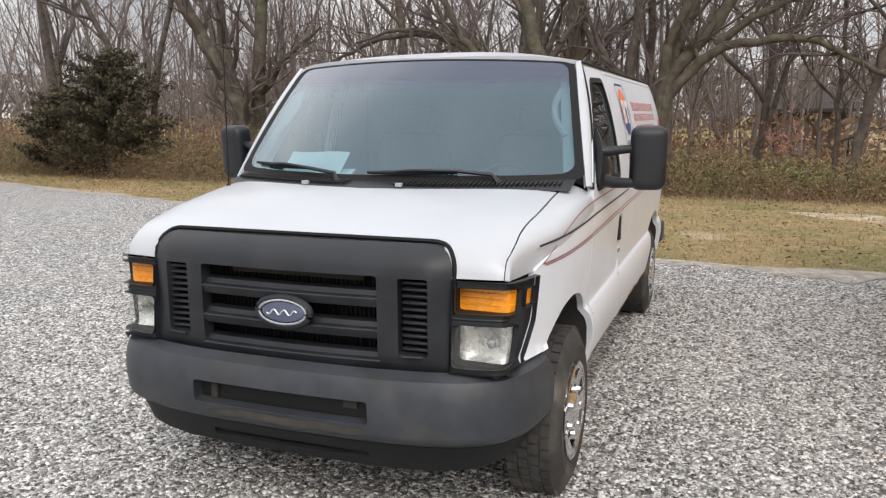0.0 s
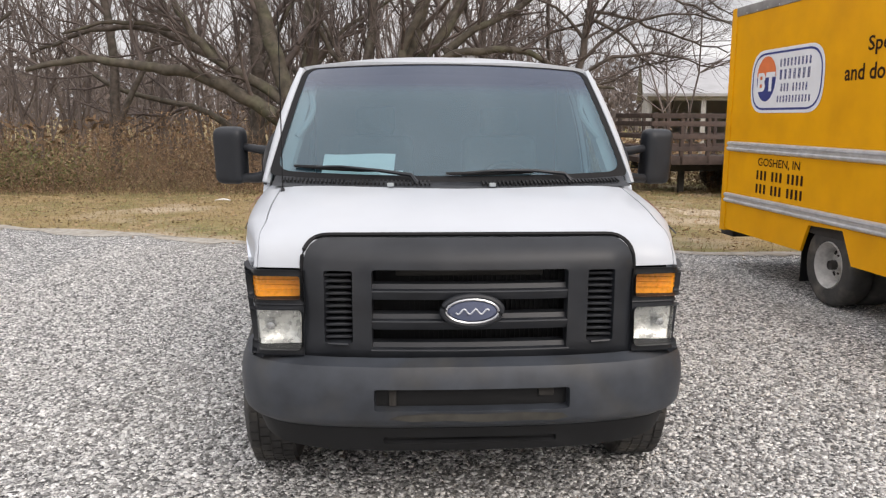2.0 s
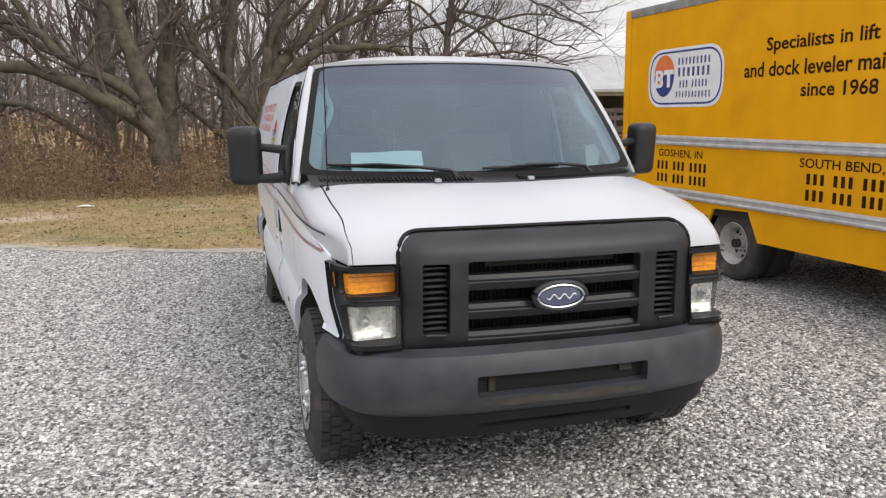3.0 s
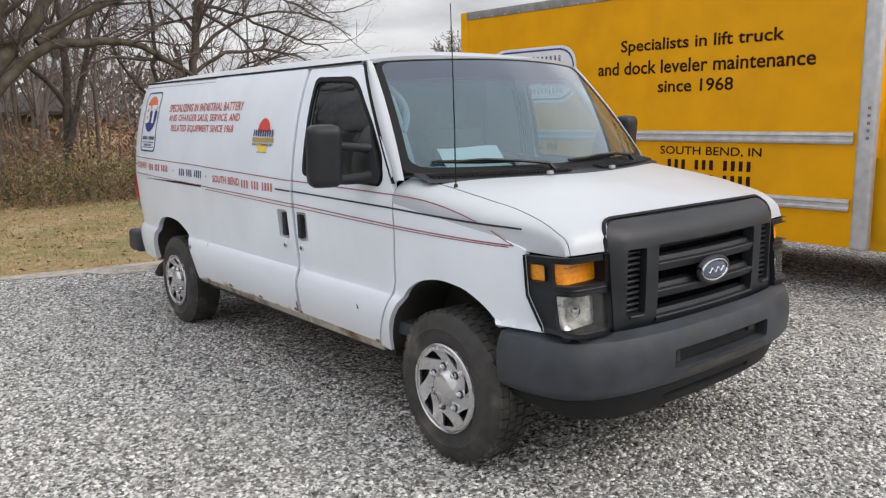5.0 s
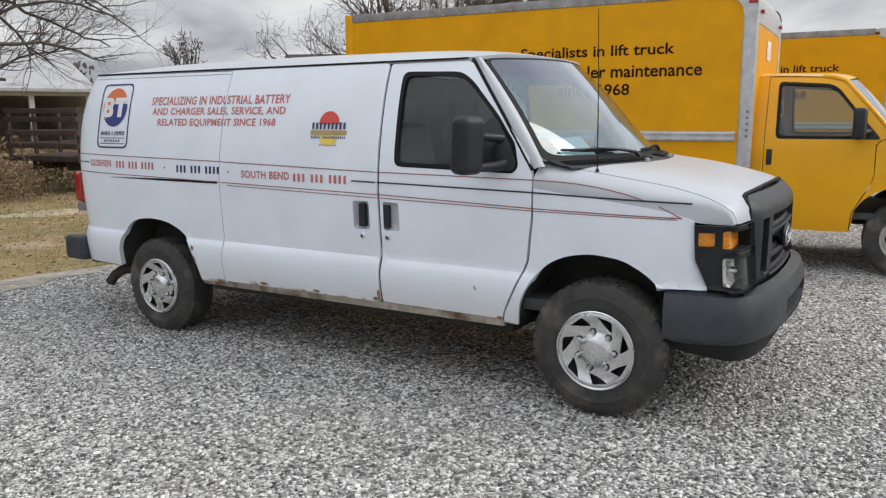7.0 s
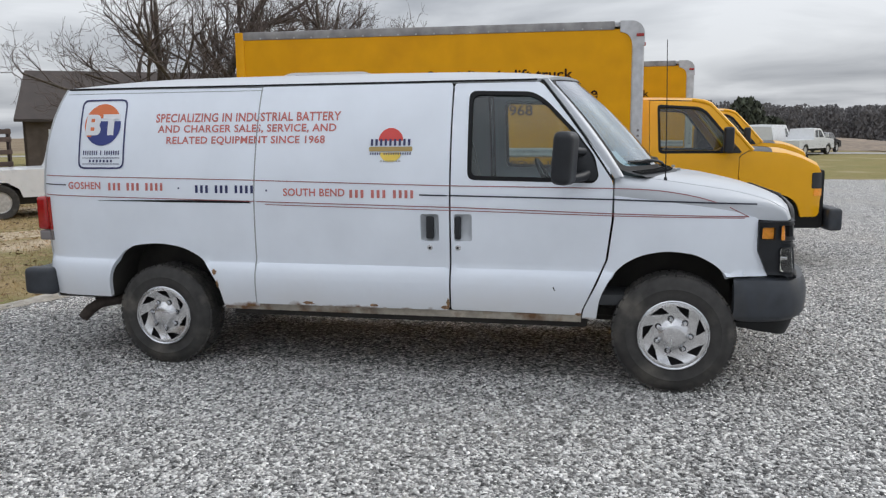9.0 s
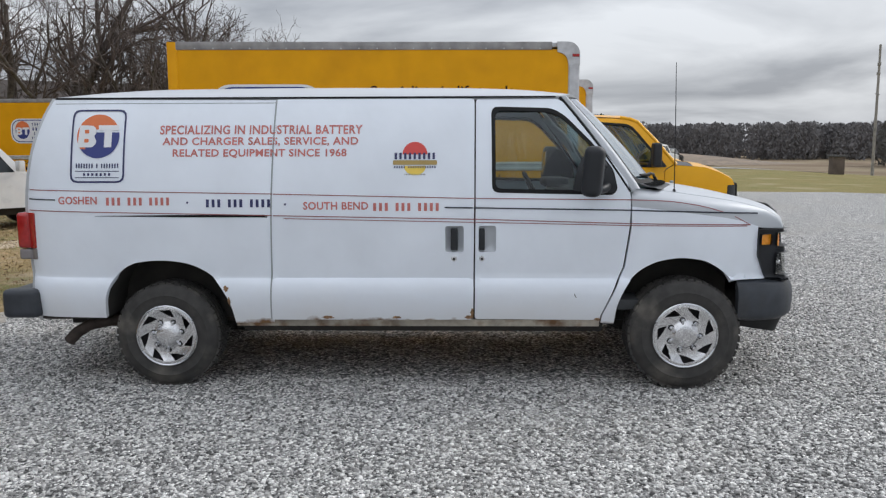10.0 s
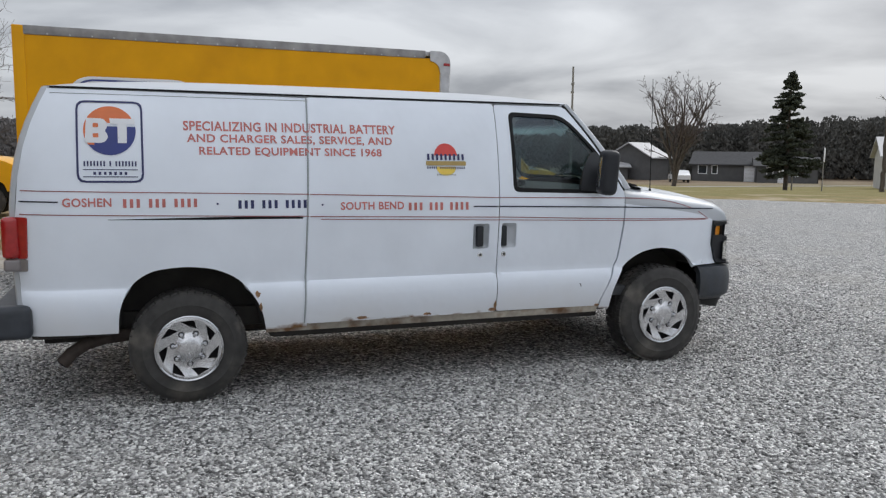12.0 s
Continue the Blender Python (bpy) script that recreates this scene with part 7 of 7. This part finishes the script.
def clump_wood(seed, spots, name, label, material, leaf, per):
    rng = np.random.default_rng(seed)
    P = []
    for x, y, h, w, conic in spots:
        t = rng.uniform(0, 1, per)
        rad = w * ((1 - t) if conic else np.sqrt(np.clip(1 - (2 * t - 1) ** 2 * .9, 0, 1))) * np.sqrt(rng.uniform(.1, 1, per))
        a = rng.uniform(0, 6.283, per)
        P.append(np.stack([x + rad * np.cos(a), y + rad * np.sin(a), h * (.02 + .98 * t) + drop(x, y)], 1))
    V, F = leaf_cloud(rng, np.concatenate(P), leaf, upright=True)
    return tagged(raw_mesh(name, V, F, material), label, "woods", kind="stuff")


_r = random.Random(3)
spots = []
for k in range(1000):
    az = radians(_r.uniform(74, 150))
    d = _r.uniform(190, 235)
    big = 1.0 - .03 * _r.random()
    spots.append((-6 + d * math.sin(az), 2 + d * math.cos(az), _r.uniform(8.0, 8.6) * big, _r.uniform(2.0, 3.4), _r.random() < .06))
clump_wood(5, spots, "far_treeline", "dark wood far across the fields", M_FARWOOD_HAZED, .28, 260)
spots = [(-6 + d * math.sin(radians(a)), 2 + d * math.cos(radians(a)), 7.0 + (a - 117) * .075 + _r.uniform(0, .9), _r.uniform(1.8, 3.0), _r.random() < .12) for a, d in ((_r.uniform(117, 152), _r.uniform(128, 150)) for _ in range(230))]
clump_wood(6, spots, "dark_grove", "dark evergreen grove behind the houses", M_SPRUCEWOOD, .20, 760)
spots = [(_r.uniform(-110, 60), _r.uniform(75, 110), _r.uniform(5.5, 8.5), _r.uniform(2, 4), False) for _ in range(240)]
clump_wood(7, spots, "back_treeline", "grey tree line behind the woods", M_FARTWIG_HAZED, .24, 170)
spots = [(74 + .8 * k, -10.2 - 1.1 * k, 4.6 - .9 * k, 1.9, k == 1) for k in range(3)]
clump_wood(8, spots, "evergreen_clump", "dark evergreens beyond the trucks", M_SPRUCE, .25, 900)


def conifer(name, x, y, h, w, seed, material, label, bushy=False):
    rng = np.random.default_rng(seed)
    t = thing(name, label, "tree")
    t.matrix_basis = pose(x, y, -.05 + drop(x, y))
    segs, P = [], []
    segs.append((0, 0, 0, 0, 0, h * .5, w * .06, w * .04, 0)); segs.append((0, 0, h * .5, 0, 0, h * .97, w * .04, .008, 0))
    for k in range(int(170 if not bushy else 120)):
        f = rng.uniform(.04 if bushy else .12, .98)
        L = w * ((1 - f) ** .8 if not bushy else (1 - f ** 2.2) ** .7) * rng.uniform(.65, 1.08) + .05
        a = rng.uniform(0, 6.283)
        dz = rng.uniform(-.25, .1) if not bushy else rng.uniform(.1, .7)
        e = np.array([L * math.cos(a), L * math.sin(a), h * f + L * dz])
        b = np.array([0, 0, h * f])
        segs.append((*b, *e, .02, .006, 1))
        m = int(L * (230 if not bushy else 110)) + 10
        u = rng.uniform(.12, 1, m)[:, None]
        P.append(b + (e - b) * u + rng.normal(0, .055 * (1 + L * .25), (m, 3)) * np.array([1, 1, .6]))
    V, F = segs_mesh(segs, 8)
    raw_mesh("trunk", V, F, M_BARK, t, True)
    V, F = leaf_cloud(rng, np.concatenate(P), .095 if not bushy else .06)
    raw_mesh("crown", V, F, material, t)
    return t


conifer("spruce", 36.3, -34.6, 7.8, 2.5, 9, M_SPRUCE, "dark spruce standing on the far lawn")
conifer("cedar", -15.8, 14.4, 3.55, 2.0, 10, M_CEDAR, "dark rusty-green cedar bush at the lot's edge", True)
conifer("cedar", -17.7, 14.7, 2.5, 1.5, 12, M_CEDAR, "low dark cedar bush beside the taller one", True)


def ground_cover():
    rng = np.random.default_rng(31)
    n = 60000
    x = rng.uniform(-22, 14, n)
    y = rng.uniform(5.5, 15.5, n)
    e = np.array([lot_edge(v) for v in x])
    keep = (y > e + rng.normal(.1, .18, n))
    x, y = x[keep], y[keep]
    h = rng.uniform(.03, .10, len(x))
    a = rng.uniform(0, 6.283, len(x)); lean = rng.uniform(.2, 1.6, len(x))
    w = .004
    B = np.stack([x, y, np.full(len(x), -.05)], 1)
    side = np.stack([-np.sin(a), np.cos(a), np.zeros(len(x))], 1) * w
    tip = B + np.stack([np.cos(a) * h * lean, np.sin(a) * h * lean, h], 1)
    V = np.stack([B - side, B + side, tip], 1).reshape(-1, 3)
    tagged(raw_mesh("dead_grass", V, np.arange(len(V)).reshape(-1, 3), M_BLADE), "flattened straw-coloured winter grass", "grass", kind="stuff")
    n = 18000
    x = rng.uniform(-22, 14, n)
    y = rng.uniform(5.2, 15, n)
    e = np.array([lot_edge(v) for v in x])
    keep = y > e - np.abs(rng.normal(0, .35, n))
    P = np.stack([x, y, np.full(n, -.012)], 1)[keep]
    V, F = leaf_cloud(rng, P, .035, .75)
    V[:, 2] = np.maximum(V[:, 2], -.02)
    tagged(raw_mesh("fallen_leaves", V, F, M_LITTER), "fallen brown leaves on the grass and the lot's edge", "leaves", kind="stuff")


ground_cover()


# ---- what stands round about ----
M_WOODBD = mat("weathered_dark_board", (0.065, 0.045, 0.038), 0.85, var=0.35, vscale=6, bump=0.3, bscale=40, random_v=0.25)
M_TINROOF = mat("pale_metal_roof", (0.42, 0.42, 0.43), 0.55, 0.1, var=0.12, vscale=1.5)
M_SIDING = mat("pale_siding", (0.45, 0.44, 0.42), 0.8, var=0.1, vscale=2)
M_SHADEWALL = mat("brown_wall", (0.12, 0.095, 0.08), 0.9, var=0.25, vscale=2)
M_GREYHOUSE = mat("grey_siding", (0.085, 0.085, 0.088), 0.8, var=0.15, vscale=1.5)
M_SHINGLE = mat("grey_shingles", (0.055, 0.055, 0.058), 0.9, var=0.25, vscale=3)
M_BROWNROOF = mat("dark_brown_roof", (0.062, 0.050, 0.045), 0.8, var=0.2, vscale=1.5)
M_POLE = mat("weathered_pole", (0.27, 0.255, 0.235), 0.9, var=0.25, vscale=4)
M_CARWHITE = mat("car_white", (0.70, 0.71, 0.72), 0.3, coat=0.4, var=0.04)
M_CARDARK = mat("car_dark", (0.03, 0.032, 0.036), 0.3, coat=0.4, var=0.1)
M_CARGLASS = mat("car_glass", (0.02, 0.025, 0.03), 0.06, var=0.1)
M_LITTERW = mat("white_scrap", (0.75, 0.75, 0.74), 0.7, var=0.05)
M_ROAD = mat("pale_road", (0.33, 0.32, 0.305), 0.9, var=0.12, vscale=1.2)


def stake_trailer():
    t = thing("stake_trailer", "dark weathered trailer with wooden stake sides on grass", "trailer")
    L, W = 4.6, 2.2
    part("deck", rbox(0, 0, .72, L, W, .84, .02), M_WOODBD, t)
    part("deck_rail", rbox(-.03, -.04, .70, L + .03, 0, .90, .012), M_WOODBD, t)
    for yy, dy in ((-.02, -.03), (W, .03)):
        for z in (1.06, 1.33, 1.62, 1.80):
            part("side_board", rbox(-.04, yy + min(dy, 0), z - .055, L, yy + max(dy, 0) + .004, z + .055, .008), M_WOODBD, t)
        for k in range(8):
            x = .06 + k * (L - .12) / 7
            part("stake", rbox(x - .04, yy - .02, .70, x + .04, yy + .045, 1.87, .008), M_WOODBD, t)
    for z in (1.06, 1.33, 1.62, 1.80):
        part("end_board", rbox(-.06, 0, z - .055, -.03, W, z + .055, .008), M_WOODBD, t)
    part("chassis_beam", rbox(.2, .5, .52, L, .62, .72, .01), M_UNDER, t)
    part("chassis_beam", rbox(.2, 1.6, .52, L, 1.72, .72, .01), M_UNDER, t)
    part("tow_leg", rbox(.95, .55, .0, 1.08, .66, .60, .01), M_UNDER, t)
    for x in (2.6, 3.4):
        for yy, far in ((.02, False), (W - .02, True)):
            truck_wheel(t, yy, .36, x, far, False)
            w = [c for c in t.children if c.name.startswith("wheel")][-1]
            w.matrix_basis = pose(x, yy, .36, 0, 0, 90 if not far else -90)
    t.matrix_basis = pose(5.2, 13.9, -.05, 0, 0, 6)


stake_trailer()


def gable(name, label, w, l, eave, ridge, wall_m, roof_m, place, category="house", over=.35, windows=(), doors=(), open_front=0):
    """A house: long side along x (front at y = 0), gable ends, thick roof with eaves."""
    h = thing(name, label, category)
    h.matrix_basis = place
    if open_front:
        for k in range(open_front + 1):
            x = -w / 2 + k * w / open_front
            part("post", rbox(x - .12, 0, -.1, x + .12, .24, eave, .02), wall_m, h)
        part("lintel", rbox(-w / 2, -.02, eave - .35, w / 2, .2, eave, .02), wall_m, h)
        part("back_wall", rbox(-w / 2, l - .2, -.1, w / 2, l, eave, .01), wall_m, h)
    else:
        holes = [rect(x0, z0, x1, z1) for x0, z0, x1, z1 in windows] + [rect(x0, 0.02, x1, z1) for x0, x1, z1 in doors]
        part("wall", patch([(-w / 2, -.1), (w / 2, -.1), (w / 2, eave), (-w / 2, eave)], lambda a, b: (a, 0, b), holes, 1.2, .12), wall_m, h)
        part("back_wall", rbox(-w / 2, l - .15, -.1, w / 2, l, eave, .01), wall_m, h)
        for x0, z0, x1, z1 in windows:
            wd = part("window", rbox(x0, .05, z0, x1, .07, z1, 0), M_CARGLASS, h)
            part("window_frame", patch(rect(x0 - .08, z0 - .08, x1 + .08, z1 + .08), lambda a, b: (a, -.02, b), [rect(x0, z0, x1, z1)], .5, .05), M_STICKW, wd)
        for x0, x1, z1 in doors:
            d = part("garage_door" if x1 - x0 > 1.5 else "door", rbox(x0, .05, 0, x1, .09, z1, .01), M_STICKW, h)
            for q in range(1, 4):
                part("panel_rib", rbox(x0 + .1, .035, z1 * q / 4 - .02, x1 - .1, .05, z1 * q / 4 + .02, 0), M_SIDING, d)
    for s in (-1, 1):
        x = s * (w / 2 - .07)
        part("gable_wall", ([(x - .07, 0, -.1), (x - .07, l, -.1), (x - .07, l, eave), (x - .07, l / 2, ridge - .05), (x - .07, 0, eave), (x + .07, 0, -.1), (x + .07, l, -.1), (x + .07, l, eave), (x + .07, l / 2, ridge - .05), (x + .07, 0, eave)], [(4, 3, 2, 1, 0), (5, 6, 7, 8, 9), (0, 1, 6, 5), (1, 2, 7, 6), (2, 3, 8, 7), (3, 4, 9, 8), (4, 0, 5, 9)]), wall_m, h, flat=True)
    sl = (ridge - eave) / (l / 2)
    for s in (0, 1):
        y0, y1 = (-over, l / 2) if s == 0 else (l + over, l / 2)
        z0 = eave - sl * over
        a, b = -w / 2 - over, w / 2 + over
        V = [(a, y0, z0), (b, y0, z0), (b, y1, ridge), (a, y1, ridge), (a, y0, z0 + .14), (b, y0, z0 + .14), (b, y1, ridge + .14), (a, y1, ridge + .14)]
        part("roof", (V, [(0, 1, 2, 3), (7, 6, 5, 4), (0, 4, 5, 1), (1, 5, 6, 2), (2, 6, 7, 3), (3, 7, 4, 0)]), roof_m, h, flat=True)
    return h


def toward(az, d, turn=0.0, x0=-6.1, y0=3.0, z=-.05):
    """A place at a bearing and distance from the far end of the walk, its front turned back towards it."""
    a = radians(az)
    x, y = x0 + d * math.sin(a), y0 + d * math.cos(a)
    return pose(x, y, z + drop(x, y), 0, 0, -az + turn)


gable("farm_shed", "open-fronted shed with pale walls and pale metal roof", 8, 9, 3.0, 4.9, M_SIDING, M_TINROOF, pose(15.8, 35.6, -.05, 0, 0, -14), "shed", open_front=3)
gable("hut", "small dark brown wooden hut in the woods", 3.0, 3, 2.0, 2.6, M_SHADEWALL, M_BROWNROOF, pose(3.5, 33.5, -.05), "hut")
gable("barn", "long low barn with a dark brown roof behind the trees", 15, 8, 2.7, 5.3, M_SHADEWALL, M_BROWNROOF, toward(58.5, 47, 0, y0=.7), "barn", windows=((-6.2, 1.0, -5.0, 2.0), (-2.6, 1.0, -1.4, 2.0)))
gable("barn", "grey gabled barn far across the road", 4.8, 6.5, 3.0, 4.8, M_GREYHOUSE, M_TINROOF, toward(123.6, 108, 62), "barn")
gable("barn", "pale-roofed low shed beside the grey barn", 3.2, 4, 1.7, 2.2, M_GREYHOUSE, M_TINROOF, toward(120.6, 106, 10), "barn")
gable("house", "long low grey house with white garage door", 11, 7, 2.2, 3.7, M_GREYHOUSE, M_SHINGLE, toward(128.6, 108, -6), windows=((-4.6, 1.0, -3.6, 2.0), (-2.9, 1.0, -2.3, 2.0), (3.6, .9, 4.5, 2.0)), doors=((1.0, 3.2, 2.0),))
gable("house", "grey house wing with white window", 7, 6, 2.1, 3.1, M_GREYHOUSE, M_SHINGLE, toward(131.8, 104, 4), windows=((.4, .9, 1.2, 1.9), (-2.2, .9, -1.6, 1.9)), doors=((-1.0, -.2, 2.0),))
gable("house", "house with pale siding at the end of the lawn", 8, 6, 2.5, 3.9, M_SIDING, M_TINROOF, toward(140.6, 70, 10), windows=((-3.2, .9, -2.2, 2.0),))


def pole(name, x, y, h, r, label, arm=False, category="pole"):
    t = thing(name, label, category)
    t.matrix_basis = pose(x, y, -.05 + drop(x, y))
    part("shaft", tube([(0, 0, 0), (0, 0, h * .5), (0, 0, h)], [r, r * .85, r * .7], 10), M_POLE, t)
    if arm:
        part("insulator", tube([(-.25, 0, h * .62), (.25, 0, h * .63)], .035, 6), M_POLE, t)
        part("bracket", rbox(-.16, -.05, h * .84, .16, .05, h * .865, .01), M_POLE, t)
        part("bracket", rbox(-.12, -.05, h * .77, .20, .05, h * .79, .01), M_POLE, t)
    return t


pole("utility_pole", 47.6, -24.6, 8.5, .10, "tall weathered wooden utility pole by the road", True)
pole("utility_pole", 62, .8, 7.2, .14, "wooden utility pole behind the trucks", True)
pole("post", 61, -33, 3.3, .06, "slim pale post by the road")
sg = pole("road_sign", 34.8, -36.2, 2.6, .04, "leaning road sign seen from the edge", category="sign")
part("sign_plate", moved(rbox(-.35, -.012, -.45, .35, .012, .45, .02), pose(0, -.05, 2.35, 0, 8, -50)), M_STICKW, sg)
pole("mailbox", 36.5, -35.3, 1.1, .05, "small mailbox post on the lawn", category="mailbox")
bs = thing("brick_pillar", "short brown brick pillar by the drive", "pillar")
bs.matrix_basis = pose(44.5, -20.9, -.05 + drop(44.5, -20.9))
part("pillar_shaft", rbox(-.35, -.35, 0, .35, .35, 1.1, .02), M_SHADEWALL, bs)
part("pillar_cap", rbox(-.45, -.45, 1.1, .45, .45, 1.22, .02), M_GREYHOUSE, bs)
mound = ribbon([[(x, y, -.06 + 1.0 * max(0, math.cos((x) / 14 * 1.57)) * max(0, math.cos(y / 9 * 1.57)) * (1 + .12 * noise.noise(Vector((x * .3, y * .3, 1))))) for x in np.linspace(-14, 14, 25)] for y in np.linspace(-9, 9, 19)])
mo = tagged(part("earth_mound", mound, mat("bare_earth", (0.21, 0.165, 0.125), 0.95, var=0.25, vscale=1.5, second=(0.26, 0.2, 0.14), sscale=.4)), "low mound of bare brown earth across the road", "mound", kind="structure")
mo.matrix_basis = pose(82, -18, drop(82, -18), 0, 0, 20)
road = tagged(part("road", ribbon([[(q + .18 * k, 60 - 3 * k, -.020 + drop(q + .18 * k, 60 - 3 * k)) for q in (50, 51.5, 53, 54.5)] for k in range(66)]), M_ROAD), "pale narrow road beyond the grass", "road", kind="structure")


def parked_car(name, label, place, paint, kind):
    """kind: van, pickup or car; length along x, nose towards +x."""
    c = thing(name, label, "pickup" if kind == "pickup" else kind)
    c.matrix_basis = place
    if kind == "pickup":
        prof = [(-2.75, .45), (-2.78, 1.0), (-.55, 1.02), (-.50, 1.12), (-.35, 1.75), (.55, 1.78), (.75, 1.72), (1.25, 1.16), (2.4, 1.06), (2.62, .95), (2.66, .45)]
        win = [(-.33, 1.18), (-.22, 1.66), (.18, 1.68), (.18, 1.18)], [(.24, 1.18), (.24, 1.68), (.68, 1.64), (1.02, 1.18)]
        axles = (-1.75, 1.75)
    elif kind == "van":
        prof = [(-2.4, .4), (-2.42, 1.9), (-2.3, 2.05), (1.2, 2.05), (1.9, 1.3), (2.5, 1.1), (2.55, .4)]
        win = ([(.75, 1.2), (.75, 1.8), (1.2, 1.8), (1.62, 1.2)],)
        axles = (-1.5, 1.6)
    else:
        prof = [(-2.2, .4), (-2.25, .9), (-1.9, 1.0), (-1.2, 1.45), (.3, 1.47), (1.0, 1.0), (2.0, .88), (2.2, .75), (2.2, .4)]
        win = [(-1.3, 1.0), (-.95, 1.36), (-.35, 1.38), (-.35, 1.0)], [(-.28, 1.0), (-.28, 1.38), (.25, 1.38), (.72, 1.0)]
        axles = (-1.35, 1.35)
    W = .95
    def hull(z):
        return W - max(0, z - 1.0) * .18
    bot = [p for a in axles for p in ((a - .42, prof[0][1]), (a - .36, .62), (a - .15, .76), (a + .15, .76), (a + .36, .62), (a + .42, prof[0][1]))]
    outline = [prof[0]] + bot + prof[:0:-1]
    for s in (1, -1):
        g = patch(outline, lambda a, b: (a, -hull(b), b), [list(w) for w in win], .2, .03)
        part("body_side", g if s > 0 else ([(x, -y, z) for x, y, z in g[0]], [f[::-1] for f in g[1]]), paint, c)
        for w in win:
            g = patch(list(w), lambda a, b: (a, -hull(b) + .012, b), (), .3)
            part("window", g if s > 0 else ([(x, -y, z) for x, y, z in g[0]], [f[::-1] for f in g[1]]), M_CARGLASS, c)
    rows = [[(x, y * hull(z), z + .03 * (1 - y * y) * (z > 1)) for y in np.linspace(-1, 1, 9)] for x, z in prof]
    part("body_top", ribbon(rows), paint, c, sharp=30)
    i = {"pickup": 6, "van": 3, "car": 4}[kind]
    (xa, za), (xb, zb) = prof[i], prof[i + 1]
    part("windscreen", ribbon([[(xa + (xb - xa) * t + .014, y * (hull(za + (zb - za) * t) - .08), za + (zb - za) * t + .03 * (1 - y * y) + .014) for y in np.linspace(-1, 1, 9)] for t in (.08, .5, .94)]), M_CARGLASS, c)
    xf, zf = prof[-2]
    xe = prof[-1][0]
    for s in (-1, 1):
        part("head_lamp", rbox(xe - .06, s * .62 - .16, .72, xe + .012, s * .62 + .16, .90, .02), M_REFLECT, c)
        if kind != "car":
            part("door_mirror", rbox(xa + .25, s * 1.0 - .02 if s > 0 else s * 1.0 - .2, 1.2, xa + .37, s * 1.0 + .2 if s > 0 else s * 1.0 + .02, 1.42, .03), M_CARWHITE if paint is M_CARWHITE else M_PLASTIC, c)
        for a in axles:
            w = new("wheel"); w.parent = c
            w.matrix_basis = pose(a, s * (W - .02), .36, 0, 0, 90 if s < 0 else -90)
            part("tyre", revolve([(.21, .02), (.24, 0), (.33, .0), (.36, .03), (.36, .2), (.3, .22)], 28), M_RUBBER, w)
            part("rim", revolve([(0, .03), (.08, .02), (.19, .03), (.215, .01)], 24), M_WHEELW, w)
    part("car_grille", rbox(xe - .03, -.42, .62, xe + .014, .42, .92, .02), M_PLASTIC, c)
    part("grille_bar", rbox(xe - .02, -.42, .76, xe + .022, .42, .80, .008), M_CHROME, c)
    part("car_bumper", rbox(xe - .12, -.92, .38, xe + .09, .92, .58, .04, 3), M_CHROME if kind == "pickup" else paint, c)
    part("car_floor", rbox(prof[0][0] + .1, -.8, .3, xe - .1, .8, .6, .03), M_UNDER, c)
    return c


parked_car("pickup", "white pickup truck parked on the grass", pose(9.4, 12.3, -.05, 0, 0, -38), M_CARWHITE, "pickup")
parked_car("van", "white delivery van parked far behind the trucks", pose(55, -9.4, -.03 + drop(55, -9.4), 0, 0, -25), M_CARWHITE, "van")
parked_car("pickup", "pale pickup parked beside the delivery van", pose(52.5, -11.2, -.03 + drop(52.5, -11.2), 0, 0, -35), M_CARWHITE, "pickup")
parked_car("car", "dark car parked beyond the pickup", pose(58.5, -13.4, -.03 + drop(58.5, -13.4), 0, 0, -30), M_CARDARK, "car")
parked_car("car", "white car beside the far house", toward(124.9, 100, 100), M_CARWHITE, "car")
scrap = tagged(part("paper_scrap", patch(rect(-.16, -.05, .16, .05), lambda a, b: (-4.1 + a, 12.6 + b, -.03 + .04 * math.cos(a * 9) * math.cos(b * 20)), (), .03, .004), M_LITTERW), "white paper scrap lying on the grass", "litter")
